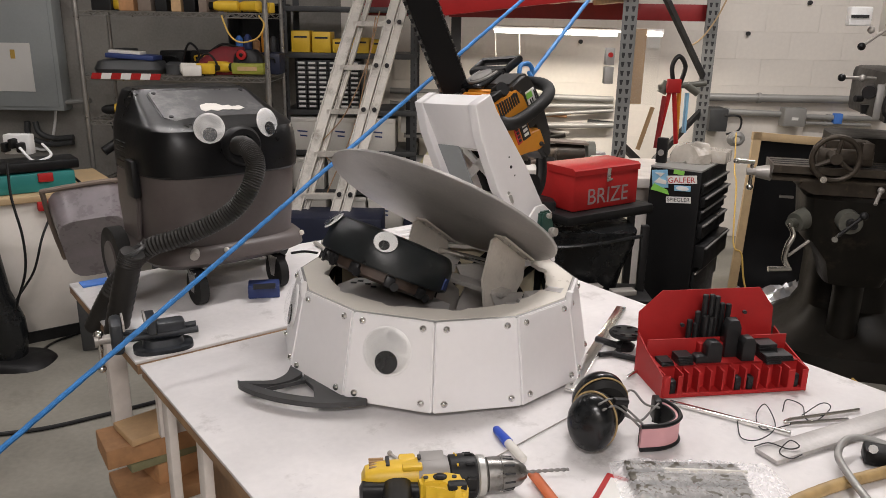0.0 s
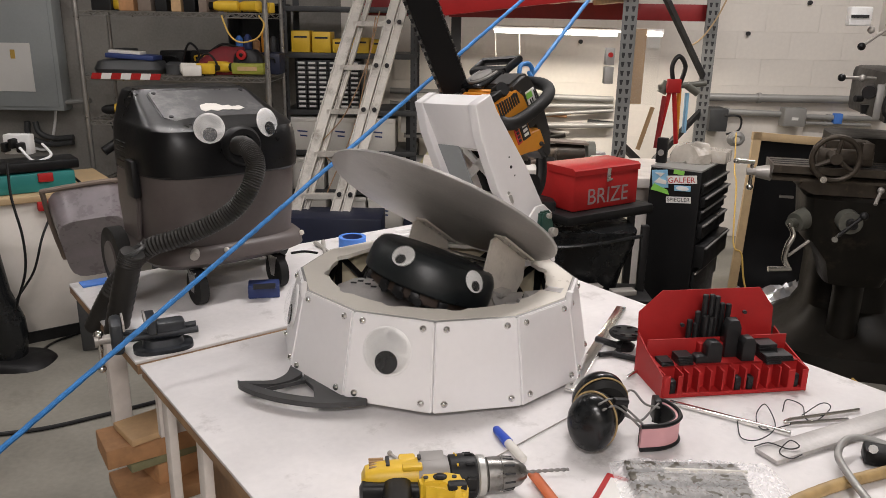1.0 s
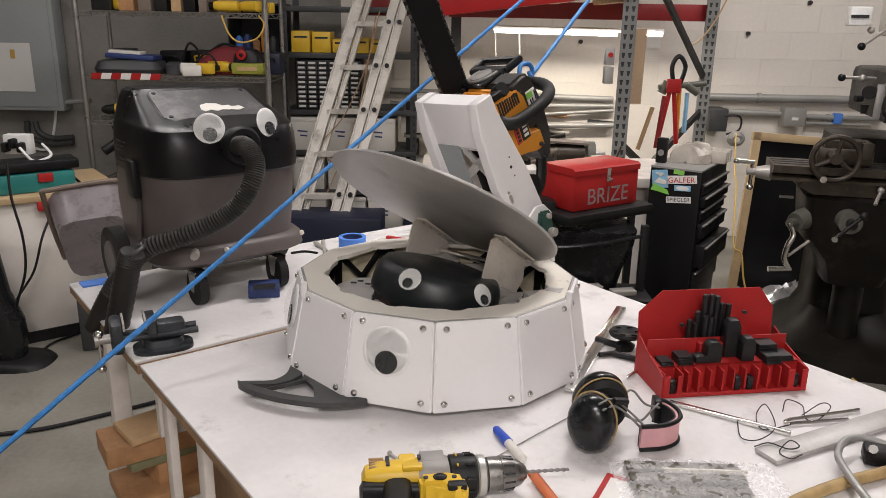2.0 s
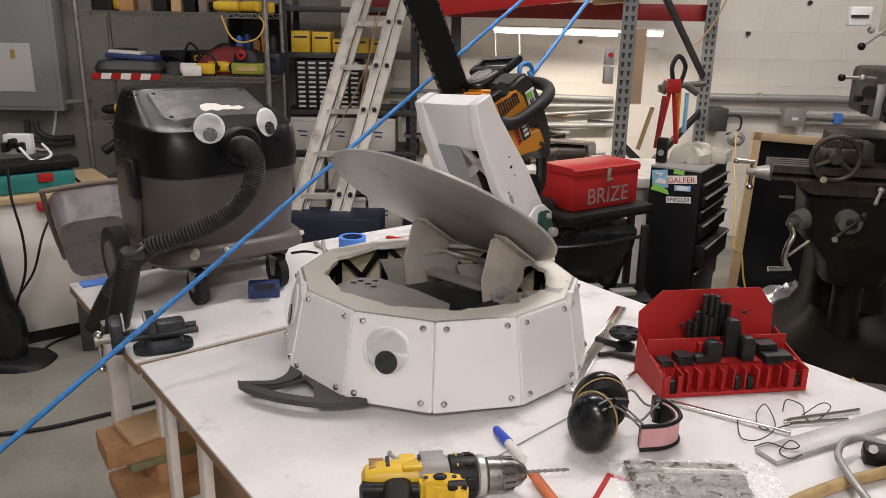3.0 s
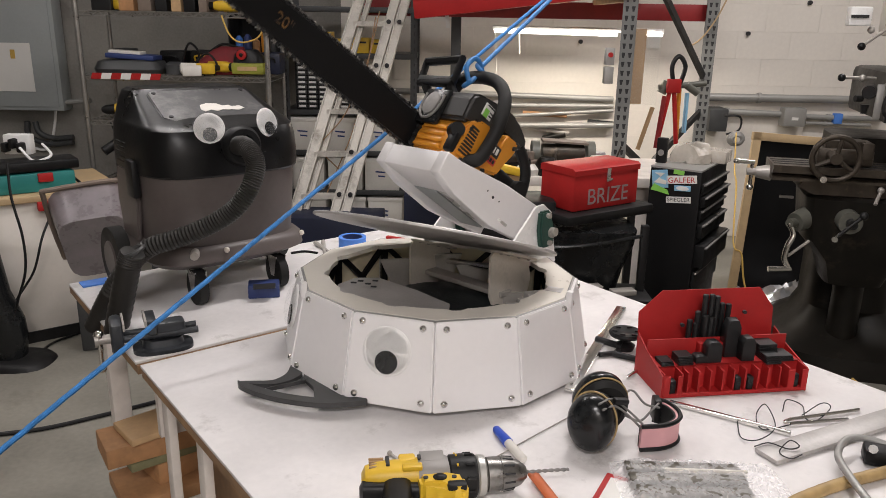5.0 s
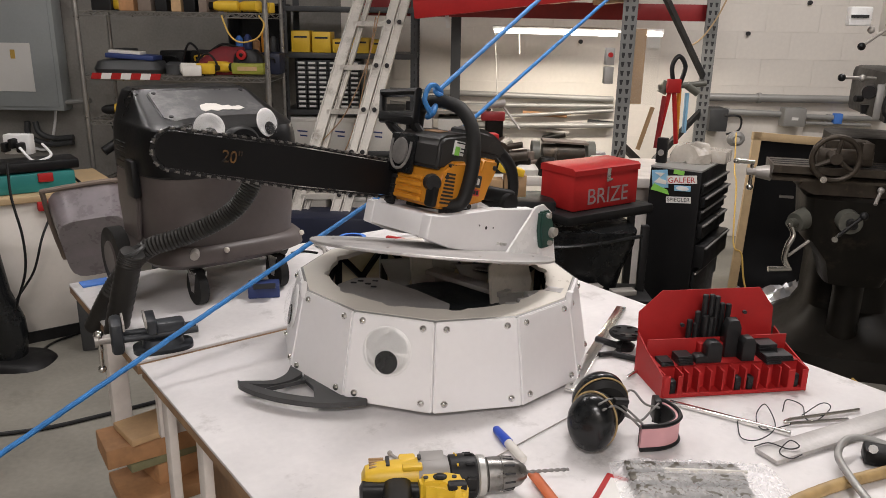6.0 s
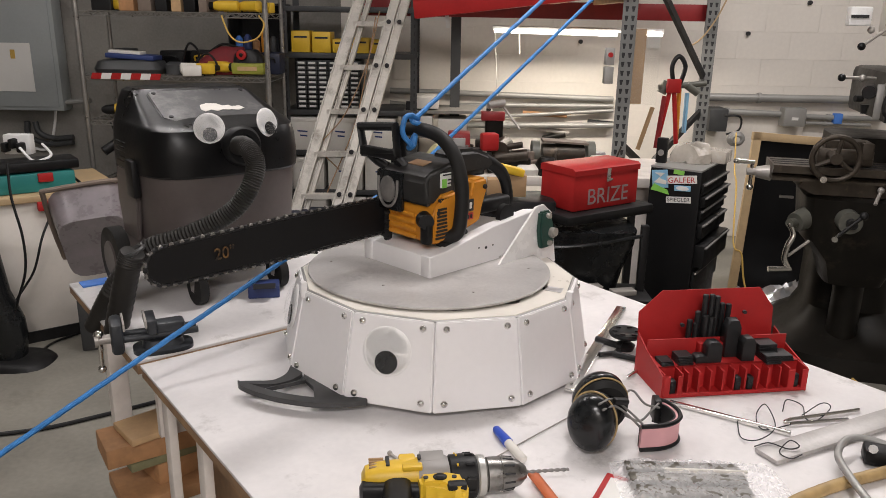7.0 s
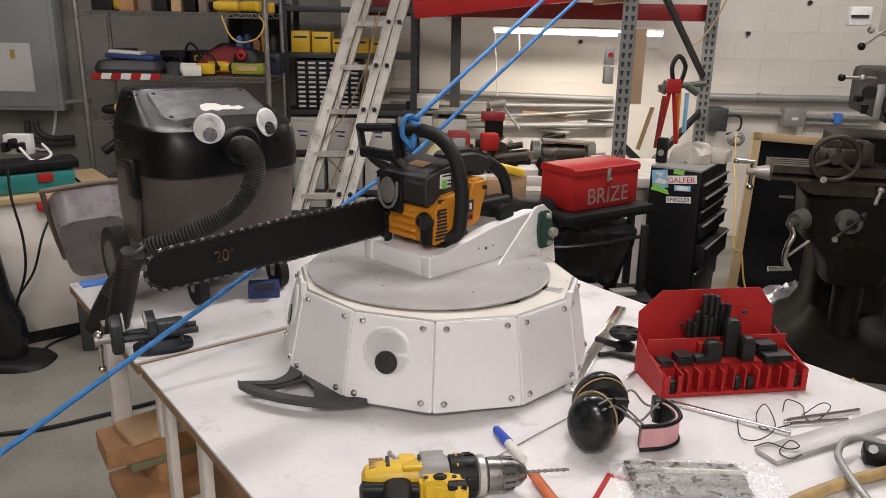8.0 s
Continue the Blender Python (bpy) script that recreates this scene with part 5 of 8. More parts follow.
    for i in range(nx):
        for k in range(ny):
            bm.faces.new((grid[i][k], grid[i + 1][k], grid[i + 1][k + 1], grid[i][k + 1]))
    fm = part("film", bm, M_FILM, t, "crinkled clear plastic film", None, 14)
    fm.visible_shadow = False
    c = thing("printed_card", Matrix.Translation((0.290, 1.090, 0.902)) @ pose(0, 0, 0, 0, 0, -28), "white card with a red border beside the package", "card")
    bm = bm_new()
    box(bm, 0, 0, 0, 0.055, 0.10, 0.002)
    part("card", bm, M_PAPER, c)
    for cx, cy, w, h in ((-0.023, 0, 0.009, 0.10), (0, 0.046, 0.037, 0.008), (0.016, -0.03, 0.012, 0.012)):
        bm = bm_new()
        box(bm, cx, cy, 0.0016, w, h, 0.0012)
        part("red_border", bm, M_RED, c, "red printed border")

    # steel bars, wire ties, bamboo stick, cable
    def flat_bar(name, a, b, w, h, mt, label, cat):
        a, b = Vector(a), Vector(b)
        bm = bm_new()
        d = b - a
        box(bm, 0, 0, 0, d.length, w, h, d.to_track_quat("X", "Z").to_matrix().to_4x4(), bevel=0.0015)
        return solo(name, bm, mt, Matrix.Translation((a + b) / 2), label, cat)

    flat_bar("steel_flat_bar", (0.584, 1.205, 0.906), (0.992, 1.404, 0.906), 0.050, 0.009, M_PLATE, "dull grey flat steel bar", "metal bar")
    flat_bar("thin_steel_rod", (0.468, 1.405, 0.905), (0.665, 1.287, 0.905), 0.010, 0.009, M_CHROME, "thin bright steel rod on the bench", "metal rod")
    flat_bar("steel_ruler", (0.270, 1.445, 0.906), (0.486, 1.937, 0.906), 0.026, 0.008, M_CHROME, "polished steel bar beside the drum", "metal bar")
    flat_bar("spring_pin", (0.407, 1.516, 0.905), (0.467, 1.584, 0.905), 0.006, 0.006, M_CHROME, "small bright steel pin on the bench", "pin")
    flat_bar("black_pen", (0.325, 1.486, 0.906), (0.377, 1.483, 0.906), 0.009, 0.008, M_BLACK, "thin black pen lying beside the clamp rack", "pen")
    bm = bm_new()
    tube(bm, [(0.560, 1.050, 0.911), (0.585, 1.070, 0.911), (0.670, 1.114, 0.911), (0.775, 1.156, 0.911), (0.90, 1.205, 0.911)], 0.0105, 12, 8, False, 0.02)
    solo("bamboo_stick", bm, M_BROWN, Matrix(), "brown bamboo stick on the bench", "stick")
    bm = bm_new()
    tube(bm, [(0.682, 1.044, 0.925), (0.682, 1.106, 0.930), (0.695, 1.175, 0.930), (0.738, 1.228, 0.930), (0.782, 1.232, 0.928), (0.829, 1.205, 0.920)], 0.0065, 10, 10)
    solo("grey_cable", bm, M_CONDUIT, Matrix(), "thick grey cable looped on the bench", "cable")
    t = thing("cable_clamp", pose(0, 0, 0), "black cable clamp with a steel bolt", "clamp")
    bm = bm_new()
    box(bm, 0, 0, 0, 0.05, 0.04, 0.03, Matrix.Translation((0.781, 1.199, 0.917)) @ pose(0, 0, 0, 0, 0, -20), bevel=0.006)
    part("body", bm, M_BLACK, t)
    bm = bm_new()
    cyl(bm, Vector((0.767, 1.196, 0.930)), Vector((0.757, 1.179, 0.940)), 0.008, seg=8)
    part("bolt", bm, M_CHROME, t)
    TW = [[(0.580, 1.333, 0.905), (0.565, 1.270, 0.905), (0.594, 1.258, 0.909), (0.643, 1.307, 0.909), (0.654, 1.384, 0.915), (0.623, 1.350, 0.909), (0.618, 1.302, 0.905), (0.680, 1.322, 0.905)],
          [(0.686, 1.375, 0.905), (0.706, 1.405, 0.915), (0.733, 1.393, 0.909), (0.720, 1.349, 0.905), (0.737, 1.339, 0.905), (0.787, 1.386, 0.909), (0.775, 1.399, 0.912), (0.719, 1.361, 0.905)],
          [(0.571, 1.225, 0.914), (0.603, 1.238, 0.914), (0.629, 1.218, 0.914), (0.650, 1.221, 0.918), (0.638, 1.234, 0.922), (0.609, 1.208, 0.914), (0.620, 1.186, 0.914), (0.646, 1.200, 0.914)]]
    for pts in TW:
        bm = bm_new()
        tube(bm, pts, 0.0011, 6, 8)
        solo("wire_tie", bm, M_INK_HOLE, Matrix(), "curled thin black wire tie", "wire", "loose wire ties")
    bm = bm_new()
    for p, q in (((0.689, 1.342, 0.906), (0.845, 1.386, 0.906)), ((0.679, 1.324, 0.906), (0.802, 1.346, 0.906))):
        cyl(bm, p, q, 0.0035, seg=8)
    tube(bm, [(0.689, 1.342, 0.906), (0.671, 1.330, 0.906), (0.679, 1.324, 0.906)], 0.0035, 8, 4)
    solo("steel_tongs", bm, M_CHROME, Matrix(), "small bright steel tongs", "tongs")
    # small hub with knob, bolts
    t = thing("hub_wheel", Matrix.Translation((0.437, 1.677, 0.900)), "black slotted hub wheel on a stem, lying on the bench", "hub")
    bm = bm_new()
    lathe(bm, [(0.020, 0.0), (0.024, 0.012), (0.012, 0.02), (0.012, 0.034)], 20)
    part("stem", bm, M_BLACK, t)
    bm = bm_new()
    lathe(bm, [(0.020, 0.034), (0.037, 0.036), (0.040, 0.042), (0.036, 0.047), (0.016, 0.044)], 28)
    part("disc", bm, M_BLACK, t, "black disc")
    for i in range(6):
        bm = bm_new()
        p = ring_pt(0.027, i * 60, 0.045)
        box(bm, p.x, p.y, p.z, 0.012, 0.006, 0.008, bevel=0.001)
        part("lug", bm, M_DARKSTEEL, t)
    for p, q, r in (((0.375, 1.712, 0.910), (0.422, 1.674, 0.910), 0.008), ((0.366, 1.625, 0.908), (0.407, 1.636, 0.908), 0.006), ((0.400, 1.632, 0.908), (0.449, 1.604, 0.908), 0.007)):
        bm = bm_new()
        cyl(bm, p, q, r, seg=10)
        cyl(bm, q, Vector(q) + (Vector(q) - Vector(p)).normalized() * 0.01, r * 1.6, seg=6)
        solo("black_bolt", bm, M_DARKSTEEL, Matrix(), "dark steel bolt lying on the bench", "bolt", "loose bolts")

    # rear bench: tape, knife, blue box, pliers, blue tape strip
    t = thing("masking_tape_roll", Matrix.Translation((-0.304, 2.457, 0.899)), "roll of blue masking tape on the rear bench", "tape")
    bm = bm_new()
    lathe(bm, [(0.046, 0.0), (0.046, 0.046), (0.034, 0.046), (0.034, 0.0)], 40, None, True)
    part("tape", bm, M_BLUE, t)
    bm = bm_new()
    lathe(bm, [(0.0338, 0.001), (0.0338, 0.045), (0.031, 0.045), (0.031, 0.001)], 40, None, True)
    part("core", bm, M_BLUEDARK, t, "dark tape core")
    t = thing("utility_knife", Matrix.Translation((-0.166, 2.563, 0.905)), "red-handled knife on the rear bench", "knife")
    bm = bm_new()
    box(bm, 0, 0, 0.004, 0.075, 0.018, 0.014, pose(0, 0, 0, 0, 0, -28), bevel=0.005)
    part("handle", bm, M_RED, t)
    bm = bm_new()
    box(bm, 0.062, -0.033, 0.004, 0.06, 0.012, 0.004, pose(0, 0, 0, 0, 0, 0) @ pose(0, 0, 0, 0, 0, -10))
    part("blade", bm, M_STEEL, t)
    bm = bm_new()
    tube(bm, [(-0.255, 2.464, 0.902), (-0.235, 2.555, 0.906), (-0.188, 2.594, 0.906), (-0.101, 2.644, 0.904), (-0.063, 2.555, 0.903), (-0.102, 2.676, 0.910), (-0.175, 2.693, 0.904)], 0.004, 8, 8)
    solo("white_cord", bm, M_WHITE, Matrix(), "loop of white cord on the rear bench", "cord")
    t = thing("pliers", Matrix(), "dark steel pliers lying on the rear bench", "pliers")
    for a, b in (((-0.437, 2.506, 0.906), (-0.356, 2.367, 0.906)), ((-0.413, 2.522, 0.906), (-0.383, 2.365, 0.906))):
        bm = bm_new()
        cyl(bm, a, b, 0.008, 0.005, seg=8)
        part("jaw_arm", bm, M_STEEL, t)
    bm = bm_new()
    tube(bm, [(-0.499, 2.396, 0.902), (-0.457, 2.418, 0.902), (-0.413, 2.402, 0.902)], 0.004, 6, 4)
    solo("black_cord", bm, M_BLACK, Matrix(), "short black cord on the rear bench", "cord")
    bm = bm_new()
    box(bm, 0, 0, 0.018, 0.085, 0.06, 0.036, Matrix.Translation((-0.498, 2.009, 0.898)) @ pose(0, 0, 0, 0, 0, 12), bevel=0.003)
    blue = solo("small_blue_box", bm, M_BLUEDARK, Matrix(), "small open dark blue cardboard box", "box")
    bm = bm_new()
    box(bm, 0, 0, 0.0, 0.06, 0.04, 0.002, Matrix.Translation((-0.488, 1.973, 0.936)) @ pose(0, 0, 0, 0, 0, 12))
    part("opening", bm, M_INK_HOLE, blue)
    bm = bm_new()
    box(bm, 0, 0, 0.003, 0.075, 0.05, 0.005, Matrix.Translation((-1.003, 2.077, 0.898)) @ pose(0, 0, 0, 0, 0, 37), bevel=0.001)
    solo("blue_tape_strip", bm, M_BLUE, Matrix(), "strip of blue tape at the bench edge", "tape strip")

    # vise on the rear bench corner
    vm = Matrix.Translation(bench(0.462, 1.705, 0.898)) @ pose(0, 0, 0, 0, 0, 26) @ Matrix.Scale(0.78, 4)
    t = thing("bench_vise", vm, "black bench vise bolted on the bench corner, jaws open", "vise")
    bm = bm_new()
    loft(bm, [(0, 0.03, 0, 0.085, 0.055, 3), (0.012, 0.03, 0, 0.085, 0.055, 3), (0.016, 0.03, 0, 0.06, 0.04, 3), (0.035, 0.03, 0, 0.055, 0.034, 3)], 32)
    part("base", bm, M_VISE, t, "black vise base")
    bm = bm_new()
    box(bm, 0.045, 0, 0.062, 0.10, 0.055, 0.05, bevel=0.01)
    box(bm, 0.0, 0, 0.085, 0.028, 0.10, 0.045, bevel=0.006)
    part("fixed_jaw", bm, M_VISE, t)
    bm = bm_new()
    box(bm, -0.016, 0, 0.098, 0.006, 0.10, 0.022)
    part("jaw_plate", bm, M_STEEL, t, "worn steel jaw plate")
    bm = bm_new()
    box(bm, -0.095, 0, 0.062, 0.034, 0.105, 0.095, bevel=0.012)
    part("moving_jaw", bm, M_VISE, t)
    bm = bm_new()
    box(bm, -0.076, 0, 0.098, 0.006, 0.10, 0.022)
    part("jaw_plate", bm, M_STEEL, t)
    for y in (-0.022, 0.022):
        bm = bm_new()
        cyl(bm, (-0.09, y, 0.052), (0.13, y, 0.052), 0.010, seg=14)
        part("guide_rod", bm, M_VISE, t)
    bm = bm_new()
    cyl(bm, (-0.15, 0, 0.052), (-0.1, 0, 0.052), 0.014, seg=16)
    cyl(bm, (-0.155, 0, 0.052), (-0.145, 0, 0.052), 0.02, seg=16)
    part("screw_head", bm, M_STEEL, t, "steel screw head")
    bm = bm_new()
    cyl(bm, (-0.143, 0.0, 0.065), (-0.143, 0.0, -0.035), 0.006, seg=12)
    ball(bm, (-0.143, 0, 0.068), 0.015, 14)
    ball(bm, (-0.143, 0, -0.038), 0.012, 14)
    part("tommy_bar", bm, M_CHROME, t, "chrome handle bar with ball ends")

    # lumber stacked under the bench overhang
    stack = ((0.480, 1.745, 0.686, 0.20, 0.115, 0.018, 6, M_LUMBER2), (0.470, 1.750, 0.650, 0.27, 0.12, 0.050, -3, M_LUMBER), (0.490, 1.745, 0.613, 0.22, 0.10, 0.022, 2, M_OLIVE),
             (0.490, 1.755, 0.572, 0.11, 0.11, 0.056, 8, M_LUMBER), (0.490, 1.740, 0.526, 0.27, 0.17, 0.034, -2, M_LUMBER))
    for u, v, z, a, b, h, r, mt in stack:
        bm = bm_new()
        box(bm, 0, 0, 0, a, b, h, bevel=0.003)
        solo("wood_offcut", bm, mt, Matrix.Translation(bench(u, v, z)) @ pose(0, 0, 0, 0, 0, BENCH + r), "rough brown lumber offcut stacked at the bench side", "lumber", "stacked offcuts")
    bm = bm_new()
    box(bm, 0, 0, 0, 0.28, 0.17, 0.03, bevel=0.002)
    box(bm, -0.10, 0.05, -0.245, 0.05, 0.05, 0.46)
    box(bm, -0.10, -0.05, -0.245, 0.05, 0.05, 0.46)
    solo("side_ledge", bm, M_PAINTWOOD, Matrix.Translation(bench(0.515, 1.735, 0.492)) @ pose(0, 0, 0, 0, 0, BENCH), "white wooden ledge carrying lumber offcuts", "ledge")


def slab(name, cx, cz, w, h, y, d, mt, label, cat, group="", bevel=0.004, turn=0):
    """A plain box-shaped thing whose front face stands at depth y."""
    bm = bm_new()
    box(bm, 0, d / 2, 0, w, d, h, bevel=bevel)
    return solo(name, bm, mt, pose(cx, y, cz, 0, 0, turn), label, cat, group)


# ---------- wire shelf ----------
def build_wire_shelf():
    X0, X1, Y0, Y1 = -2.215, -1.085, 4.75, 5.20
    t = thing("wire_shelf", pose(0, 0, 0), "chrome wire shelving unit loaded with power tools", "shelf")
    for x in (X0, X1):
        for y in (Y0, Y1):
            bm = bm_new()
            cyl(bm, (x, y, 0.0), (x, y, 1.95), 0.0165 if y == Y0 else 0.0127, seg=12)
            part("post", bm, M_WIRE, t, "chromed round post")
    for z in (0.30, 0.62, 1.01, 1.285, 1.66):
        bm = bm_new()
        for y in (Y0, Y1):
            for dz in (0, -0.026):
                cyl(bm, (X0, y, z + dz), (X1, y, z + dz), 0.0035, seg=6)
            n = 34
            for i in range(n):
                xa, xb = X0 + (X1 - X0) * i / n, X0 + (X1 - X0) * (i + 1) / n
                up = i % 2
                cyl(bm, (xa, y, z - 0.026 * up), (xb, y, z - 0.026 * (1 - up)), 0.0042, seg=5)
        for x in (X0, X1):
            for dz in (0, -0.026):
                cyl(bm, (x, Y0, z + dz), (x, Y1, z + dz), 0.0035, seg=6)
        for i in range(36):
            x = X0 + (X1 - X0) * (i + 0.5) / 36
            cyl(bm, (x, Y0, z + 0.002), (x, Y1, z + 0.002), 0.002, seg=4)
        for i in range(3):
            y = Y0 + (Y1 - Y0) * (i + 1) / 4
            cyl(bm, (X0, y, z - 0.002), (X1, y, z - 0.002), 0.003, seg=5)
        part("wire_deck", bm, M_WIRE, t, "wire shelf deck")
    # striped warning strip on the middle deck's front edge
    s = thing("warning_strip", pose(0, 0, 0), "red and white striped warning strip hung on the shelf edge", "strip")
    cx, cz, w, h = -1.952, 1.282, 0.420, 0.037
    for i in range(7):
        bm = bm_new()
        prism(bm, [(cx - w / 2 + w * i / 7, cz - h / 2), (cx - w / 2 + w * (i + 1) / 7, cz - h / 2), (cx - w / 2 + w * (i + 1) / 7 + 0.012, cz + h / 2), (cx - w / 2 + w * i / 7 + 0.012, cz + h / 2)], 0.003, pose(0, 4.738, 0) @ pose(0, 0, 0, 90, 0, 0))
        part("stripe", bm, M_RED if i % 2 == 0 else M_PAPER, s)

    zz = 1.289
    # grey case with blue lid
    c = thing("grey_tool_case", pose(-1.98, 4.93, zz), "grey plastic tool case on the wire shelf", "tool case")
    bm = bm_new()
    loft(bm, [(0, 0, 0, 0.20, 0.13, 4), (0.03, 0, 0, 0.21, 0.14, 4), (0.075, 0, 0, 0.19, 0.12, 4), (0.085, 0, 0, 0.16, 0.10, 4)], 32)
    part("body", bm, M_GREYSTEEL, c)
    bm = bm_new()
    box(bm, 0.02, -0.02, 0.105, 0.30, 0.16, 0.03, pose(0, 0, 0, 0, 3, 0), bevel=0.008)
    part("blue_tray", bm, M_BLUEDARK, c, "dark blue tray")
    bm = bm_new()
    box(bm, -0.02, -0.02, 0.128, 0.20, 0.10, 0.018, pose(0, 0, 0, 0, 3, 0), bevel=0.004)
    part("pale_lid", bm, M_BOXWHITE, c, "pale lid")
    bm = bm_new()
    loft(bm, [(0, 0, 0, 0.05, 0.05, 3), (0.06, 0, 0, 0.055, 0.05, 3), (0.075, 0, 0, 0.035, 0.03, 3)], 20)
    solo("grey_motor", bm, M_GREYSTEEL, pose(-1.70, 4.90, zz), "grey power tool body on the wire shelf", "power tool")
    # cords
    for k, pts in enumerate(([(-1.66, 4.88, zz), (-1.62, 4.86, 1.42), (-1.58, 4.86, 1.48), (-1.53, 4.86, 1.42), (-1.56, 4.86, 1.33), (-1.50, 4.85, zz)], [(-1.55, 4.84, zz), (-1.53, 4.84, 1.38), (-1.47, 4.84, 1.42), (-1.42, 4.84, 1.36), (-1.44, 4.84, zz)])):
        bm = bm_new()
        tube(bm, pts, 0.007, 8, 8)
        solo("tool_cord", bm, M_BLACK, Matrix(), "coiled black power cord on the wire shelf", "cord", "shelf cords")
    # red sander box
    c = thing("red_tool_bag", pose(-1.43, 5.0, zz), "dark red tool bag on the wire shelf", "tool bag")
    bm = bm_new()
    loft(bm, [(0, 0, 0, 0.19, 0.10, 3), (0.06, 0.0, 0, 0.17, 0.10, 3), (0.15, 0.05, 0, 0.10, 0.06, 3), (0.17, 0.06, 0, 0.08, 0.03, 3)], 28)
    part("bag", bm, mat("red_cloth", (0.20, 0.02, 0.025), 0.8, var=0.3, scale=12, bump=0.4), c)
    bm = bm_new()
    tube(bm, [(-0.08, -0.02, 0.13), (0.02, -0.03, 0.185), (0.12, -0.02, 0.165)], 0.008, 8, 8)
    part("strap", bm, M_RUBBER, c)
    # generic cordless tools
    def cordless(m, body, label, s=1.0):
        c = thing("cordless_tool", m, label, "power tool", "stored cordless tools")
        bm = bm_new()
        loft(bm, [(-0.10 * s, 0, 0, 0.022 * s, 0.022 * s, 2.6), (-0.09 * s, 0, 0, 0.034 * s, 0.034 * s, 2.8), (0.03 * s, 0, 0, 0.033 * s, 0.033 * s, 2.8), (0.06 * s, 0, 0, 0.026 * s, 0.026 * s, 2.4)], 20, pose(0, 0, 0.04 * s, 0, 90, 0))
        part("motor_housing", bm, body, c)
        bm = bm_new()
        loft(bm, [(0.055 * s, 0, 0, 0.026 * s, 0.026 * s, 2), (0.10 * s, 0, 0, 0.022 * s, 0.022 * s, 2), (0.12 * s, 0, 0, 0.01 * s, 0.01 * s, 2)], 18, pose(0, 0, 0.04 * s, 0, 90, 0))
        part("chuck", bm, M_BLACK, c)
        bm = bm_new()
        box(bm, -0.02 * s, -0.07 * s, 0.035 * s, 0.045 * s, 0.12 * s, 0.035 * s, bevel=0.01 * s)
        part("grip", bm, M_BLACK, c)
        bm = bm_new()
        box(bm, -0.02 * s, -0.145 * s, 0.035 * s, 0.11 * s, 0.05 * s, 0.065 * s, bevel=0.01 * s)
        part("battery", bm, body, c)
        return c

    cordless(pose(-1.40, 4.90, zz + 0.01, 0, 0, -20), M_YELLOW, "yellow and black cordless drill on the wire shelf")
    cordless(pose(-1.55, 4.86, zz + 0.0, 0, 0, 14), M_BOXWHITE, "white and black cordless tool on the wire shelf")
    c = thing("olive_sander", pose(-1.17 - 0.06, 4.90, zz), "olive yellow sander with a red cap on the wire shelf", "power tool")
    bm = bm_new()
    box(bm, 0, 0, 0.045, 0.20, 0.14, 0.07, bevel=0.012)
    part("base", bm, M_LIME, c)
    bm = bm_new()
    box(bm, 0, -0.072, 0.045, 0.12, 0.004, 0.025)
    part("panel", bm, M_LUMBER2, c)
    bm = bm_new()
    loft(bm, [(0.08, 0, 0, 0.10, 0.07, 3), (0.12, 0, 0, 0.09, 0.06, 3), (0.155, -0.01, 0, 0.06, 0.045, 3)], 24)
    part("body", bm, M_BLACK, c)
    bm = bm_new()
    lathe(bm, [(0.030, 0.0), (0.030, 0.02), (0.012, 0.026)], 24, pose(-0.03, -0.062, 0.128, 90, 0, 0))
    part("red_cap", bm, M_RED, c)
    bm = bm_new()
    lathe(bm, [(0.012, 0.026), (0.006, 0.03)], 16, pose(-0.03, -0.062, 0.128, 90, 0, 0))
    part("cap_hub", bm, M_BLACK, c)
    # lower deck: yellow tools
    z2 = 1.014
    for i, (x, r, s) in enumerate(((-2.02, 10, 1.3), (-1.86, -15, 1.5), (-1.70, 25, 1.3), (-1.5, 5, 1.4), (-1.3, -10, 1.3))):
        cordless(pose(x, 4.90, z2, 0, 0, r + 190), M_YELLOW, "yellow and black cordless drill on the lower deck", s)
    for x, r in ((-2.05, 40), (-1.92, 75), (-1.80, 110)):
        c = thing("hanging_grinder", pose(x, 4.80, 0.88, 0, 60, r), "yellow and black angle grinder below the deck", "power tool", "hung tools")
        bm = bm_new()
        loft(bm, [(-0.12, 0, 0, 0.028, 0.028, 2.4), (0.04, 0, 0, 0.030, 0.030, 2.4), (0.08, 0, 0, 0.024, 0.024, 2.2)], 18)
        part("body", bm, M_BLACK, c)
        bm = bm_new()
        loft(bm, [(0.08, 0, 0, 0.030, 0.030, 2.2), (0.12, 0, 0, 0.030, 0.030, 2.2)], 18)
        part("head", bm, M_YELLOW, c)
        bm = bm_new()
        tube(bm, [(0.055 * math.cos(a), 0.0, 0.11 + 0.055 * math.sin(a)) for a in [2 * math.pi * i / 14 for i in range(14)]], 0.007, 6, 3, True)
        part("guard_ring", bm, M_YELLOW, c)
    for x, w in ((-2.0, 0.2), (-1.75, 0.24), (-1.48, 0.2)):
        slab("parts_box", x, 0.68, w, 0.12, 4.82, 0.25, M_GREYSTEEL, "dark parts box on the low deck", "box", "low deck boxes")
    rnd = random.Random(5)
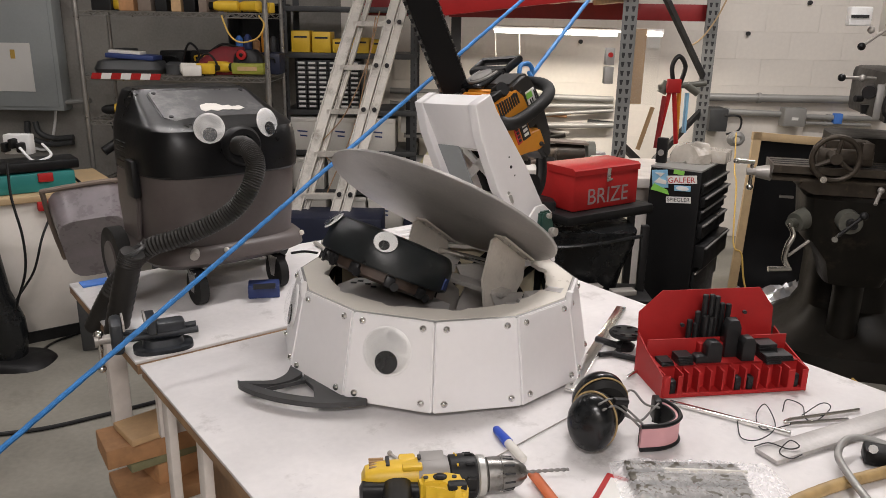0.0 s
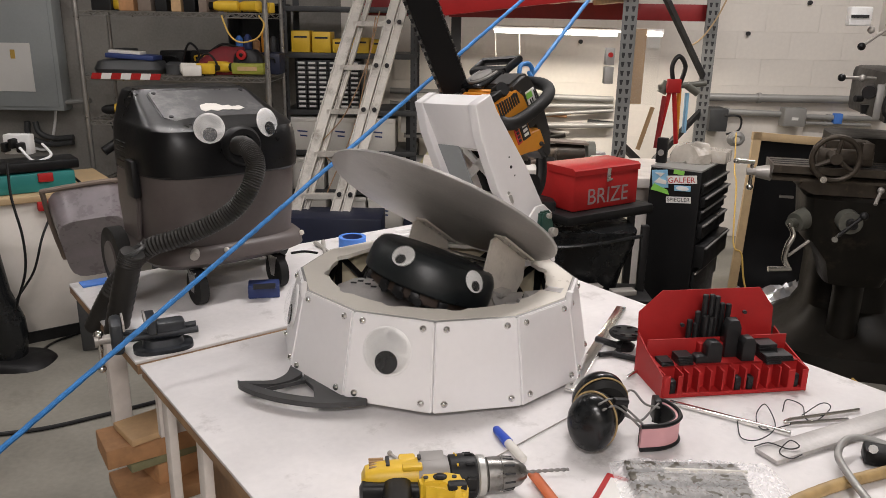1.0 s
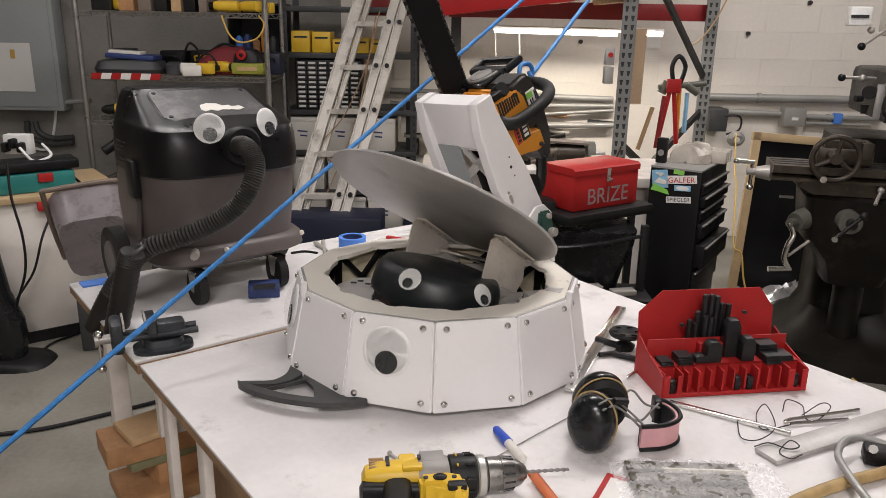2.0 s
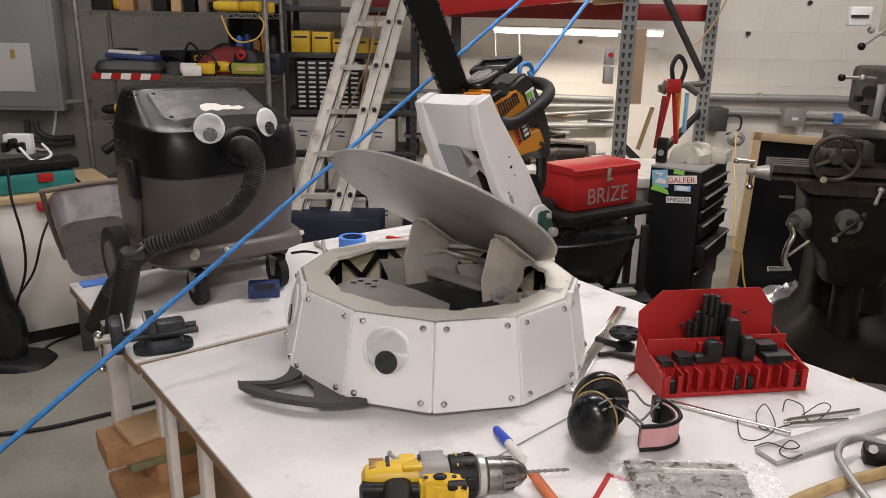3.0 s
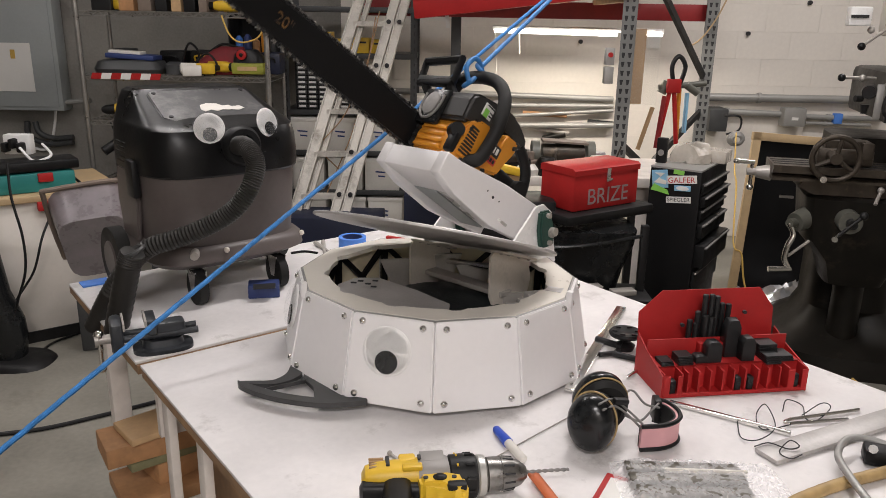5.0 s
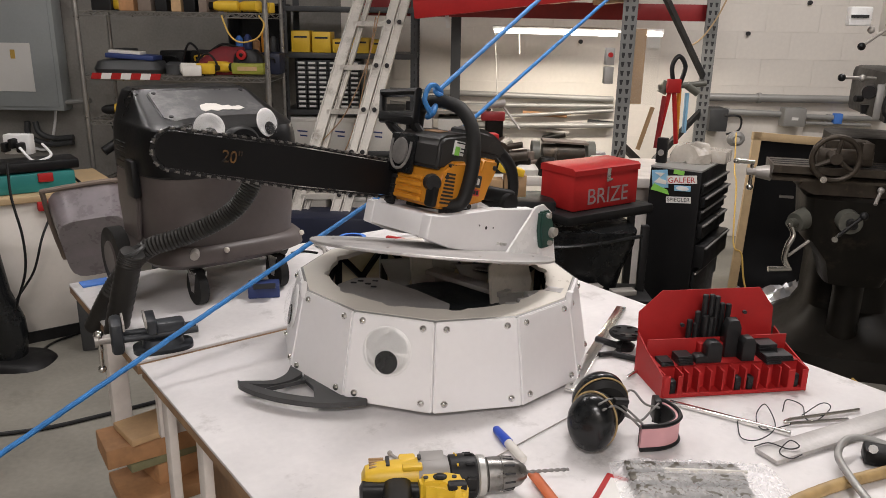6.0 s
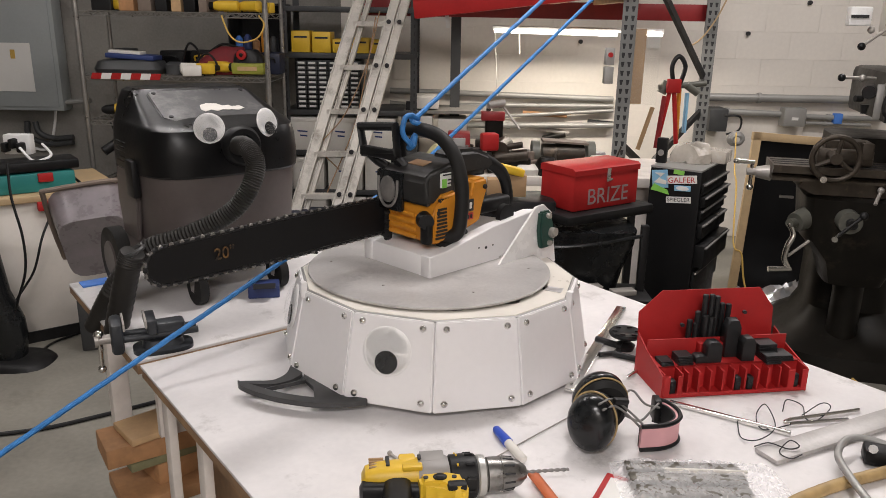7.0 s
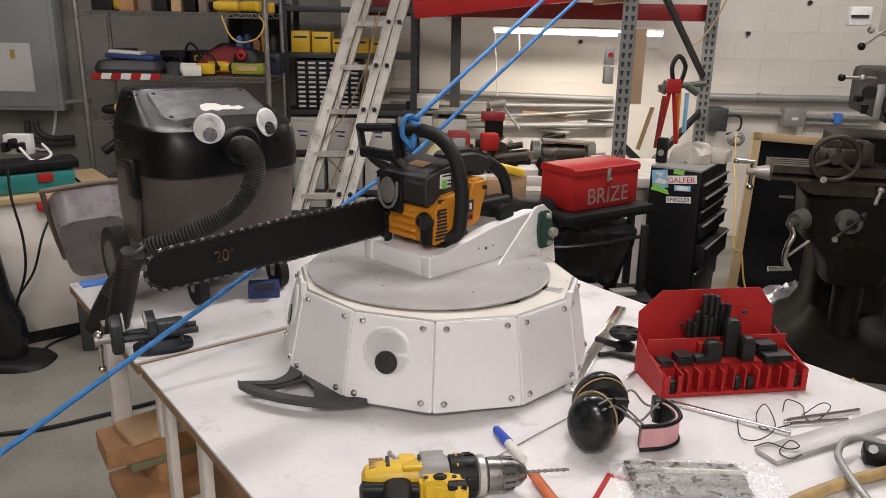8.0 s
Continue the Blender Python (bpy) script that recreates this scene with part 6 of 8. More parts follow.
    for z in (0.624, 1.014, 1.289):
        x = -2.13
        while x < -1.2:
            w = rnd.uniform(0.09, 0.2)
            h = rnd.uniform(0.06, 0.15)
            c = thing("stored_tool_case", pose(x + w / 2, 5.09, z, 0, 0, rnd.uniform(-8, 8)), "dark plastic tool case at the back of the deck", "tool case", "shelf back row")
            bm = bm_new()
            box(bm, 0, 0, h / 2, w * 0.92, 0.15, h, bevel=0.012)
            part("case", bm, rnd.choice((M_BLACK, M_GREYSTEEL, M_DARKSTEEL, M_NAVY)), c)
            bm = bm_new()
            tube(bm, [(-w * 0.25, -0.076, h * 0.55), (-w * 0.2, -0.095, h * 0.75), (w * 0.2, -0.095, h * 0.75), (w * 0.25, -0.076, h * 0.55)], 0.006, 6, 4)
            part("handle", bm, rnd.choice((M_BLACK, M_YELLOW, M_RED)), c)
            x += w + rnd.uniform(0.0, 0.05)
    for k in range(7):
        bm = bm_new()
        x = -2.1 + 0.14 * k
        tube(bm, [(x, 4.80, 1.005), (x + 0.03, 4.79, 0.93 - 0.03 * (k % 3)), (x + 0.07, 4.79, 0.90 - 0.02 * (k % 2)), (x + 0.11, 4.80, 1.005)], 0.005, 6, 6)
        solo("dangling_lead", bm, M_BLACK, Matrix(), "black power lead dangling under the deck", "cord", "dangling leads")
    # upper deck
    z3 = 1.664
    for x, w, h, mt in ((-2.08, 0.12, 0.10, M_DARKSTEEL), (-1.93, 0.09, 0.13, M_LUMBER), (-1.82, 0.08, 0.12, M_ENDPANEL), (-1.72, 0.07, 0.14, M_DARKSTEEL), (-1.63, 0.06, 0.12, M_LUMBER2), (-1.55, 0.07, 0.15, M_BLACK), (-1.47, 0.05, 0.12, M_ENDPANEL)):
        slab("supply_box", x, z3 + h / 2, w, h, 4.80, 0.25, mt, "small box on the top wire deck", "box", "top deck boxes")
    for x, r in ((-2.0, 0), (-1.36, 12), (-1.21, -20)):
        cordless(pose(x, 4.86, z3, 0, 0, r + 170), M_YELLOW, "yellow cordless tool on the top deck", 0.95)
    bm = bm_new()
    tube(bm, [(-1.337, 4.720, 1.646), (-1.294, 4.700, 1.544), (-1.230, 4.700, 1.496), (-1.128, 4.700, 1.521), (-1.083, 4.700, 1.596), (-1.116, 4.720, 1.650)], 0.005, 8, 8)
    solo("yellow_hose_loop", bm, M_CABLEYEL, Matrix(), "yellow cable loop hanging from the top deck", "cable")


# ---------- steel shelving behind the ladder ----------
def build_steel_shelf():
    Y = 5.3
    t = thing("steel_shelving", pose(0, 0, 0), "dark grey slotted steel shelving with bins and boxes", "shelf")
    for cx in (-1.09, -0.22):
        for y in (Y, Y + 0.45):
            bm = bm_new()
            box(bm, cx, y, 1.0, 0.045, 0.004, 2.0)
            box(bm, cx - 0.02, y + 0.02, 1.0, 0.004, 0.04, 2.0)
            p = part("post", bm, M_GREYSTEEL, t, "slotted steel post")
            if y == Y:
                for i in range(30):
                    bm = bm_new()
                    box(bm, cx + 0.004, y - 0.003, 0.5 + i * 0.05, 0.010, 0.002, 0.022)
                    part("slot", bm, M_INK_HOLE, p)
    for z in (0.18, 0.46, 0.74, 1.02, 1.40, 1.70):
        bm = bm_new()
        box(bm, -0.655, Y + 0.225, z, 0.90, 0.46, 0.035, bevel=0.003)
        part("deck", bm, M_GREYSTEEL, t, "grey steel deck")
    for i, (cx, w, h) in enumerate(((-0.985, 0.125, 0.14), (-0.845, 0.125, 0.135), (-0.715, 0.11, 0.09), (-0.585, 0.12, 0.10), (-0.45, 0.12, 0.09))):
        b = thing("yellow_bin", pose(cx, Y + 0.02, 1.418), "yellow plastic parts bin on the steel shelf", "bin", "yellow parts bins")
        bm = bm_new()
        box(bm, 0, 0.10, h / 2, w, 0.2, h, bevel=0.004)
        part("bin", bm, M_YELLOW, b)
        bm = bm_new()
        box(bm, 0, -0.0015, h * 0.72, w * 0.7, 0.003, 0.012)
        part("label_bar", bm, M_INK_HOLE, b)
    # Added cupboard and cans, standing in for the dark, cluttered shelf end.
    cb = thing("shelf_end_standin", pose(-1.32, 5.62, 1.395), "added dark cupboard standing in for a cluttered shelf end", "cupboard")
    for x, y, z, w, d, h in ((0, 0.17, 0.16, 0.36, 0.012, 0.34), (-0.18, 0.0, 0.16, 0.012, 0.34, 0.34), (0.18, 0.0, 0.16, 0.012, 0.34, 0.34), (0, 0, -0.006, 0.37, 0.34, 0.012), (0, 0, 0.33, 0.37, 0.34, 0.012)):
        bm = bm_new()
        box(bm, x, y, z, w, d, h, bevel=0.001, seg=1)
        part("panel", bm, M_DARKSTEEL, cb)
    for k, (x, hh, mt) in enumerate(((-0.13, 0.12, M_BLUE), (-0.07, 0.13, M_BLUEDARK), (-0.01, 0.10, M_LUMBER), (0.05, 0.15, M_ORANGE), (0.11, 0.12, M_GREYSTEEL))):
        bm = bm_new()
        lathe(bm, [(0.026, 0.0), (0.026, hh * 0.82), (0.018, hh * 0.90), (0.010, hh)], 18)
        solo("clutter_can", bm, mt, pose(-1.32 + x, 5.52, 1.396), "coloured can standing in for boxes at the shelf end", "can", "spray cans")
    # drawer cabinet
    c = thing("drawer_cabinet", pose(-0.80, Y - 0.01, 1.04), "dark small-parts cabinet with many labelled drawers", "cabinet")
    bm = bm_new()
    box(bm, 0, 0.12, 0.165, 0.44, 0.22, 0.33, bevel=0.004)
    body = part("body", bm, M_BLACK, c)
    for r in range(10):
        for k in range(6):
            bm = bm_new()
            box(bm, -0.18 + 0.072 * k, 0.004, 0.02 + 0.032 * r, 0.064, 0.012, 0.026, bevel=0.002, seg=1)
            d = part("drawer", bm, M_GREYSTEEL, c)
            bm = bm_new()
            box(bm, -0.18 + 0.072 * k, -0.004, 0.024 + 0.032 * r, 0.046, 0.003, 0.013)
            part("drawer_label", bm, M_PAPER, d, "white drawer label")
    # white boxes
    rows = ((0.757, 0.25, (-0.98, -0.72, -0.46), 0.20), (0.478, 0.25, (-0.97, -0.70, -0.44), 0.22), (0.198, 0.25, (-0.96, -0.68, -0.42), 0.22))
    for z0, hh, xs, w in rows:
        for k, x in enumerate(xs):
            b = thing("white_storage_box", pose(x, Y + 0.01, z0), "white cardboard storage box with a handwritten note", "box", "white storage boxes")
            bm = bm_new()
            box(bm, 0, 0.18, 0.10, w + 0.02, 0.36, 0.20, bevel=0.003)
            part("carton", bm, M_BOXWHITE, b)
            bm = bm_new()
            box(bm, 0, 0.18, 0.212, w + 0.03, 0.37, 0.03, bevel=0.003)
            part("lid", bm, M_BOXWHITE, b)
            for j in range(2):
                bm = bm_new()
                box(bm, -0.02 + 0.01 * j, -0.002, 0.13 - 0.03 * j, 0.07 - 0.02 * j, 0.003, 0.010, pose(0, 0, 0, 0, 4, 0))
                part("note_bar", bm, M_BLUEDARK, b)
    # loose boxes on the white shelf right of the ladder
    t = thing("low_rack", pose(0, 0, 0), "low wooden rack with white boxes by the wall", "rack")
    for z in (0.50, 0.86, 1.03):
        bm = bm_new()
        box(bm, 0.02, 5.55, z, 0.62, 0.4, 0.02)
        part("board", bm, M_GREYWALL, t)
    for x in (-0.26, 0.30):
        bm = bm_new()
        box(bm, x, 5.37, 0.55, 0.03, 0.03, 1.1)
        part("upright", bm, M_DARKSTEEL, t)
    for x, z, w, h in ((-0.20, 0.94, 0.22, 0.12), (0.05, 0.93, 0.2, 0.1), (-0.12, 0.60, 0.26, 0.15), (0.16, 0.60, 0.2, 0.14), (-0.15, 1.09, 0.2, 0.08)):
        slab("white_carton", x, z, w, h, 5.37, 0.3, M_BOXWHITE, "plain white carton on the low rack", "box", "white cartons")
    bm = bm_new()
    loft(bm, [(0, 0, 0, 0.10, 0.09, 3), (0.16, 0, 0, 0.11, 0.10, 3), (0.26, 0.02, 0, 0.06, 0.06, 2.5), (0.28, 0.02, 0, 0.04, 0.04, 2)], 24)
    solo("cream_jug", bm, mat("cream_plastic", (0.60, 0.55, 0.30), 0.5, var=0.1), pose(-0.05, 4.75, 0.62), "cream plastic jug on a stool", "jug")
    bm = bm_new()
    box(bm, 0, 0, 0.30, 0.4, 0.3, 0.6, bevel=0.01)
    solo("dark_crate", bm, M_NAVY, pose(-0.05, 4.78, 0.0), "dark blue storage crate on the floor", "crate")
    bm = bm_new()
    box(bm, 0, 0, 0.25, 0.7, 0.3, 0.5, bevel=0.01)
    solo("blue_tub", bm, M_NAVY, pose(-0.72, 4.55, 0.0), "dark blue plastic tub on the floor", "tub")


# ---------- ladder ----------
def build_ladder():
    t = thing("extension_ladder", pose(0, 0, 0), "worn aluminium extension ladder leaning against the shelving", "ladder")
    LB, LT = Vector((-0.942, 4.55, 0.392)), Vector((-0.566, 5.20, 1.760))
    RB, RT = Vector((-0.668, 4.55, 0.397)), Vector((-0.304, 5.20, 1.764))
    across = (RB - LB).normalized()
    for a, b, offs, w in ((LB, LT, (-0.006, 0.052), 0.075), (RB, RT, (-0.032, 0.034), 0.060)):
        d = (b - a).normalized()
        b2, a2 = b + d * 0.9, a - d * (a.z / d.z - 0.01)
        m = Matrix((across, d.cross(across).normalized(), d)).transposed().to_4x4()
        m.translation = (a2 + b2) / 2
        ln = (b2 - a2).length
        for k, off in enumerate(offs):
            ww = w if not (k and a is LB) else 0.034
            back = 0.030 if k and a is LB else 0.0
            bm = bm_new()
            box(bm, off, back, 0, ww, 0.012, ln, m)
            for e in (-1, 1):
                box(bm, off + e * (ww / 2 - 0.005), back + 0.002, 0, 0.010, 0.034, ln, m, bevel=0.002, seg=1)
            part("rail", bm, M_LADDER, t, "scuffed aluminium channel rail")
    for s in (-0.22, -0.04, 0.1426, 0.3232, 0.5068, 0.7013, 0.8969):
        p, q = LB.lerp(LT, s), RB.lerp(RT, s)
        if p.z < 0.05:
            continue
        m = Matrix.Translation((p + q) / 2) @ (q - p).to_track_quat("X", "Z").to_matrix().to_4x4()
        bm = bm_new()
        box(bm, 0.0, 0.006, 0.004, (q - p).length, 0.050, 0.006, m, bevel=0.001, seg=1)
        box(bm, 0.0, -0.016, -0.010, (q - p).length, 0.005, 0.030, m, bevel=0.001, seg=1)
        cyl(bm, p + Vector((0, 0.012, -0.008)), q + Vector((0, 0.012, -0.008)), 0.014, seg=10)
        part("rung", bm, M_LADDER, t, "ribbed aluminium rung")
        for o in (-0.034, 0.034):
            bm = bm_new()
            e = q + Vector((o, -0.024, 0.004))
            cyl(bm, e, e + Vector((0, 0.02, 0)), 0.0145, seg=12)
            part("rung_end", bm, M_INK_HOLE, t, "rung end painted dark to read as hollow")
    for pts, r, mt in (([(-0.423, 5.000, 1.690), (-0.499, 4.950, 1.382), (-0.628, 4.850, 1.073), (-0.774, 4.800, 0.900), (-0.804, 4.800, 0.856), (-0.671, 4.800, 0.721)], 0.004, M_PLY), ([(-0.450, 5.020, 1.656), (-0.507, 4.950, 1.312), (-0.587, 4.880, 0.963), (-0.758, 4.750, 0.547)], 0.004, M_PLY)):
        bm = bm_new()
        tube(bm, pts, r, 6, 8)
        part("pull_rope", bm, mt, t, "brown pull rope")



# ---------- pallet rack ----------
def build_pallet_rack():
    t = thing("pallet_rack", pose(0, 0, 0), "grey pallet rack upright with red beam and wire deck", "pallet rack")
    A, B = Vector((1.033, 4.52, 0)), Vector((1.80, 5.42, 0))
    for P_ in (A, B):
        m = Matrix.Translation(P_) @ pose(0, 0, 0, 0, 0, -14)
        bm = bm_new()
        box(bm, 0, 0, 1.3, 0.078, 0.004, 2.6, m)
        box(bm, 0.039, 0.035, 1.3, 0.004, 0.07, 2.6, m)
        box(bm, -0.039, 0.035, 1.3, 0.004, 0.07, 2.6, m)
        p = part("upright_post", bm, M_POST, t, "grey perforated steel upright")
        for i in range(44):
            for sx in (-0.018, 0.018):
                bm = bm_new()
                z = 0.3 + i * 0.0508
                prism(bm, [(-0.0105, 0.014), (0.0105, 0.014), (0.005, -0.015), (-0.005, -0.015)], 0.002, m @ pose(sx, -0.0022, z) @ pose(0, 0, 0, 90, 0, 0))
                part("keyhole", bm, M_INK_HOLE, p)
    bm = bm_new()
    for za, zb in ((0.95, 0.35), (0.60, 1.05), (2.1, 1.30), (1.9, 2.5)):
        pa, pb = Vector((A.x + 0.02, A.y + 0.05, za)), Vector((B.x - 0.02, B.y, zb))
        d = pb - pa
        box(bm, 0, 0, 0, d.length, 0.025, 0.04, Matrix.Translation((pa + pb) / 2) @ d.to_track_quat("X", "Z").to_matrix().to_4x4())
    part("diagonal_brace", bm, M_DARKSTEEL, t, "dark diagonal brace")
    # far post of the next frame and the beams
    bm = bm_new()
    box(bm, 0.065, 5.62, 1.3, 0.07, 0.07, 2.6)
    part("upright_post", bm, M_GREYSTEEL, t, "dark far upright")
    bm = bm_new()
    fb0, fb1 = Vector((1.033, 4.49, 1.865)), Vector((-0.20, 4.90, 1.712))
    d = fb1 - fb0
    m = Matrix.Translation((fb0 + fb1) / 2) @ d.to_track_quat("X", "Z").to_matrix().to_4x4()
    box(bm, 0, 0, -0.015, d.length, 0.05, 0.10, m, bevel=0.004)
    box(bm, 0, 0.012, 0.045, d.length, 0.026, 0.03, m, bevel=0.003)
    part("beam", bm, M_RED, t, "red front beam")
    bm = bm_new()
    box(bm, 0.6, 5.5, 1.72, 2.4, 0.05, 0.11, bevel=0.004)
    part("beam", bm, M_REDDARK, t, "dark red rear beam")
    bm = bm_new()
    for i in range(26):
        s = i / 25
        p = fb0.lerp(fb1, s)
        cyl(bm, (p.x, p.y, 1.80), (p.x + 0.35, 5.5 + 0.0 * s, 1.80), 0.003, seg=5)
    for i in range(14):
        s = (i + 0.5) / 14
        cyl(bm, (1.05 + 0.35 * s, 4.52 + 0.98 * s, 1.805), (-0.2 + 0.35 * s, 4.98 + 0.52 * s, 1.805), 0.003, seg=5)
    part("wire_deck", bm, M_CONDUIT, t, "galvanised wire deck")
    for s in (0.15, 0.4, 0.65, 0.9):
        p = fb0.lerp(fb1, s)
        bm = bm_new()
        box(bm, p.x + 0.17, (p.y + 5.5) / 2, 1.775, 0.05, 5.5 - p.y, 0.03)
        part("deck_channel", bm, M_LUMBER2, t, "pale cross channel")
    # wire basket lip on the beam
    bm = bm_new()
    for i in range(24):
        p = fb0.lerp(fb1, 0.20 + i * 0.024)
        cyl(bm, (p.x, p.y - 0.028, 1.79), (p.x, p.y - 0.028, 1.90), 0.003, seg=5)
    for z in (1.80, 1.84, 1.88):
        p, q = fb0.lerp(fb1, 0.2), fb0.lerp(fb1, 0.2 + 23 * 0.024)
        cyl(bm, (p.x, p.y - 0.028, z), (q.x, q.y - 0.028, z), 0.003, seg=5)
    part("wire_lip", bm, M_BOXWHITE, t, "white wire deck lip")
    bm = bm_new()
    box(bm, 0, 0, 0, 0.024, 0.002, 0.09, Matrix.Translation((0.002, 4.900, 1.643)) @ pose(0, 0, 0, 0, -6, 0))
    part("tag", bm, M_PAPER, t, "white paper tag")
    # Boards above the wire deck, out of view, set to shade the wall top.
    bm = bm_new()
    for i in range(6):
        box(bm, 0.70, 4.78 + 0.14 * i, 1.905, 1.4, 0.13, 0.02, bevel=0.002, seg=1)
    part("shading_deck_board", bm, M_LUMBER2, t, "pale wooden deck boards set out of view to shade the wall")
    # tube light under the rack
    l = thing("tube_light", pose(0, 0, 0), "lit fluorescent tube light under the rack", "light fixture")
    bm = bm_new()
    cyl(bm, (0.323, 5.400, 1.579), (1.158, 5.400, 1.568), 0.012, seg=12)
    cyl(bm, (1.234, 5.400, 1.576), (1.465, 5.400, 1.573), 0.012, seg=12)
    part("tube", bm, M_TUBE, l, "glowing white tube")
    bm = bm_new()
    a, b = Vector((0.312, 5.420, 1.601)), Vector((1.476, 5.420, 1.595))
    cyl(bm, a, b, 0.016, seg=6)
    part("batten", bm, M_WHITE, l, "white batten")
    for p, q in (((0.326, 5.400, 1.583), (0.358, 5.400, 1.144)), ((0.492, 5.400, 1.578), (0.502, 5.400, 1.433))):
        bm = bm_new()
        cyl(bm, p, q, 0.003, seg=6)
        part("pull_cord", bm, M_BOXWHITE, l)
    # switch box and clear sheet on the upright
    c = thing("switch_box", pose(0, 0, 0), "grey switch box with a red button on the upright", "switch")
    cx, cz, w, h = 0.925, 1.410, 0.051, 0.207
    for i in range(2):
        bm = bm_new()
        box(bm, cx, 4.47, cz + (0.5 - i) * h * 0.5, w, 0.05, h * 0.46, bevel=0.004)
        part("box", bm, M_CONDUIT, c)
    bm = bm_new()
    cyl(bm, (cx, 4.445, cz + h * 0.3), (cx, 4.43, cz + h * 0.3), 0.014, seg=14)
    part("red_button", bm, M_RED, c)
    bm = bm_new()
    cx, cz, w, h = 1.149, 1.397, 0.209, 0.439
    box(bm, cx, 4.62, cz, w, 0.006, h, pose(0, 0, 0))
    s = solo("clear_guard_sheet", bm, M_PERSPEX, Matrix(), "clear plastic guard sheet fixed to the upright", "sheet")
    bm = bm_new()
    cx, cz, w, h = 1.118, 1.396, 0.128, 0.438
    box(bm, cx, 4.70, cz, w, 0.02, h)
    solo("brown_board", bm, M_CARD, Matrix(), "brown board behind the clear sheet", "board")
    slab("paper_notice", 1.564, 1.507, 0.094, 0.083, 5.985, 0.004, M_PAPER, "white printed paper notice on the wall", "notice", bevel=0)


# ---------- tool box, cart, shelves on the right ----------
def build_tool_area():
    m = pose(0.620, 3.20, 0.905, 0, 0, 34)
    t = thing("red_toolbox", m, "red metal toolbox with silver block letters, on a black stand", "toolbox")
    bm = bm_new()
    box(bm, 0.0, 0, 0.075, 0.37, 0.20, 0.15, bevel=0.004)
    part("body", bm, M_RED, t)
    bm = bm_new()
    prism(bm, [(-0.104, 0.0), (0.104, 0.0), (0.104, 0.022), (0.092, 0.030), (-0.092, 0.030), (-0.104, 0.022)], 0.378, pose(-0.189, 0, 0.146) @ pose(0, 0, 0, 90, 0, 90))
    part("lid", bm, M_RED, t, "red hinged lid")
    bm = bm_new()
    box(bm, 0.0, -0.106, 0.138, 0.022, 0.008, 0.055, bevel=0.002)
    box(bm, 0.0, -0.112, 0.120, 0.034, 0.008, 0.010, bevel=0.002)
    part("latch", bm, M_CHROME, t, "steel latch")
    text_part("letters", "BRIZE", 0.094, M_SILVER, t, pose(0.01, -0.1005, 0.050, 90, 0, 0), "silver painted block letters")
    t = thing("black_stand", pose(0, 0, 0), "black plastic tool stand with a tray and bucket", "stand")
    bm = bm_new()
    box(bm, 0, 0, 0.880, 0.50, 0.30, 0.045, pose(0.620, 3.20, 0, 0, 0, 34), bevel=0.015)
    part("tray_top", bm, M_BLACK, t)
    bm = bm_new()
    loft(bm, [(0.42, 0.56, 3.12, 0.14, 0.12, 5), (0.66, 0.58, 3.12, 0.17, 0.14, 5), (0.77, 0.60, 3.12, 0.19, 0.15, 5), (0.83, 0.60, 3.12, 0.20, 0.15, 5)], 32)
    part("bucket", bm, M_BLACKGLOSS, t, "glossy black bin")
    bm = bm_new()
    tube(bm, [(0.36, 2.95, 0.80), (0.45, 2.92, 0.785), (0.62, 2.92, 0.80), (0.80, 2.96, 0.825)], 0.008, 8, 8)
    part("rim", bm, M_BLACKGLOSS, t)
    for x in (0.38, 0.82):
        for y in (3.0, 3.24):
            bm = bm_new()
            box(bm, x, y, 0.43, 0.03, 0.03, 0.86, bevel=0.003)
            part("leg", bm, M_BLACK, t)
    bm = bm_new()
    box(bm, 0.70, 2.98, 0.565, 0.30, 0.22, 0.03, pose(0, 0, 0), bevel=0.006)
    part("lower_tray", bm, M_BLACK, t)
    bm = bm_new()
    box(bm, 0, 0, 0, 0.09, 0.05, 0.045, Matrix.Translation((0.60, 2.92, 0.603)) @ pose(0, 0, 0, 0, 0, 18), bevel=0.002)
    solo("grey_metal_block", bm, M_STEEL, Matrix(), "grey machined metal block on a black tray", "metal block")
    bm = bm_new()
    box(bm, 0, 0, 0, 0.10, 0.05, 0.02, Matrix.Translation((0.74, 2.95, 0.59)) @ pose(0, 0, 0, 0, 0, 12), bevel=0.002)
    solo("grey_metal_block", bm, M_STEEL, Matrix(), "flat grey metal block on a black tray", "metal block")
    # white bench frame behind
    t = thing("white_bench_frame", pose(0, 0, 0), "white painted wooden bench legs behind the tool stand", "bench")
    for cx, cz, w, h in ((1.029, 0.548, 0.075, 0.321),):
        bm = bm_new()
        box(bm, cx, 3.9, 0.45, w, 0.09, 0.90, bevel=0.004)
        part("leg", bm, M_PAINTWOOD, t)
    bm = bm_new()
    box(bm, 0.55, 4.1, 0.87, 1.34, 0.6, 0.05, bevel=0.004)
    part("bench_top", bm, M_PAINTWOOD, t)
    bm = bm_new()
    box(bm, 0.85, 4.0, 0.16, 0.7, 0.09, 0.09, bevel=0.004)
    part("rail", bm, M_PAINTWOOD, t)
    # machinery heap on that bench: grinders, motors, vise
    zt = 0.895
    t = thing("bench_grinder", pose(0.62, 4.0, zt), "dark bench grinder on the white bench", "grinder")
    bm = bm_new()
    cyl(bm, (-0.11, 0, 0.085), (0.11, 0, 0.085), 0.052, seg=24)
    cyl(bm, (-0.04, 0, 0.085), (0.04, 0, 0.085), 0.056, seg=24)
    part("motor", bm, M_IRONWORN, t)
    for x in (-0.17, 0.17):
        bm = bm_new()
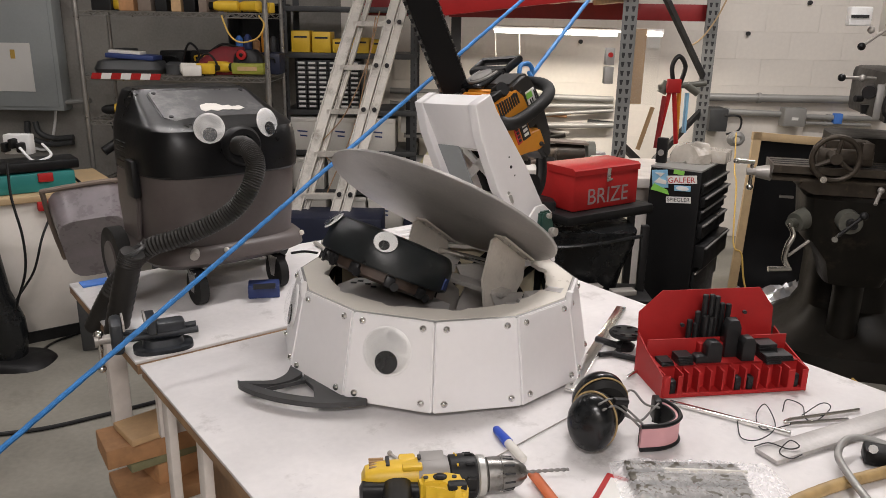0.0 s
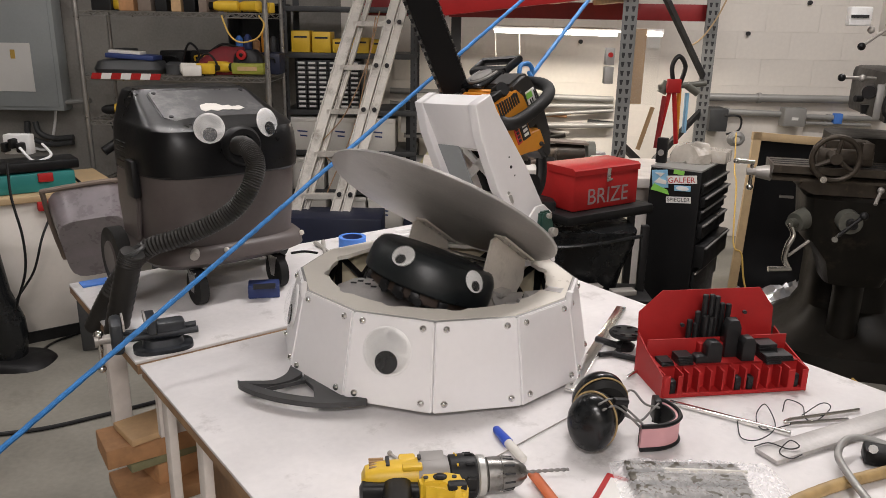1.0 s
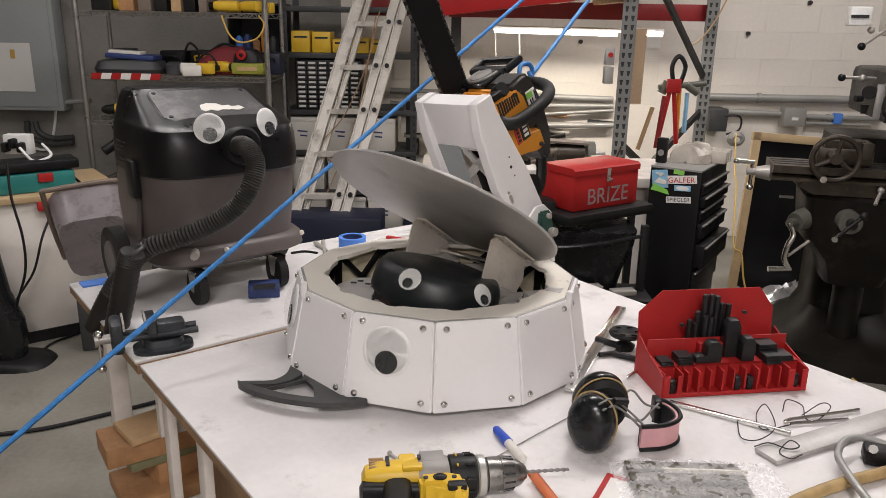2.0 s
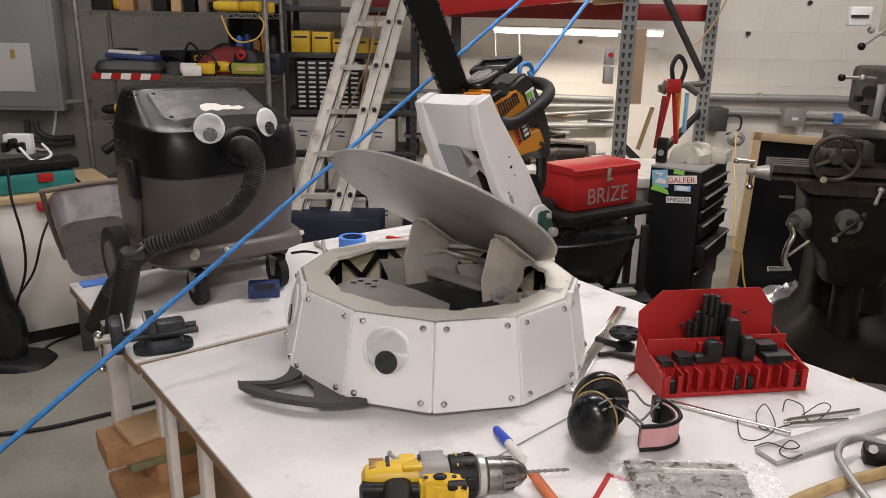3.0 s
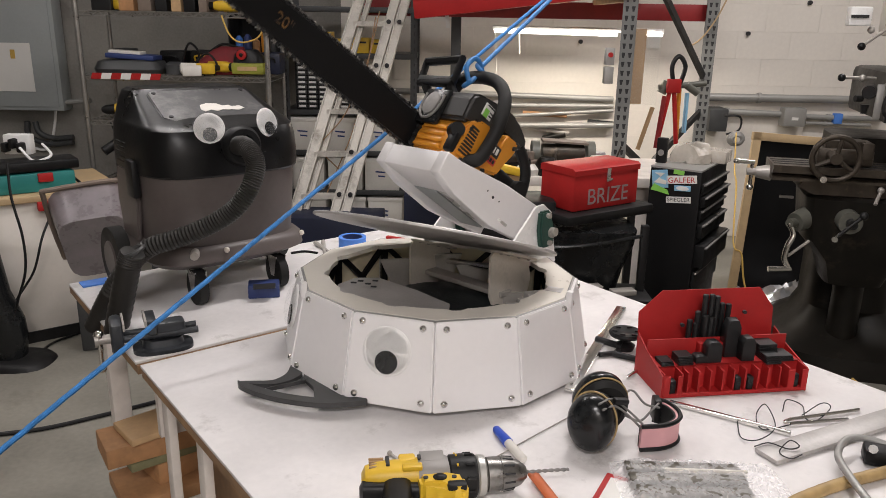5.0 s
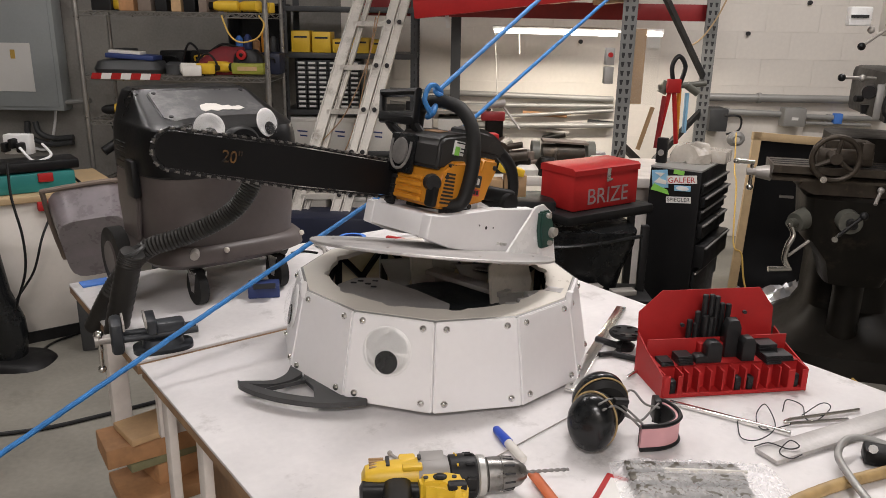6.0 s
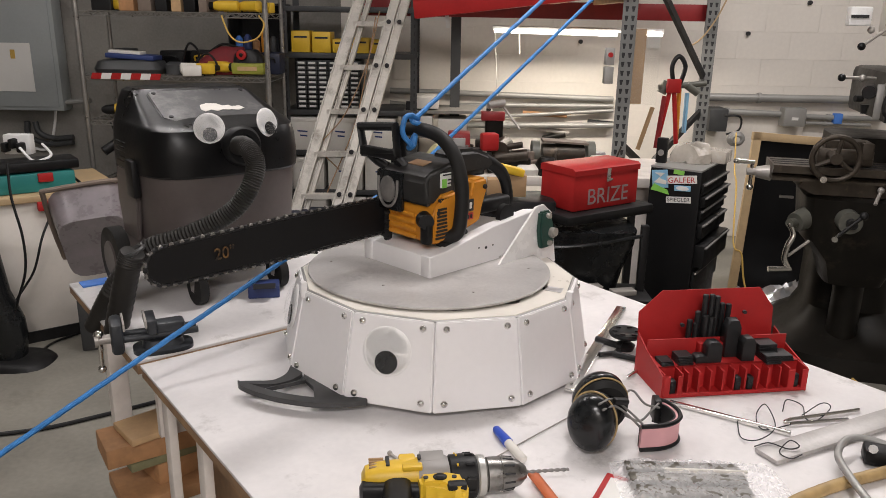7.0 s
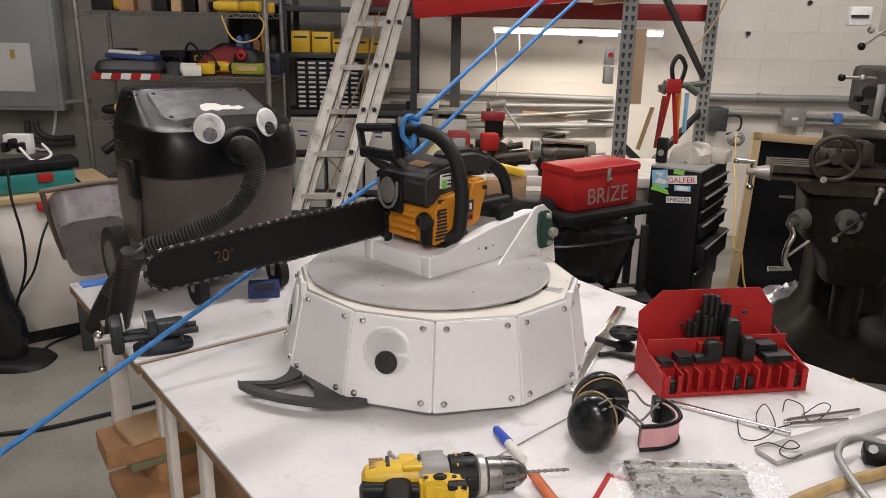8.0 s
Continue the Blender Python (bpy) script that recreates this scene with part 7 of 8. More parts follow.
        cyl(bm, (x * 0.85 - 0.02, 0, 0.085), (x * 0.85 + 0.02, 0, 0.085), 0.068, seg=24)
        part("wheel_guard", bm, M_MACHGREY, t)
    bm = bm_new()
    box(bm, 0, 0, 0.02, 0.18, 0.14, 0.04, bevel=0.006)
    part("base", bm, M_IRON, t)
    bm = bm_new()
    box(bm, 0, 0, 0.150, 0.24, 0.10, 0.010, pose(0, 0, 0, 0, 3, 0))
    part("board", bm, M_ENDPANEL, t, "brown board on top")
    t = thing("angle_motor", pose(0.30, 3.95, zt), "dark machine motor with red cover", "motor")
    bm = bm_new()
    cyl(bm, (-0.02, -0.10, 0.12), (0.02, 0.10, 0.12), 0.045, seg=24)
    cyl(bm, (-0.05, -0.09, 0.08), (0.12, -0.09, 0.10), 0.030, seg=20)
    cyl(bm, (0.02, -0.10, 0.14), (0.09, -0.12, 0.155), 0.016, seg=14)
    part("motor", bm, M_IRONWORN, t)
    bm = bm_new()
    box(bm, -0.10, -0.12, 0.17, 0.085, 0.07, 0.085, pose(0, 0, 0, 0, 0, 10), bevel=0.01)
    part("red_cover", bm, M_RED, t, "bright red cover")
    bm = bm_new()
    box(bm, 0.03, 0, 0.04, 0.22, 0.2, 0.08, bevel=0.01)
    part("base", bm, M_IRON, t)
    t = thing("drill_vise", pose(0.27, 4.25, zt + 0.12), "red and grey drill press vise", "vise")
    bm = bm_new()
    box(bm, 0, 0, 0.07, 0.10, 0.07, 0.12, bevel=0.01)
    part("column", bm, M_IRON, t)
    bm = bm_new()
    box(bm, -0.01, -0.03, 0.13, 0.13, 0.06, 0.05, bevel=0.008)
    part("red_body", bm, M_REDDARK, t)
    bm = bm_new()
    cyl(bm, (-0.04, -0.06, 0.19), (0.05, -0.02, 0.20), 0.02, seg=14)
    cyl(bm, (0.03, 0, 0.2), (0.14, -0.04, 0.06), 0.006, seg=8)
    part("handle", bm, M_STEEL, t)
    bm = bm_new()
    box(bm, 0.27, 4.25, zt + 0.055, 0.2, 0.15, 0.11, bevel=0.01)
    solo("machine_base", bm, M_IRON, Matrix(), "dark cast iron machine base on the white bench", "machine")
    t = thing("red_framed_tool", pose(0.075, 4.15, 0.895), "dark red framed machine with a grey panel", "machine")
    bm = bm_new()
    box(bm, 0, 0, 0.085, 0.12, 0.12, 0.17, bevel=0.008)
    part("frame", bm, M_REDDARK, t)
    bm = bm_new()
    box(bm, 0, -0.062, 0.085, 0.07, 0.01, 0.12, bevel=0.003)
    part("panel", bm, M_CONDUIT, t, "grey panel")
    for x, w, h, r, mt in ((0.10, 0.14, 0.06, 10, M_PAPER), (0.42, 0.12, 0.05, -6, M_BOXWHITE), (0.52, 0.1, 0.09, 20, M_IRON), (0.78, 0.10, 0.10, 0, M_STEEL), (0.15, 0.1, 0.13, 15, M_DARKSTEEL)):
        bm = bm_new()
        loft(bm, [(0, 0, 0, w * 0.5, 0.05, 3), (h * 0.6, 0, 0, w * 0.55, 0.055, 2.6), (h, 0, 0, w * 0.35, 0.03, 2.4)], 18)
        solo("machine_part", bm, mt, pose(x, 3.86, zt, 0, 0, r), "odd machine part on the white bench", "machine part", "bench machine parts")
    mess = random.Random(11)
    for k in range(20):
        x, y = mess.uniform(0.02, 0.95), mess.uniform(3.84, 4.12)
        mt = mess.choice((M_IRONWORN, M_IRONWORN, M_DARKSTEEL, M_STEEL, M_ENDPANEL, M_GREYBAR))
        bm = bm_new()
        r, h = mess.uniform(0.012, 0.030), mess.uniform(0.03, 0.12)
        if k % 3 == 0:
            lathe(bm, [(r, 0), (r, h * 0.4), (r * 1.5, h * 0.42), (r * 1.5, h * 0.6), (r * 0.6, h * 0.62), (r * 0.6, h)], 16)
        elif k % 3 == 1:
            cyl(bm, (-h * 0.7, 0, r), (h * 0.7, 0.01, r), r, seg=14)
            cyl(bm, (h * 0.3, 0.004, r), (h * 0.5, 0.007, r), r * 1.3, seg=14)
        else:
            box(bm, 0, 0, h * 0.35, h * 0.9, r * 2, h * 0.7, bevel=0.004)
            cyl(bm, (0, 0, h * 0.6), (0.02, -0.01, h * 1.3), r * 0.35, seg=8)
        solo("machine_part", bm, mt, pose(x, y, zt, 0, 0, mess.uniform(0, 180)), "small oily machine part on the white bench", "machine part", "bench machine parts")
    bm = bm_new()
    loft(bm, [(0, 0, 0, 0.06, 0.06, 2), (0.05, 0, 0, 0.062, 0.062, 2), (0.10, 0, 0, 0.04, 0.04, 2)], 20)
    solo("clear_jar", bm, M_CLEAR, pose(0.80, 3.98, zt), "cloudy plastic jar on the white bench", "jar")
    # yellow tray and small wooden boxes just behind the saw
    bm = bm_new()
    box(bm, 0, 0, 0, 0.10, 0.06, 0.03, Matrix.Translation((0.273, 3.080, 1.062)) @ pose(0, 0, 0, 0, 14, 10), bevel=0.004)
    solo("yellow_tray", bm, M_YELLOW, Matrix(), "bright yellow plastic tray on a pile of boxes", "tray")
    for (cx, cz, w, h), Y in (((0.207, 0.992, 0.064, 0.070), 3.05), ((0.290, 0.999, 0.092, 0.089), 3.06)):
        slab("wooden_block", cx, cz, w, h, Y, 0.06, M_CARD, "small brown cardboard block", "box", "small brown blocks", bevel=0.003)
    bm = bm_new()
    box(bm, 0.28, 3.15, 0.47, 0.36, 0.22, 0.94, bevel=0.01)
    solo("black_drawer_unit", bm, M_BLACK, Matrix(), "black drawer unit behind the drum", "drawer unit")



def build_chest():
    # the chest's broad side faces the camera, its drawers face right
    A, B, D = Vector((0.969, 3.550, 1.010)), Vector((1.169, 3.420, 1.001)), Vector((1.440, 3.780, 0.976))
    ex = Vector((B.x - A.x, B.y - A.y, 0))
    side = ex.length
    ex.normalize()
    ey = Vector((-ex.y, ex.x, 0))
    ez = Vector((0, 0, 1))
    m = Matrix((ex, ey, ez)).transposed().to_4x4()
    m.translation = Vector((A.x, A.y, 0))
    t = thing("black_tool_chest", m, "black steel tool chest with stickers and part-open drawers", "tool chest")
    h = 1.0
    deep = 0.46
    bm = bm_new()
    box(bm, side / 2, deep / 2, h / 2 + 0.04, side, deep, h - 0.08, bevel=0.006)
    part("body", bm, M_BOARD, t)
    for x in (0.04, side - 0.04):
        for y in (0.05, deep - 0.05):
            bm = bm_new()
            cyl(bm, (x - 0.012, y, 0.04), (x + 0.012, y, 0.04), 0.04, seg=16)
            part("castor", bm, M_RUBBER, t)
    for i, z in enumerate((0.92, 0.86, 0.795, 0.72, 0.60, 0.47)):
        bm = bm_new()
        out = 0.035 if i == 4 else (0.012 if i in (1, 3) else 0.0)
        hh = 0.05 if i < 3 else (0.07 if i == 3 else 0.11)
        box(bm, side + 0.006 + out / 2, deep / 2, z, 0.012 + out, deep - 0.03, hh, bevel=0.003)
        dr = part("drawer", bm, M_BLACK, t, "black drawer")
        bm = bm_new()
        box(bm, side + 0.016 + out, deep / 2, z + hh * 0.4, 0.012, deep - 0.03, 0.010, bevel=0.003)
        part("handle", bm, M_GREYBAR, dr, "steel drawer pull")
    bm = bm_new()
    box(bm, side / 2, deep / 2, h + 0.004, side, deep, 0.008)
    part("top_mat", bm, M_CONDUIT, t)
    # stickers on the broad side
    def sticker(cx, cz, w, hh, mt, ang, name="sticker", label=""):
        bm = bm_new()
        box(bm, 0, 0, 0, w, 0.002, hh, pose(cx, -0.0022, cz, 0, ang, 0), bevel=0.0008, seg=1)
        return part(name, bm, mt, t, label)
    s1 = sticker(0.05, 0.950, 0.075, 0.085, M_SKY, -8, "sticker", "pale blue and green sticker")
    bm = bm_new()
    prism(bm, [(-0.03, 0.02), (0.02, 0.024), (-0.006, -0.004), (0.03, -0.012), (0.028, -0.03), (-0.03, -0.026), (0.0, 0.006)], 0.0015, pose(0.052, -0.0035, 0.957) @ pose(0, 0, 0, 90, 0, 0))
    part("zigzag_mark", bm, M_BOXWHITE, s1)
    bm = bm_new()
    prism(bm, [(-0.045, -0.02), (-0.01, -0.024), (0.045, -0.034), (0.035, -0.012), (0.0, 0.0), (-0.03, 0.012)], 0.0015, pose(0.055, -0.0052, 0.915) @ pose(0, 0, 0, 90, 0, 0))
    part("green_patch", bm, M_LIMEGREEN, s1)
    s2 = sticker(0.150, 0.958, 0.14, 0.038, M_PAPER, -7, "sticker", "white sticker with red lettering")
    text_part("lettering", "GALFER", 0.036, M_INKRED, s2, pose(0.150, -0.0040, 0.955, 90, 0, 0) @ pose(0, 0, 0, 0, 0, 7), "red lettering", 0.0004)
    s3 = sticker(0.158, 0.918, 0.075, 0.026, M_SKY, -4, "sticker", "blue and white oval sticker")
    bm = bm_new()
    lathe(bm, [(0.02, 0.0), (0.02, 0.0015)], 20, pose(0.158, -0.0032, 0.918, 90, 0, 0) @ Matrix.Diagonal((1.5, 0.5, 1, 1)))
    part("oval", bm, M_PAPER, s3)
    s4 = sticker(0.145, 0.862, 0.115, 0.030, M_PAPER, -6, "sticker", "white sticker with black lettering")
    text_part("lettering", "SPIEGLER", 0.026, M_INK_HOLE, s4, pose(0.145, -0.0040, 0.862, 90, 0, 0) @ pose(0, 0, 0, 0, 0, 6), "black lettering", 0.0004)
    s5 = sticker(0.135, 0.990, 0.05, 0.02, M_LIMEGREEN, 5, "sticker", "green sticker")
    # things on top
    top = m @ Matrix.Translation((0, 0, h + 0.008))
    bm = bm_new()
    loft(bm, [(0, 0, 0, 0.09, 0.05, 2.6), (0.04, 0, 0, 0.095, 0.055, 2.4), (0.075, -0.01, 0, 0.07, 0.04, 2.2), (0.095, -0.02, 0, 0.03, 0.02, 2)], 28)
    for v in bm.verts:
        v.co += Vector((noise.noise(v.co * 30), noise.noise(v.co * 28 + Vector((4, 0, 0))), noise.noise(v.co * 33))) * 0.022
    solo("plastic_bag", bm, M_BAG, top @ pose(0.13, 0.20, 0), "cloudy plastic bag of parts on the tool chest", "bag")
    bm = bm_new()
    box(bm, 0.20, 0.30, 0.03, 0.16, 0.12, 0.06, bevel=0.006)
    solo("clear_organiser", bm, M_BAG, top, "cloudy clear organiser box on the tool chest", "box")
    for x, y, r, mt in ((0.015, 0.10, 0.022, M_BLACK),):
        c = thing("phone_holster", top @ pose(x, y, 0), "black handheld meter standing on the tool chest", "meter")
        bm = bm_new()
        box(bm, 0, 0, 0.06, 0.05, 0.03, 0.12, bevel=0.006)
        part("case", bm, M_BLACK, c)
        bm = bm_new()
        cyl(bm, (0, -0.015, 0.05), (0, -0.019, 0.05), 0.015, seg=16)
        part("dial", bm, M_CONDUIT, c)
    # hanging long tools behind: bolt cutters and bars
    t = thing("bolt_cutter", pose(0, 0, 0), "red-handled bolt cutter hanging on the rack", "bolt cutter")
    for a, b in (((1.369, 4.750, 1.257), (1.314, 4.750, 0.903)), ((1.393, 4.750, 1.258), (1.438, 4.750, 0.930))):
        bm = bm_new()
        cyl(bm, a, b, 0.014, seg=10)
        part("handle", bm, M_RED, t, "red tube handle")
    bm = bm_new()
    tube(bm, [(1.383, 4.740, 1.292), (1.365, 4.740, 1.399), (1.400, 4.740, 1.459), (1.444, 4.740, 1.400), (1.421, 4.740, 1.293)], 0.014, 8, 8)
    part("jaws", bm, M_DARKSTEEL, t, "dark jaws")
    bm = bm_new()
    cx, cz, w, hh = 1.386, 1.284, 0.086, 0.084
    box(bm, cx, 4.74, cz, w, 0.03, hh, bevel=0.006)
    part("head", bm, M_RED, t)
    for (a, b), mt, lab in ((((1.439, 4.800, 1.288), (1.451, 4.800, 0.940)), M_ORANGE, "orange"), (((1.490, 4.800, 1.238), (1.495, 4.800, 0.994)), M_SKY, "blue"), (((1.259, 4.700, 1.158), (1.190, 4.700, 0.898)), M_CARD, "brown"), (((1.324, 4.700, 1.227), (1.300, 4.700, 0.911)), M_REDDARK, "dark red")):
        bm = bm_new()
        cyl(bm, a, b, 0.014, seg=10)
        solo("tool_bar", bm, mt, Matrix(), lab + " long-handled bar hanging on the rack", "hand tool", "hung bars")
    bm = bm_new()
    cyl(bm, (1.309, 4.800, 1.269), (1.601, 4.800, 1.298), 0.018, seg=10)
    cyl(bm, (1.330, 4.800, 1.235), (1.364, 4.800, 1.304), 0.03, seg=10)
    cyl(bm, (1.481, 4.800, 1.289), (1.556, 4.800, 1.239), 0.025, seg=10)
    solo("hanging_bar", bm, M_MACHGREY, Matrix(), "grey bar on which tools hang", "tool bar")


# ---------- milling machine ----------
def build_mill():
    m = pose(2.03, 3.80, 0, 0, 0, -14)
    t = thing("milling_machine", m, "dark iron knee milling machine with handwheels", "milling machine")
    bm = bm_new()
    loft(bm, [(0.0, 0.10, 0.0, 0.36, 0.42, 5), (0.10, 0.10, 0, 0.35, 0.40, 5), (0.17, 0.10, 0.06, 0.25, 0.28, 4), (0.24, 0.10, 0.12, 0.20, 0.22, 4), (0.9, 0.10, 0.18, 0.19, 0.20, 4), (1.12, 0.10, 0.20, 0.18, 0.20, 4)], 32)
    part("column", bm, M_IRON, t, "dark cast iron column")
    bm = bm_new()
    loft(bm, [(0.44, 0.04, -0.16, 0.13, 0.14, 5), (0.56, 0.04, -0.16, 0.17, 0.18, 5), (0.66, 0.02, -0.16, 0.24, 0.20, 5), (0.87, 0.02, -0.16, 0.26, 0.21, 6), (0.885, 0.02, -0.16, 0.23, 0.19, 6)], 40)
    part("knee", bm, M_IRON, t, "cast iron knee", None, 25)
    bm = bm_new()
    prism(bm, [(-0.22, 0.0), (0.5, 0.0), (0.5, 0.058), (-0.27, 0.058), (-0.29, 0.035)], 0.3, pose(0, -0.04, 0.888) @ pose(0, 0, 0, 90, 0, 0))
    part("saddle", bm, M_IRONWORN, t, "worn iron saddle")
    bm = bm_new()
    prism(bm, [(-0.36, 0.949), (-0.36, 0.962), (-0.325, 0.972), (-0.36, 0.985), (-0.36, 1.020), (-0.12, 1.020), (-0.12, 0.949)], 1.12, pose(-0.41, 0, 0) @ pose(0, 0, 0, 90, 0, 90))
    tb = part("work_table", bm, M_IRONWORN, t, "long slotted work table")
    for y in (-0.30, -0.24, -0.18):
        bm = bm_new()
        box(bm, 0.15, y, 1.0205, 1.10, 0.016, 0.003)
        part("slot", bm, M_INK_HOLE, tb)
    bm = bm_new()
    cyl(bm, (-0.40, -0.24, 0.962), (-0.47, -0.24, 0.962), 0.040, 0.026, seg=18)
    cyl(bm, (-0.47, -0.24, 0.962), (-0.51, -0.24, 0.962), 0.018, seg=14)
    part("feed_dial", bm, M_STEEL, t, "steel dial")
    bm = bm_new()
    cyl(bm, (-0.488, -0.24, 0.89), (-0.488, -0.24, 1.01), 0.009, seg=10)
    ball(bm, (-0.488, -0.24, 0.886), 0.017, 12)
    cyl(bm, (-0.478, -0.24, 1.008), (-0.56, -0.25, 1.012), 0.009, 0.014, seg=12)
    ball(bm, (-0.566, -0.25, 1.012), 0.013, 12)
    part("end_crank", bm, M_CHROME, t, "chrome ball crank")
    hw = Vector((-0.160, -0.40, 1.070))
    bm = bm_new()
    tube(bm, [hw + Vector((0.100 * math.cos(a), 0, 0.100 * math.sin(a))) for a in [2 * math.pi * i / 28 for i in range(28)]], 0.0125, 10, 2, True)
    wl = part("handwheel", bm, M_IRONWORN, t, "worn brown-black round handwheel")
    bm = bm_new()
    for a in (80, 205, 325):
        cyl(bm, hw, hw + Vector((0.097 * math.cos(radians(a)), 0, 0.097 * math.sin(radians(a)))), 0.012, 0.009, seg=8)
    cyl(bm, hw + Vector((0, -0.02, 0)), hw + Vector((0, 0.16, 0)), 0.026, seg=16)
    part("spoke", bm, M_IRONWORN, wl)
    bm = bm_new()
    cyl(bm, hw + Vector((-0.05, -0.01, -0.088)), hw + Vector((-0.05, -0.06, -0.088)), 0.011, 0.015, seg=12)
    part("spinner", bm, M_CHROME, wl, "chrome spinner")
    bm = bm_new()
    box(bm, -0.10, -0.25, 1.065, 0.24, 0.13, 0.075, bevel=0.008)
    box(bm, -0.10, -0.24, 1.115, 0.17, 0.09, 0.05, bevel=0.006)
    box(bm, -0.01, -0.25, 1.095, 0.05, 0.14, 0.08, bevel=0.006)
    part("machine_vise", bm, M_IRONWORN, t, "iron machine vise")
    kc = Vector((-0.26, -0.30, 0.745))
    bm = bm_new()
    cyl(bm, kc + Vector((0.09, 0.06, 0.03)), kc + Vector((-0.015, -0.03, 0)), 0.062, 0.046, seg=20)
    cyl(bm, kc + Vector((-0.015, -0.03, 0)), kc + Vector((-0.045, -0.06, 0)), 0.022, seg=14)
    part("crank_dial", bm, M_MACHGREY, t, "iron crank dial")
    bm = bm_new()
    tube(bm, [kc + Vector((-0.045, -0.05, 0.0)), kc + Vector((-0.02, -0.06, -0.05)), kc + Vector((-0.04, -0.07, -0.11)), kc + Vector((-0.045, -0.07, -0.17)), kc + Vector((-0.02, -0.07, -0.22))], 0.0135, 10, 8)
    cyl(bm, kc + Vector((-0.01, -0.07, -0.222)), kc + Vector((-0.115, -0.09, -0.225)), 0.011, 0.014, seg=12)
    part("knee_crank", bm, M_CHROME, t, "chrome knee crank")
    fd = Vector((-0.062, -0.44, 0.785))
    bm = bm_new()
    cyl(bm, fd + Vector((0, 0.09, 0)), fd, 0.052, seg=24)
    part("dial", bm, M_MACHGREY, t, "steel graduated dial")
    bm = bm_new()
    cyl(bm, fd, fd + Vector((0, -0.04, 0)), 0.022, seg=16)
    cyl(bm, fd + Vector((0.035, -0.035, 0.04)), fd + Vector((-0.055, -0.04, -0.055)), 0.009, seg=10)
    ball(bm, fd + Vector((0.04, -0.035, 0.045)), 0.019, 12)
    part("ball_crank", bm, M_DARKSTEEL, t, "ball crank")
    bm = bm_new()
    cyl(bm, fd + Vector((-0.055, -0.035, -0.055)), fd + Vector((-0.075, -0.08, -0.062)), 0.011, 0.014, seg=10)
    part("crank_grip", bm, M_CHROME, t, "chrome crank grip")
    for x in (0.06, 0.13):
        bm = bm_new()
        cyl(bm, (x, -0.36, 0.925), (x - 0.03, -0.42, 0.875), 0.008, seg=8)
        ball(bm, (x, -0.36, 0.93), 0.016, 10)
        part("lock_lever", bm, M_STEEL, t, "steel lock lever")
    for a, b in (((-0.20, -0.33, 0.66), (-0.29, -0.36, 0.585)), ((-0.275, -0.20, 0.84), (-0.34, -0.22, 0.845))):
        bm = bm_new()
        cyl(bm, a, b, 0.007, seg=8)
        part("lever", bm, M_STEEL, t, "thin steel lever")
    bm = bm_new()
    loft(bm, [(0.10, 0.04, -0.20, 0.07, 0.07, 2), (0.48, 0.04, -0.20, 0.07, 0.07, 2)], 20)
    part("knee_screw", bm, M_IRON, t)
    bm = bm_new()
    box(bm, 0.16, 0.14, 1.33, 0.18, 0.80, 0.24, bevel=0.03)
    part("ram", bm, M_IRON, t, "dark ram")
    bm = bm_new()
    loft(bm, [(1.12, 0.10, -0.34, 0.036, 0.036, 2), (1.20, 0.10, -0.34, 0.040, 0.040, 2), (1.215, 0.11, -0.34, 0.065, 0.07, 3), (1.27, 0.12, -0.34, 0.075, 0.09, 4), (1.31, 0.12, -0.34, 0.105, 0.11, 4), (1.40, 0.12, -0.34, 0.105, 0.11, 4), (1.43, 0.12, -0.34, 0.082, 0.10, 3), (1.455, 0.12, -0.34, 0.082, 0.10, 2), (1.46, 0.12, -0.34, 0.098, 0.105, 2),
              (1.52, 0.12, -0.34, 0.100, 0.105, 2), (1.525, 0.12, -0.34, 0.088, 0.095, 2), (1.545, 0.12, -0.34, 0.088, 0.095, 2), (1.55, 0.12, -0.34, 0.102, 0.105, 2), (1.61, 0.12, -0.34, 0.105, 0.11, 2)], 32)
    part("head", bm, M_MACHGREY, t, "grey green milling head", None, 30)
    bm = bm_new()
    box(bm, 0.11, -0.34, 1.76, 0.28, 0.28, 0.30, bevel=0.02)
    part("belt_housing", bm, M_CREAM, t, "cream belt housing")
    bm = bm_new()
    cyl(bm, (0.11, -0.475, 1.70), (0.11, -0.492, 1.70), 0.085, seg=28)
    cyl(bm, (0.11, -0.490, 1.70), (0.11, -0.496, 1.70), 0.06, seg=28)
    part("cover_disc", bm, M_CONDUIT, t, "grey round cover")
    bm = bm_new()
    loft(bm, [(1.90, 0.05, -0.34, 0.09, 0.09, 2), (2.15, 0.05, -0.34, 0.09, 0.09, 2)], 24)
    part("motor", bm, M_MACHGREY, t)
    bm = bm_new()
    box(bm, -0.155, -0.37, 1.690, 0.088, 0.08, 0.080, bevel=0.008)
    sb = part("switch_box", bm, M_WHITE, t, "white plastic switch box")
    bm = bm_new()
    box(bm, -0.160, -0.412, 1.690, 0.070, 0.006, 0.013)
    part("switch", bm, M_INK_HOLE, sb)
    for a, b in (((-0.10, -0.38, 1.635), (-0.13, -0.39, 1.565)), ((-0.10, -0.37, 1.429), (-0.186, -0.38, 1.430))):
        bm = bm_new()
        cyl(bm, Vector(a) + Vector((0.06, 0.02, 0.0)), b, 0.007, seg=8)
        ball(bm, a, 0.016, 12)
        part("lever", bm, M_STEEL, t, "steel lever")
        bm = bm_new()
        ball(bm, b, 0.017, 14)
        part("lever_ball", bm, M_BLACKGLOSS, t, "black ball knob")
    bm = bm_new()
    box(bm, -0.040, -0.45, 1.335, 0.028, 0.012, 0.150, bevel=0.002)
    part("quill_scale", bm, M_CONDUIT, t, "steel depth scale")
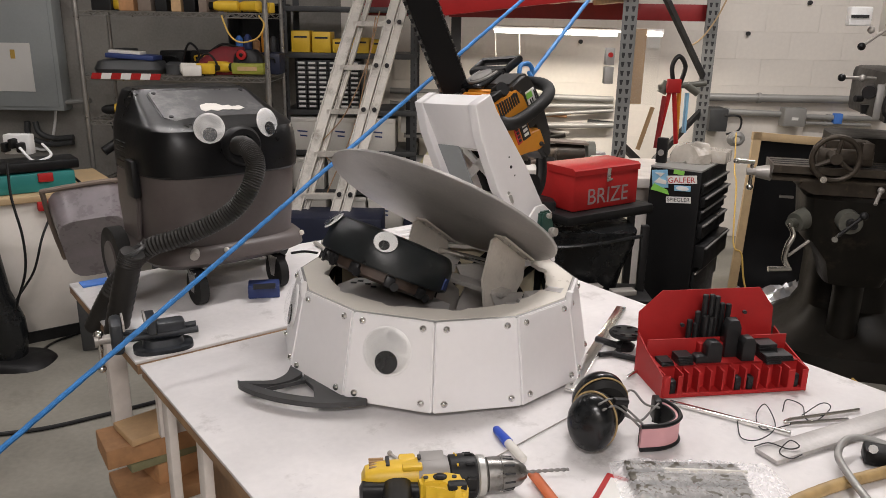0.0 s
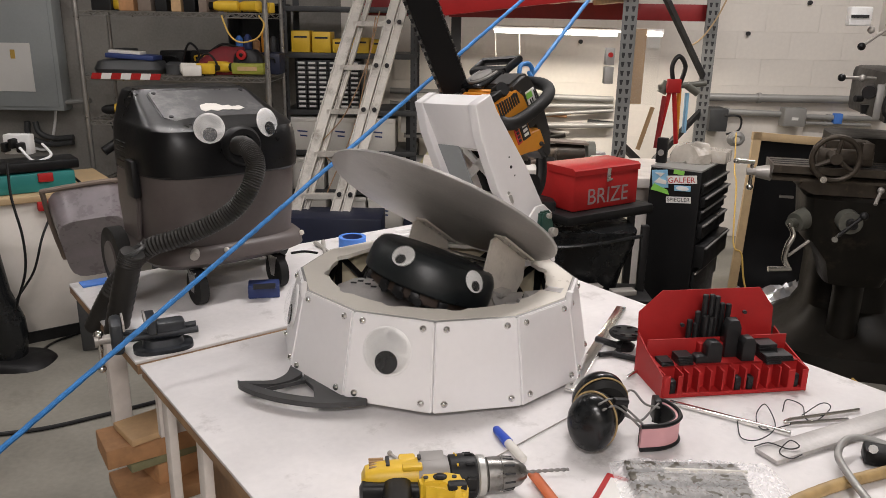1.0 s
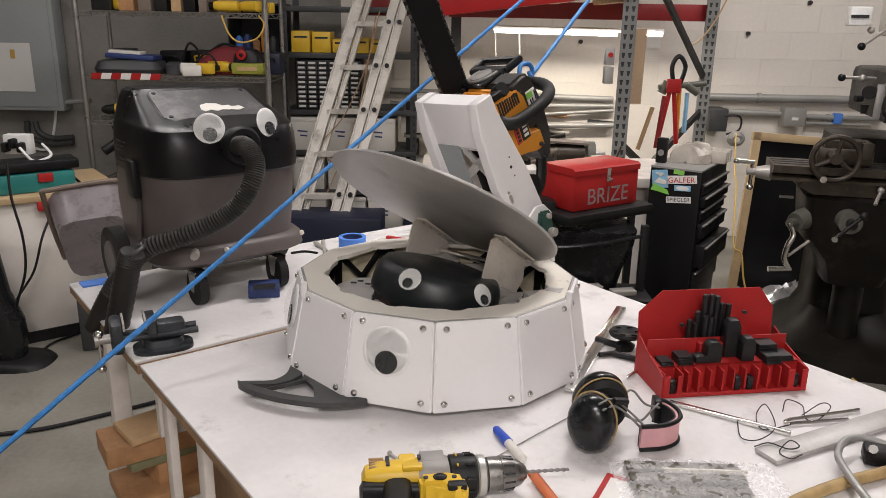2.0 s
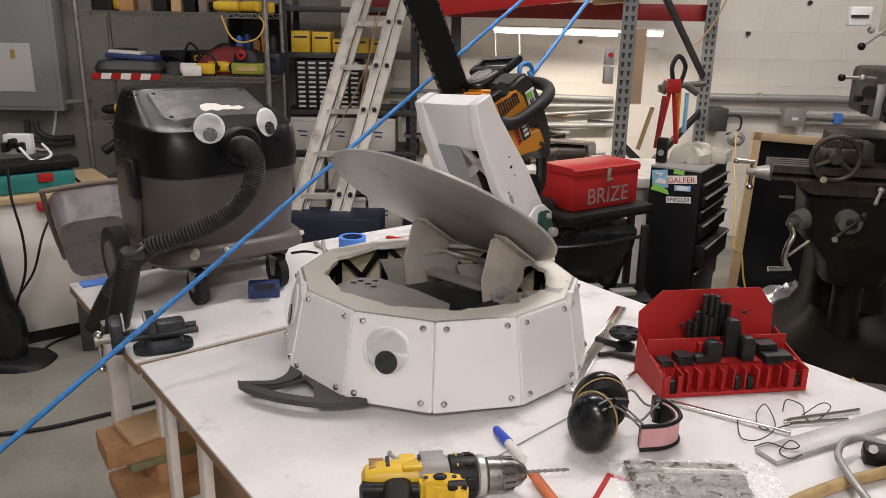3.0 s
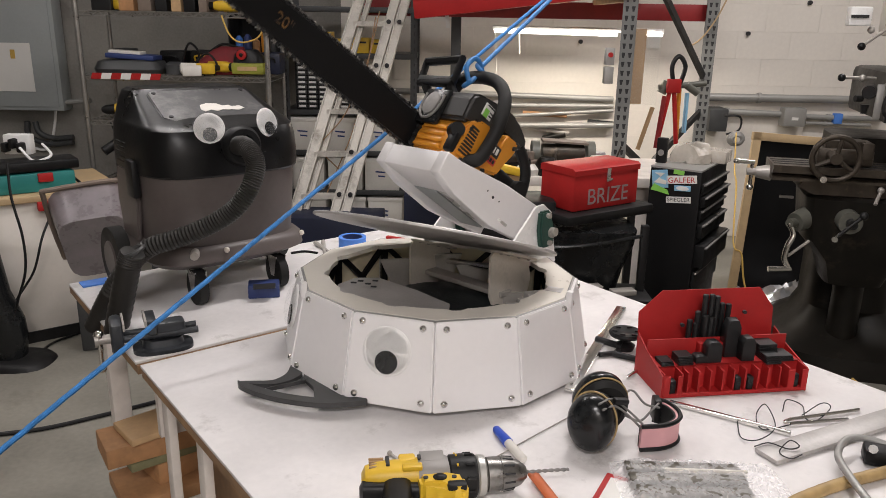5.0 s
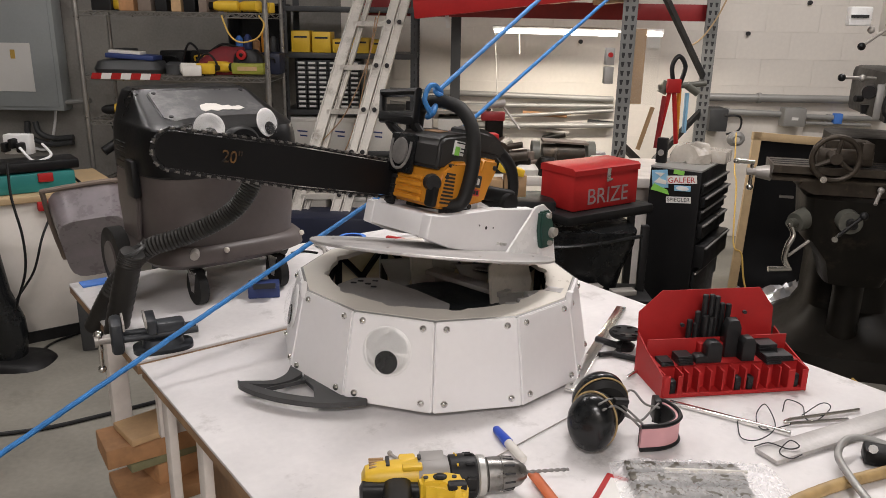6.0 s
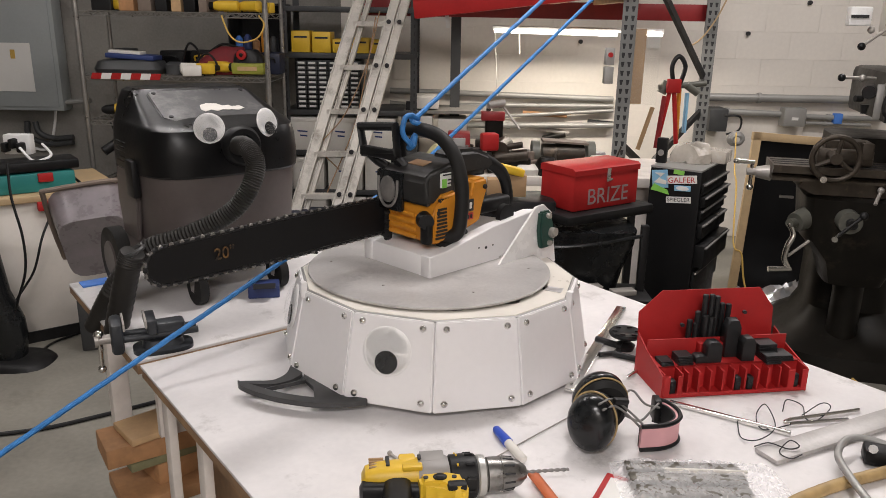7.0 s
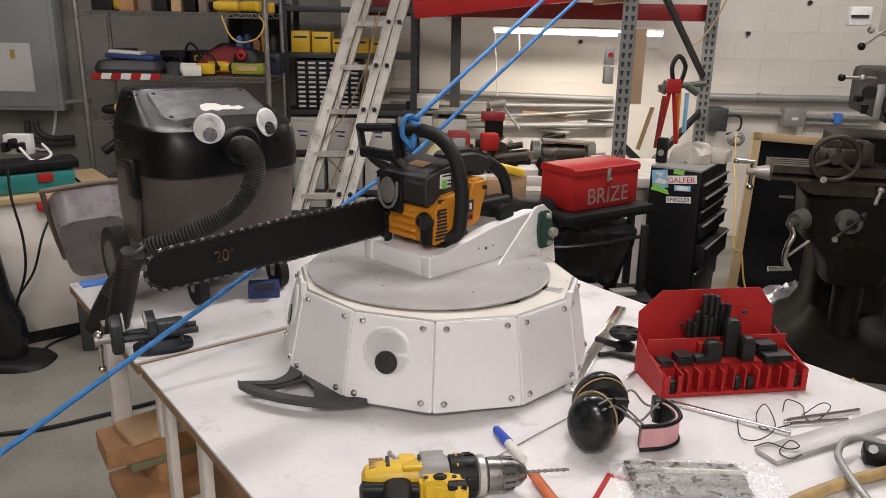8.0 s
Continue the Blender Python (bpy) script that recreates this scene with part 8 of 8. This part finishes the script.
    bm = bm_new()
    box(bm, 0.02, -0.44, 1.33, 0.05, 0.03, 0.17, bevel=0.004)
    part("quill_slide", bm, M_INK_HOLE, t)
    bm = bm_new()
    cyl(bm, (-0.07, -0.40, 1.375), (-0.085, -0.45, 1.375), 0.034, 0.028, seg=18)
    cyl(bm, (-0.10, -0.42, 1.345), (-0.13, -0.43, 1.345), 0.014, seg=12)
    cyl(bm, (-0.085, -0.42, 1.32), (-0.085, -0.42, 1.28), 0.02, 0.012, seg=12)
    part("feed_knob", bm, M_DARKSTEEL, t)
    for x, z, r, mt in ((0.03, 1.50, 0.010, M_CHROME), (0.09, 1.585, 0.010, M_CHROME), (0.06, 1.385, 0.013, M_STEEL), (0.03, 1.345, 0.011, M_STEEL), (0.075, 1.30, 0.010, M_CHROME), (0.055, 1.245, 0.012, M_STEEL)):
        bm = bm_new()
        cyl(bm, (x, -0.42, z), (x - 0.008, -0.470, z), r, r * 0.8, seg=12)
        part("head_bolt", bm, mt, t)
    bm = bm_new()
    tube(bm, [(0.020, -0.455, 1.385), (-0.015, -0.465, 1.36), (-0.020, -0.465, 1.30), (0.010, -0.46, 1.26)], 0.007, 8, 6)
    part("quill_handle", bm, M_DARKSTEEL, t, "dark quill handle")


# ---------- wall fittings ----------
def build_wall_fittings():
    Y = 5.98
    for a, b, r in (((2.000, 5.960, 1.113), (3.346, 5.960, 1.111), 0.030), ((1.969, 5.960, 1.009), (2.648, 5.960, 0.991), 0.024), ((2.781, 5.960, 0.976), (3.372, 5.960, 0.969), 0.020), ((2.788, 5.960, 0.928), (3.293, 5.960, 0.920), 0.013),
                    ((-0.430, 5.960, 1.120), (1.287, 5.960, 1.083), 0.022), ((0.049, 5.950, 1.019), (1.289, 5.950, 1.032), 0.018), ((0.095, 5.950, 0.916), (1.292, 5.950, 0.998), 0.014), ((0.140, 5.940, 0.866), (1.299, 5.940, 0.886), 0.022), ((-0.429, 5.950, 1.027), (0.050, 5.950, 0.976), 0.018)):
        bm = bm_new()
        cyl(bm, a, b, r, seg=14)
        mid = Vector(a).lerp(Vector(b), 0.3)
        d = (Vector(b) - Vector(a)).normalized()
        cyl(bm, mid - d * 0.012, mid + d * 0.012, r * 1.35, seg=14)
        solo("conduit_pipe", bm, M_CONDUIT, Matrix(), "grey steel conduit along the wall", "pipe", "wall conduits")
    for a, b, r, mt in (((0.762, 5.970, 0.767), (0.936, 5.970, 0.806), 0.025, M_IRON), ((0.404, 5.970, 0.897), (0.958, 5.970, 0.815), 0.022, M_STEEL), ((1.106, 5.970, 0.905), (1.304, 5.970, 0.891), 0.022, M_DARKSTEEL), ((0.598, 5.970, 0.966), (0.940, 5.970, 0.950), 0.018, M_LUMBER)):
        bm = bm_new()
        cyl(bm, a, b, r, seg=12)
        solo("stock_bar", bm, mt, Matrix(), "length of bar stock lying along the wall rack", "bar stock", "stored bars")
    j = thing("junction_box", pose(0, 0, 0), "grey metal junction box on the wall", "junction box")
    cx, cz, w, h = 2.669, 0.977, 0.168, 0.137
    bm = bm_new()
    box(bm, cx, 5.93, cz, w, 0.10, h, bevel=0.006)
    part("box", bm, M_CONDUIT, j)
    bm = bm_new()
    box(bm, cx, 5.879, cz - 0.01, 0.05, 0.002, 0.022)
    part("label", bm, M_PAPER, j)
    bm = bm_new()
    cx, cz, w, h = 3.025, 0.968, 0.061, 0.077
    box(bm, cx, 5.95, cz, w, 0.05, h, bevel=0.004)
    solo("blue_clip", bm, M_BLUE, Matrix(), "blue clip on the conduits", "clip")
    for c in ((2.271, 5.980, 1.585), (2.703, 5.980, 1.815), (1.013, 5.980, 1.505)):
        bm = bm_new()
        cyl(bm, c, Vector(c) + Vector((0, 0.03, 0)), 0.016, seg=12)
        solo("wall_plug", bm, M_INK_HOLE, Matrix(), "dark disc painted to read as a bolt hole", "bolt hole", "wall holes")
    # black panel with pine frame leaning on the wall
    t = thing("framed_black_panel", pose(1.85, 4.62, 0.0, -5, 3.5, -3), "black panel in a pine frame leaning on the wall", "panel")
    bm = bm_new()
    box(bm, 0.55, 0, 0.50, 1.1, 0.012, 1.0)
    part("panel", bm, M_BOARD, t)
    for cx, cz, w, h in ((0.55, 1.0, 1.16, 0.05), (0.0, 0.5, 0.05, 1.05), (1.13, 0.5, 0.05, 1.05)):
        bm = bm_new()
        box(bm, cx, -0.008, cz, w, 0.03, h, bevel=0.002)
        part("frame_rail", bm, M_PINE, t, "pine frame rail")
    # crumpled foil on the floor
    bm = bm_new()
    bmesh.ops.create_grid(bm, x_segments=26, y_segments=18, size=0.5)
    for v in bm.verts:
        v.co = Vector((v.co.x * 0.75, v.co.y * 0.5, 0.06 + 0.10 * noise.noise(v.co * 6) + 0.05 * noise.noise(v.co * 16)))
    solo("foil_sheet", bm, M_FOIL, Matrix.Translation((2.042, 4.173, 0.020)) @ pose(0, 0, 0, 6, 0, 30), "crumpled silver foil sheet on the floor", "foil", smooth=20)
    # yellow cord hanging then over the floor
    bm = bm_new()
    tube(bm, [(1.976, 5.200, 0.946), (1.920, 5.000, 0.731), (1.712, 4.400, 0.740), (1.581, 4.000, 0.509), (1.612, 3.950, 0.461), (1.632, 3.900, 0.301), (1.70, 3.80, 0.10), (1.906, 3.913, 0.012), (1.920, 3.761, 0.012), (1.965, 3.620, 0.012), (1.992, 3.469, 0.012), (2.001, 3.298, 0.012)], 0.0048, 8, 8)
    solo("yellow_extension_cord", bm, M_CABLEYEL, Matrix(), "yellow extension cord hanging down to the floor", "cord")
    bm = bm_new()
    tube(bm, [(1.850, 5.300, 1.830), (1.790, 5.300, 1.690), (1.705, 5.300, 1.560), (1.634, 5.300, 1.505)], 0.0055, 8, 8)
    solo("white_cord_strand", bm, M_PINE, Matrix(), "pale cord hanging from the rack", "cord")
    c = thing("reel_bracket", pose(0, 0, 0), "dark wall bracket with a coiled hose", "bracket")
    cx, cz, w, h = 2.062, 0.955, 0.141, 0.171
    bm = bm_new()
    box(bm, cx, 5.90, cz, w, 0.19, h, bevel=0.01)
    part("box", bm, M_GREYSTEEL, c)
    bm = bm_new()
    tube(bm, [(2.033, 5.620, 1.012), (2.150, 5.620, 1.005), (2.153, 5.620, 0.911), (2.063, 5.620, 0.876)], 0.008, 8, 4)
    part("loop", bm, M_DARKSTEEL, c)
    bm = bm_new()
    for k in range(3):
        p = Vector((2.130, 5.600, 0.847))
        tube(bm, [p + Vector(((0.055 - 0.01 * k) * math.cos(a), -0.015 * k, (0.045 - 0.008 * k) * math.sin(a))) for a in [2 * math.pi * i / 16 for i in range(16)]], 0.012, 8, 2, True)
    part("coil", bm, M_CONDUIT, c, "coiled pale hose")


# ---------- left side ----------
def build_left():
    p = thing("electrical_panel", pose(0, 0, 0), "grey electrical panel with a paper sheet taped on", "electrical panel")
    bm = bm_new()
    box(bm, -3.30, 5.92, 1.48, 0.80, 0.14, 1.10, bevel=0.008)
    part("cabinet", bm, M_PANELGREY, p)
    bm = bm_new()
    box(bm, -3.30, 5.845, 1.48, 0.74, 0.012, 1.04, bevel=0.004)
    d = part("door", bm, M_PANELGREY, p)
    cx, cz, w, h = -3.295, 1.250, 0.410, 0.354
    bm = bm_new()
    box(bm, cx, 5.834, cz, w, 0.003, h)
    pp = part("paper_sheet", bm, M_PAPER, d, "white paper sheet")
    cx, cz, w, h = -3.224, 1.346, 0.034, 0.065
    bm = bm_new()
    box(bm, cx, 5.831, cz, w, 0.002, h)
    part("drawing_mark", bm, M_CABLEYEL, pp)
    for a, b, c_, dd in (((-3.255, 5.960, 0.832), (-3.252, 5.960, 0.722), (-3.115, 5.960, 0.658), (-2.913, 5.960, 0.675)), ((-3.193, 5.960, 0.833), (-3.170, 5.960, 0.746), (-3.065, 5.960, 0.704), (-2.908, 5.960, 0.715))):
        bm = bm_new()
        tube(bm, [a, b, c_, dd], 0.022, 12, 8)
        solo("bent_conduit", bm, M_GREYSTEEL, Matrix(), "bent dark conduit below the panel", "pipe", "bent conduits")
    bm = bm_new()
    cyl(bm, (-3.087, 5.900, 0.972), (-2.715, 5.900, 1.008), 0.02, seg=12)
    solo("short_conduit", bm, M_CONDUIT, Matrix(), "short grey conduit on the wall", "pipe")
    for pts, r, mt in (([(-3.064, 5.985, 1.816), (-3.039, 5.985, 1.492), (-3.026, 5.985, 1.200), (-3.032, 5.985, 0.986)], 0.010, M_BLACK), ([(-2.971, 5.985, 1.493), (-3.005, 5.985, 1.158), (-3.054, 5.985, 0.811), (-3.132, 5.985, 0.623), (-3.244, 5.985, 0.621), (-3.326, 5.985, 0.673)], 0.011, M_WHITE),
                       ([(-2.943, 5.980, 1.817), (-2.964, 5.980, 1.493), (-3.001, 5.980, 1.243)], 0.022, M_CONDUIT)):
        bm = bm_new()
        tube(bm, pts, r, 8, 8)
        solo("wall_cable", bm, mt, Matrix(), "cable hanging beside the electrical panel", "cable", "wall cables")
    # counter with things on top
    t = thing("white_counter", pose(0, 0, 0, 0, 0, BENCH), "white panelled counter with a pine edge", "counter")
    u1 = 1.05
    bm = bm_new()
    box(bm, u1 - 1.5, 4.19 + 0.3, 0.37, 3.0, 0.6, 0.74, bevel=0.004)
    part("cabinet", bm, M_WALL, t)
    bm = bm_new()
    box(bm, u1 - 1.5, 4.18 + 0.3, 0.755, 3.02, 0.63, 0.03, bevel=0.003)
    part("worktop", bm, M_PINE, t, "pine worktop edge")
    bm = bm_new()
    box(bm, u1 - 1.5, 4.186, 0.03, 3.0, 0.01, 0.06)
    part("plinth", bm, M_DARKSTEEL, t)
    t = thing("teal_case", Matrix.Translation(bench(0.66, 4.30, 0.77)) @ pose(0, 0, 0, 0, 0, BENCH), "teal plastic tool case with red latches", "tool case")
    bm = bm_new()
    box(bm, -0.05, 0.05, 0.05, 0.48, 0.2, 0.095, bevel=0.008)
    part("case", bm, M_TEAL, t)
    for x in (-0.22, 0.05):
        bm = bm_new()
        box(bm, x, -0.055, 0.075, 0.07, 0.02, 0.045, bevel=0.005)
        part("latch", bm, M_RED, t, "red latch")
    bm = bm_new()
    box(bm, -0.03, 0.05, 0.13, 0.5, 0.18, 0.05, bevel=0.01)
    part("tray", bm, M_BLACK, t, "black tray of clutter")
    t = thing("power_outlets", pose(0, 0, 0), "white outlet strip with black plugs and cords", "outlet")
    cx, cz, w, h = -2.242, 0.980, 0.136, 0.104
    bm = bm_new()
    box(bm, cx, 4.0, cz, w, 0.06, h, bevel=0.006)
    part("box", bm, M_WHITE, t)
    for k in range(3):
        bm = bm_new()
        box(bm, cx - 0.045 + 0.04 * k, 3.95, cz + (0.01 if k % 2 else -0.01), 0.028, 0.06, 0.05, bevel=0.008)
        part("plug", bm, M_BLACK, t)
    bm = bm_new()
    tube(bm, [(-2.187, 3.900, 0.976), (-2.096, 3.850, 0.919), (-2.031, 3.900, 0.941), (-2.120, 4.000, 0.982)], 0.007, 8, 8)
    part("cord", bm, M_WHITE, t)
    for pts in ([(-2.033, 3.500, 0.969), (-2.007, 3.450, 0.820), (-1.964, 3.420, 0.639), (-1.963, 3.400, 0.478), (-2.039, 3.420, 0.299), (-2.086, 3.420, 0.122)], [(-1.975, 3.750, 0.694), (-1.970, 3.600, 0.588), (-2.007, 3.550, 0.428), (-2.082, 3.500, 0.297), (-2.111, 3.450, 0.198)]):
        bm = bm_new()
        tube(bm, pts, 0.006, 8, 8)
        solo("hanging_cord", bm, M_BLACK, Matrix(), "black cord hanging in front of the counter", "cord", "hanging cords")
    bm = bm_new()
    tube(bm, [(-2.063, 4.000, 0.847), (-1.992, 4.000, 0.818), (-1.875, 3.950, 0.724), (-1.840, 3.900, 0.567)], 0.007, 8, 8)
    solo("shelf_cord", bm, M_BLACK, Matrix(), "black cord behind the counter", "cord")
    bm = bm_new()
    box(bm, 0, 0, 0, 0.09, 0.04, 0.045, Matrix.Translation((-1.988, 3.720, 0.718)) @ pose(0, 0, 0, 0, 0, BENCH), bevel=0.006)
    solo("red_clamp", bm, M_RED, Matrix(), "red clamp hooked on the counter edge", "clamp")
    bm = bm_new()
    tube(bm, [(-1.795, 2.724, 0.010), (-1.620, 2.783, 0.010), (-1.474, 2.872, 0.010), (-1.358, 2.950, 0.010), (-1.206, 3.058, 0.010)], 0.009, 8, 8)
    solo("floor_cable", bm, M_BLACK, Matrix(), "black cable across the concrete floor", "cable")
    bm = bm_new()
    tube(bm, [(-1.963, 3.408, 0.010), (-2.015, 3.595, 0.010), (-1.933, 3.761, 0.010), (-1.818, 3.845, 0.010)], 0.006, 8, 8)
    solo("floor_cord", bm, M_BLACK, Matrix(), "thin black cord on the floor by the counter", "cord")
    # black pedestal
    t = thing("black_pedestal", Matrix.Translation((-2.125, 3.423, 0.000)), "tall black plastic pedestal with a flared foot", "pedestal")
    bm = bm_new()
    loft(bm, [(0.0, 0.0, 0, 0.22, 0.14, 3), (0.02, 0.0, 0, 0.20, 0.13, 3), (0.035, -0.01, 0, 0.15, 0.10, 3)], 28)
    part("foot", bm, M_BLACK, t)
    bm = bm_new()
    loft(bm, [(0.03, -0.02, 0, 0.11, 0.07, 3), (0.14, -0.02, 0, 0.125, 0.075, 3), (0.22, -0.02, 0, 0.12, 0.075, 3), (0.36, -0.03, 0, 0.08, 0.06, 3), (0.68, -0.05, 0, 0.062, 0.05, 3), (0.70, -0.05, 0, 0.055, 0.045, 3)], 28)
    part("column", bm, M_BLACKGLOSS, t)
    # leaning clear tub
    t = thing("clear_storage_tub", Matrix.Translation((-1.674, 3.550, 0.630)) @ pose(0, 0, 0, -62, -6, 22), "cloudy plastic storage tub standing on its side", "storage tub")
    bm = bm_new()
    loft(bm, [(-0.10, 0, 0, 0.15, 0.18, 5), (0.08, 0, 0, 0.18, 0.21, 5), (0.10, 0, 0, 0.185, 0.215, 5)], 36)
    part("tub", bm, M_CLEAR, t)
    bm = bm_new()
    tube(bm, [(0.19 * sx, 0.22 * sy, 0.10) for sx, sy in ((-1, -0.8), (-0.8, -1), (0.8, -1), (1, -0.8), (1, 0.8), (0.8, 1), (-0.8, 1), (-1, 0.8))], 0.012, 8, 4, True)
    part("rim", bm, M_ENDPANEL, t, "brown rim")
    bm = bm_new()
    box(bm, 0, 0, 0.14, 0.30, 0.26, 0.28, bevel=0.01)
    solo("dark_plinth_box", bm, M_GREYSTEEL, pose(-1.72, 3.72, 0.0, 0, 0, 20), "dark box on the floor under the tub", "box")
    # dark rack legs seen under the benches
    for k in range(2):
        bm = bm_new()
        box(bm, 0, 0, 0, 0.05, 0.05, 0.8)
        solo("dark_post", bm, M_GREYSTEEL, Matrix.Translation((-1.55 + 0.35 * k, 3.95, 0.4)), "dark steel post behind the benches", "post", "dark posts")


# ---------- block wall ----------
def build_blocks():
    wall = bpy.data.objects["wall_back_east"]
    bm = bm_new()
    box(bm, 0, 0, 0, 0.3994, 0.012, 0.1994, bevel=0.0006, seg=1)
    me = mesh_of("block", bm, M_WALL)
    for r in range(11):
        for c in range(11):
            x = -0.2 + 0.4 * c + (0.2 if r % 2 else 0.0)
            ob = new("block", me)
            ob.parent = wall
            ob.location = (x, 6.007, 0.1 + 0.2 * r)


def arm_at(deg):
    return Matrix.Translation((0.2446, 1.8494, 1.143)) @ pose(0, 0, 0, 0, 0, 226) @ pose(0, 0, 0, 5.6) @ pose(0, 0, 0, 0, -deg, 0) @ pose(0, 0, 0, -5.6)


def lid_at(x, y, z, a, b):
    return Matrix.Translation((x, y, z)) @ pose(0, 0, 0, 0, 0, 227) @ pose(0, 0, 0, 0, -a, 0) @ pose(0, 0, 0, b)


build_room()
build_benches()
DRUM = build_drum()
LID = build_lid()
ARM = build_arm()
CRAWLER = build_crawler()
build_vacuum()
ROPE_LOW = rope_piece("pull_rope_lower", "blue nylon rope running down across the benches", 1.235)
ROPE_HIGH = rope_piece("pull_rope_upper", "blue nylon rope running up towards the ceiling", 2.6)
ROPE_SAW = rope_piece("lift_rope", "blue nylon rope tied to the chainsaw", 2.0)
build_bench_things()
build_wire_shelf()
build_steel_shelf()
build_ladder()
build_pallet_rack()
build_tool_area()
build_chest()
build_mill()
build_wall_fittings()
build_left()
build_blocks()

PULLEY = Vector((0.928, 3.200, 2.246))


def motions():
    swing = [(0.0, 65.7), (3.0, 65.7), (3.2, 65.2), (3.5, 62.4), (4.0, 57.6), (4.5, 47.8), (4.7, 44.2), (5.25, 29.0), (5.8, 16.2), (6.0, 14.5), (6.2, 12.4), (6.5, 9.4), (6.8, 4.6), (7.0, 0.4), (7.15, 0.0), (8.0, 0.0)]
    walk(ARM, [(t, arm_at(a)) for t, a in swing])
    lid = [(0.0, -0.0013, 1.7155, 1.2259, 34.97, 1.6), (3.0, -0.0013, 1.7155, 1.2259, 34.97, 1.6), (3.2, -0.002, 1.7160, 1.2240, 34.7, 2.0), (3.5, -0.0072, 1.7180, 1.2093, 33.0, 4.0), (4.0, -0.0114, 1.7045, 1.1983, 29.3, 5.4),
           (4.5, -0.0157, 1.6800, 1.1946, 23.5, 5.6), (4.7, -0.017, 1.677, 1.188, 21.8, 5.7), (5.25, -0.020, 1.674, 1.165, 17.5, 5.9), (5.8, -0.0225, 1.674, 1.146, 13.6, 6.0), (6.0, -0.0235, 1.675, 1.141, 12.6, 6.1), (6.2, -0.0246, 1.678, 1.1359, 11.5, 6.2),
           (6.5, -0.0287, 1.690, 1.1156, 7.75, 6.6), (6.8, -0.0302, 1.690, 1.1049, 6.2, 6.4), (7.0, -0.0308, 1.6896, 1.0935, 0.65, 0.0), (8.0, -0.0308, 1.6896, 1.0935, 0.65, 0.0)]
    walk(LID, [(t, lid_at(x, y, z, a, b)) for t, x, y, z, a, b in lid])
    # the crawler tips over the rim, turns and drops inside
    crawl = [(0, -0.126, 1.629, 1.125, -16, 22, -8), (0.2, -0.120, 1.629, 1.137, -16, 28, -6), (0.4, -0.120, 1.629, 1.134, -16, 27, -6), (0.6, -0.123, 1.629, 1.126, -16, 23, -4), (0.7, -0.116, 1.629, 1.123, -16, 24, 0),
             (0.8, -0.091, 1.634, 1.111, -15, 24, 11), (0.9, -0.056, 1.644, 1.099, -12, 23, 26), (1, -0.030, 1.649, 1.082, -10, 20, 36), (1.1, -0.026, 1.649, 1.076, -9, 18, 38), (1.7, -0.026, 1.649, 1.076, -9, 18, 38),
             (2.2, -0.006, 1.644, 1.016, -5, 8, 44), (2.8, 0.000, 1.655, 0.968, 0, 0, 50), (8, 0.000, 1.655, 0.968, 0, 0, 50)]
    walk(CRAWLER, [(t, pose(x, y, z, rx, ry, 0) @ pose(0, 0, 0, 0, 0, rz)) for t, x, y, z, rx, ry, rz in crawl])
    # ropes
    joint = Vector((0.282, -0.165, 0.282))
    rows = []
    for t, a in swing:
        k = arm_at(a) @ joint
        rows.append((t, span(k, PULLEY)))
    walk(ROPE_SAW, rows)
    hand = (-0.833, 1.2, 0.852)
    taut, slack = (-0.279, 2.000, 1.290), (-0.081, 2.100, 1.241)
    line = [(0.0, hand, taut, (0.954, 3.200, 2.297)), (3.2, hand, taut, (0.954, 3.200, 2.297)), (4.5, hand, (-0.273, 2.000, 1.290), (0.966, 3.200, 2.285)), (4.7, hand, (-0.270, 2.000, 1.287), (0.978, 3.200, 2.276)), (5.8, hand, (-0.134, 2.070, 1.233), (1.076, 3.200, 2.171)),
            (6.5, hand, (-0.057, 2.100, 1.219), (1.096, 3.200, 2.151)), (6.8, hand, (-0.070, 2.100, 1.232), (1.060, 3.200, 2.219)), (7.0, hand, slack, (1.060, 3.200, 2.219)), (8.0, hand, (-0.089, 2.100, 1.284), (1.045, 3.200, 2.248))]
    low = [(t, span(a, b)) for t, a, b, c in line]
    high = [(t, span(b, c)) for t, a, b, c in line]
    walk(ROPE_LOW, low)
    walk(ROPE_HIGH, high)


motions()
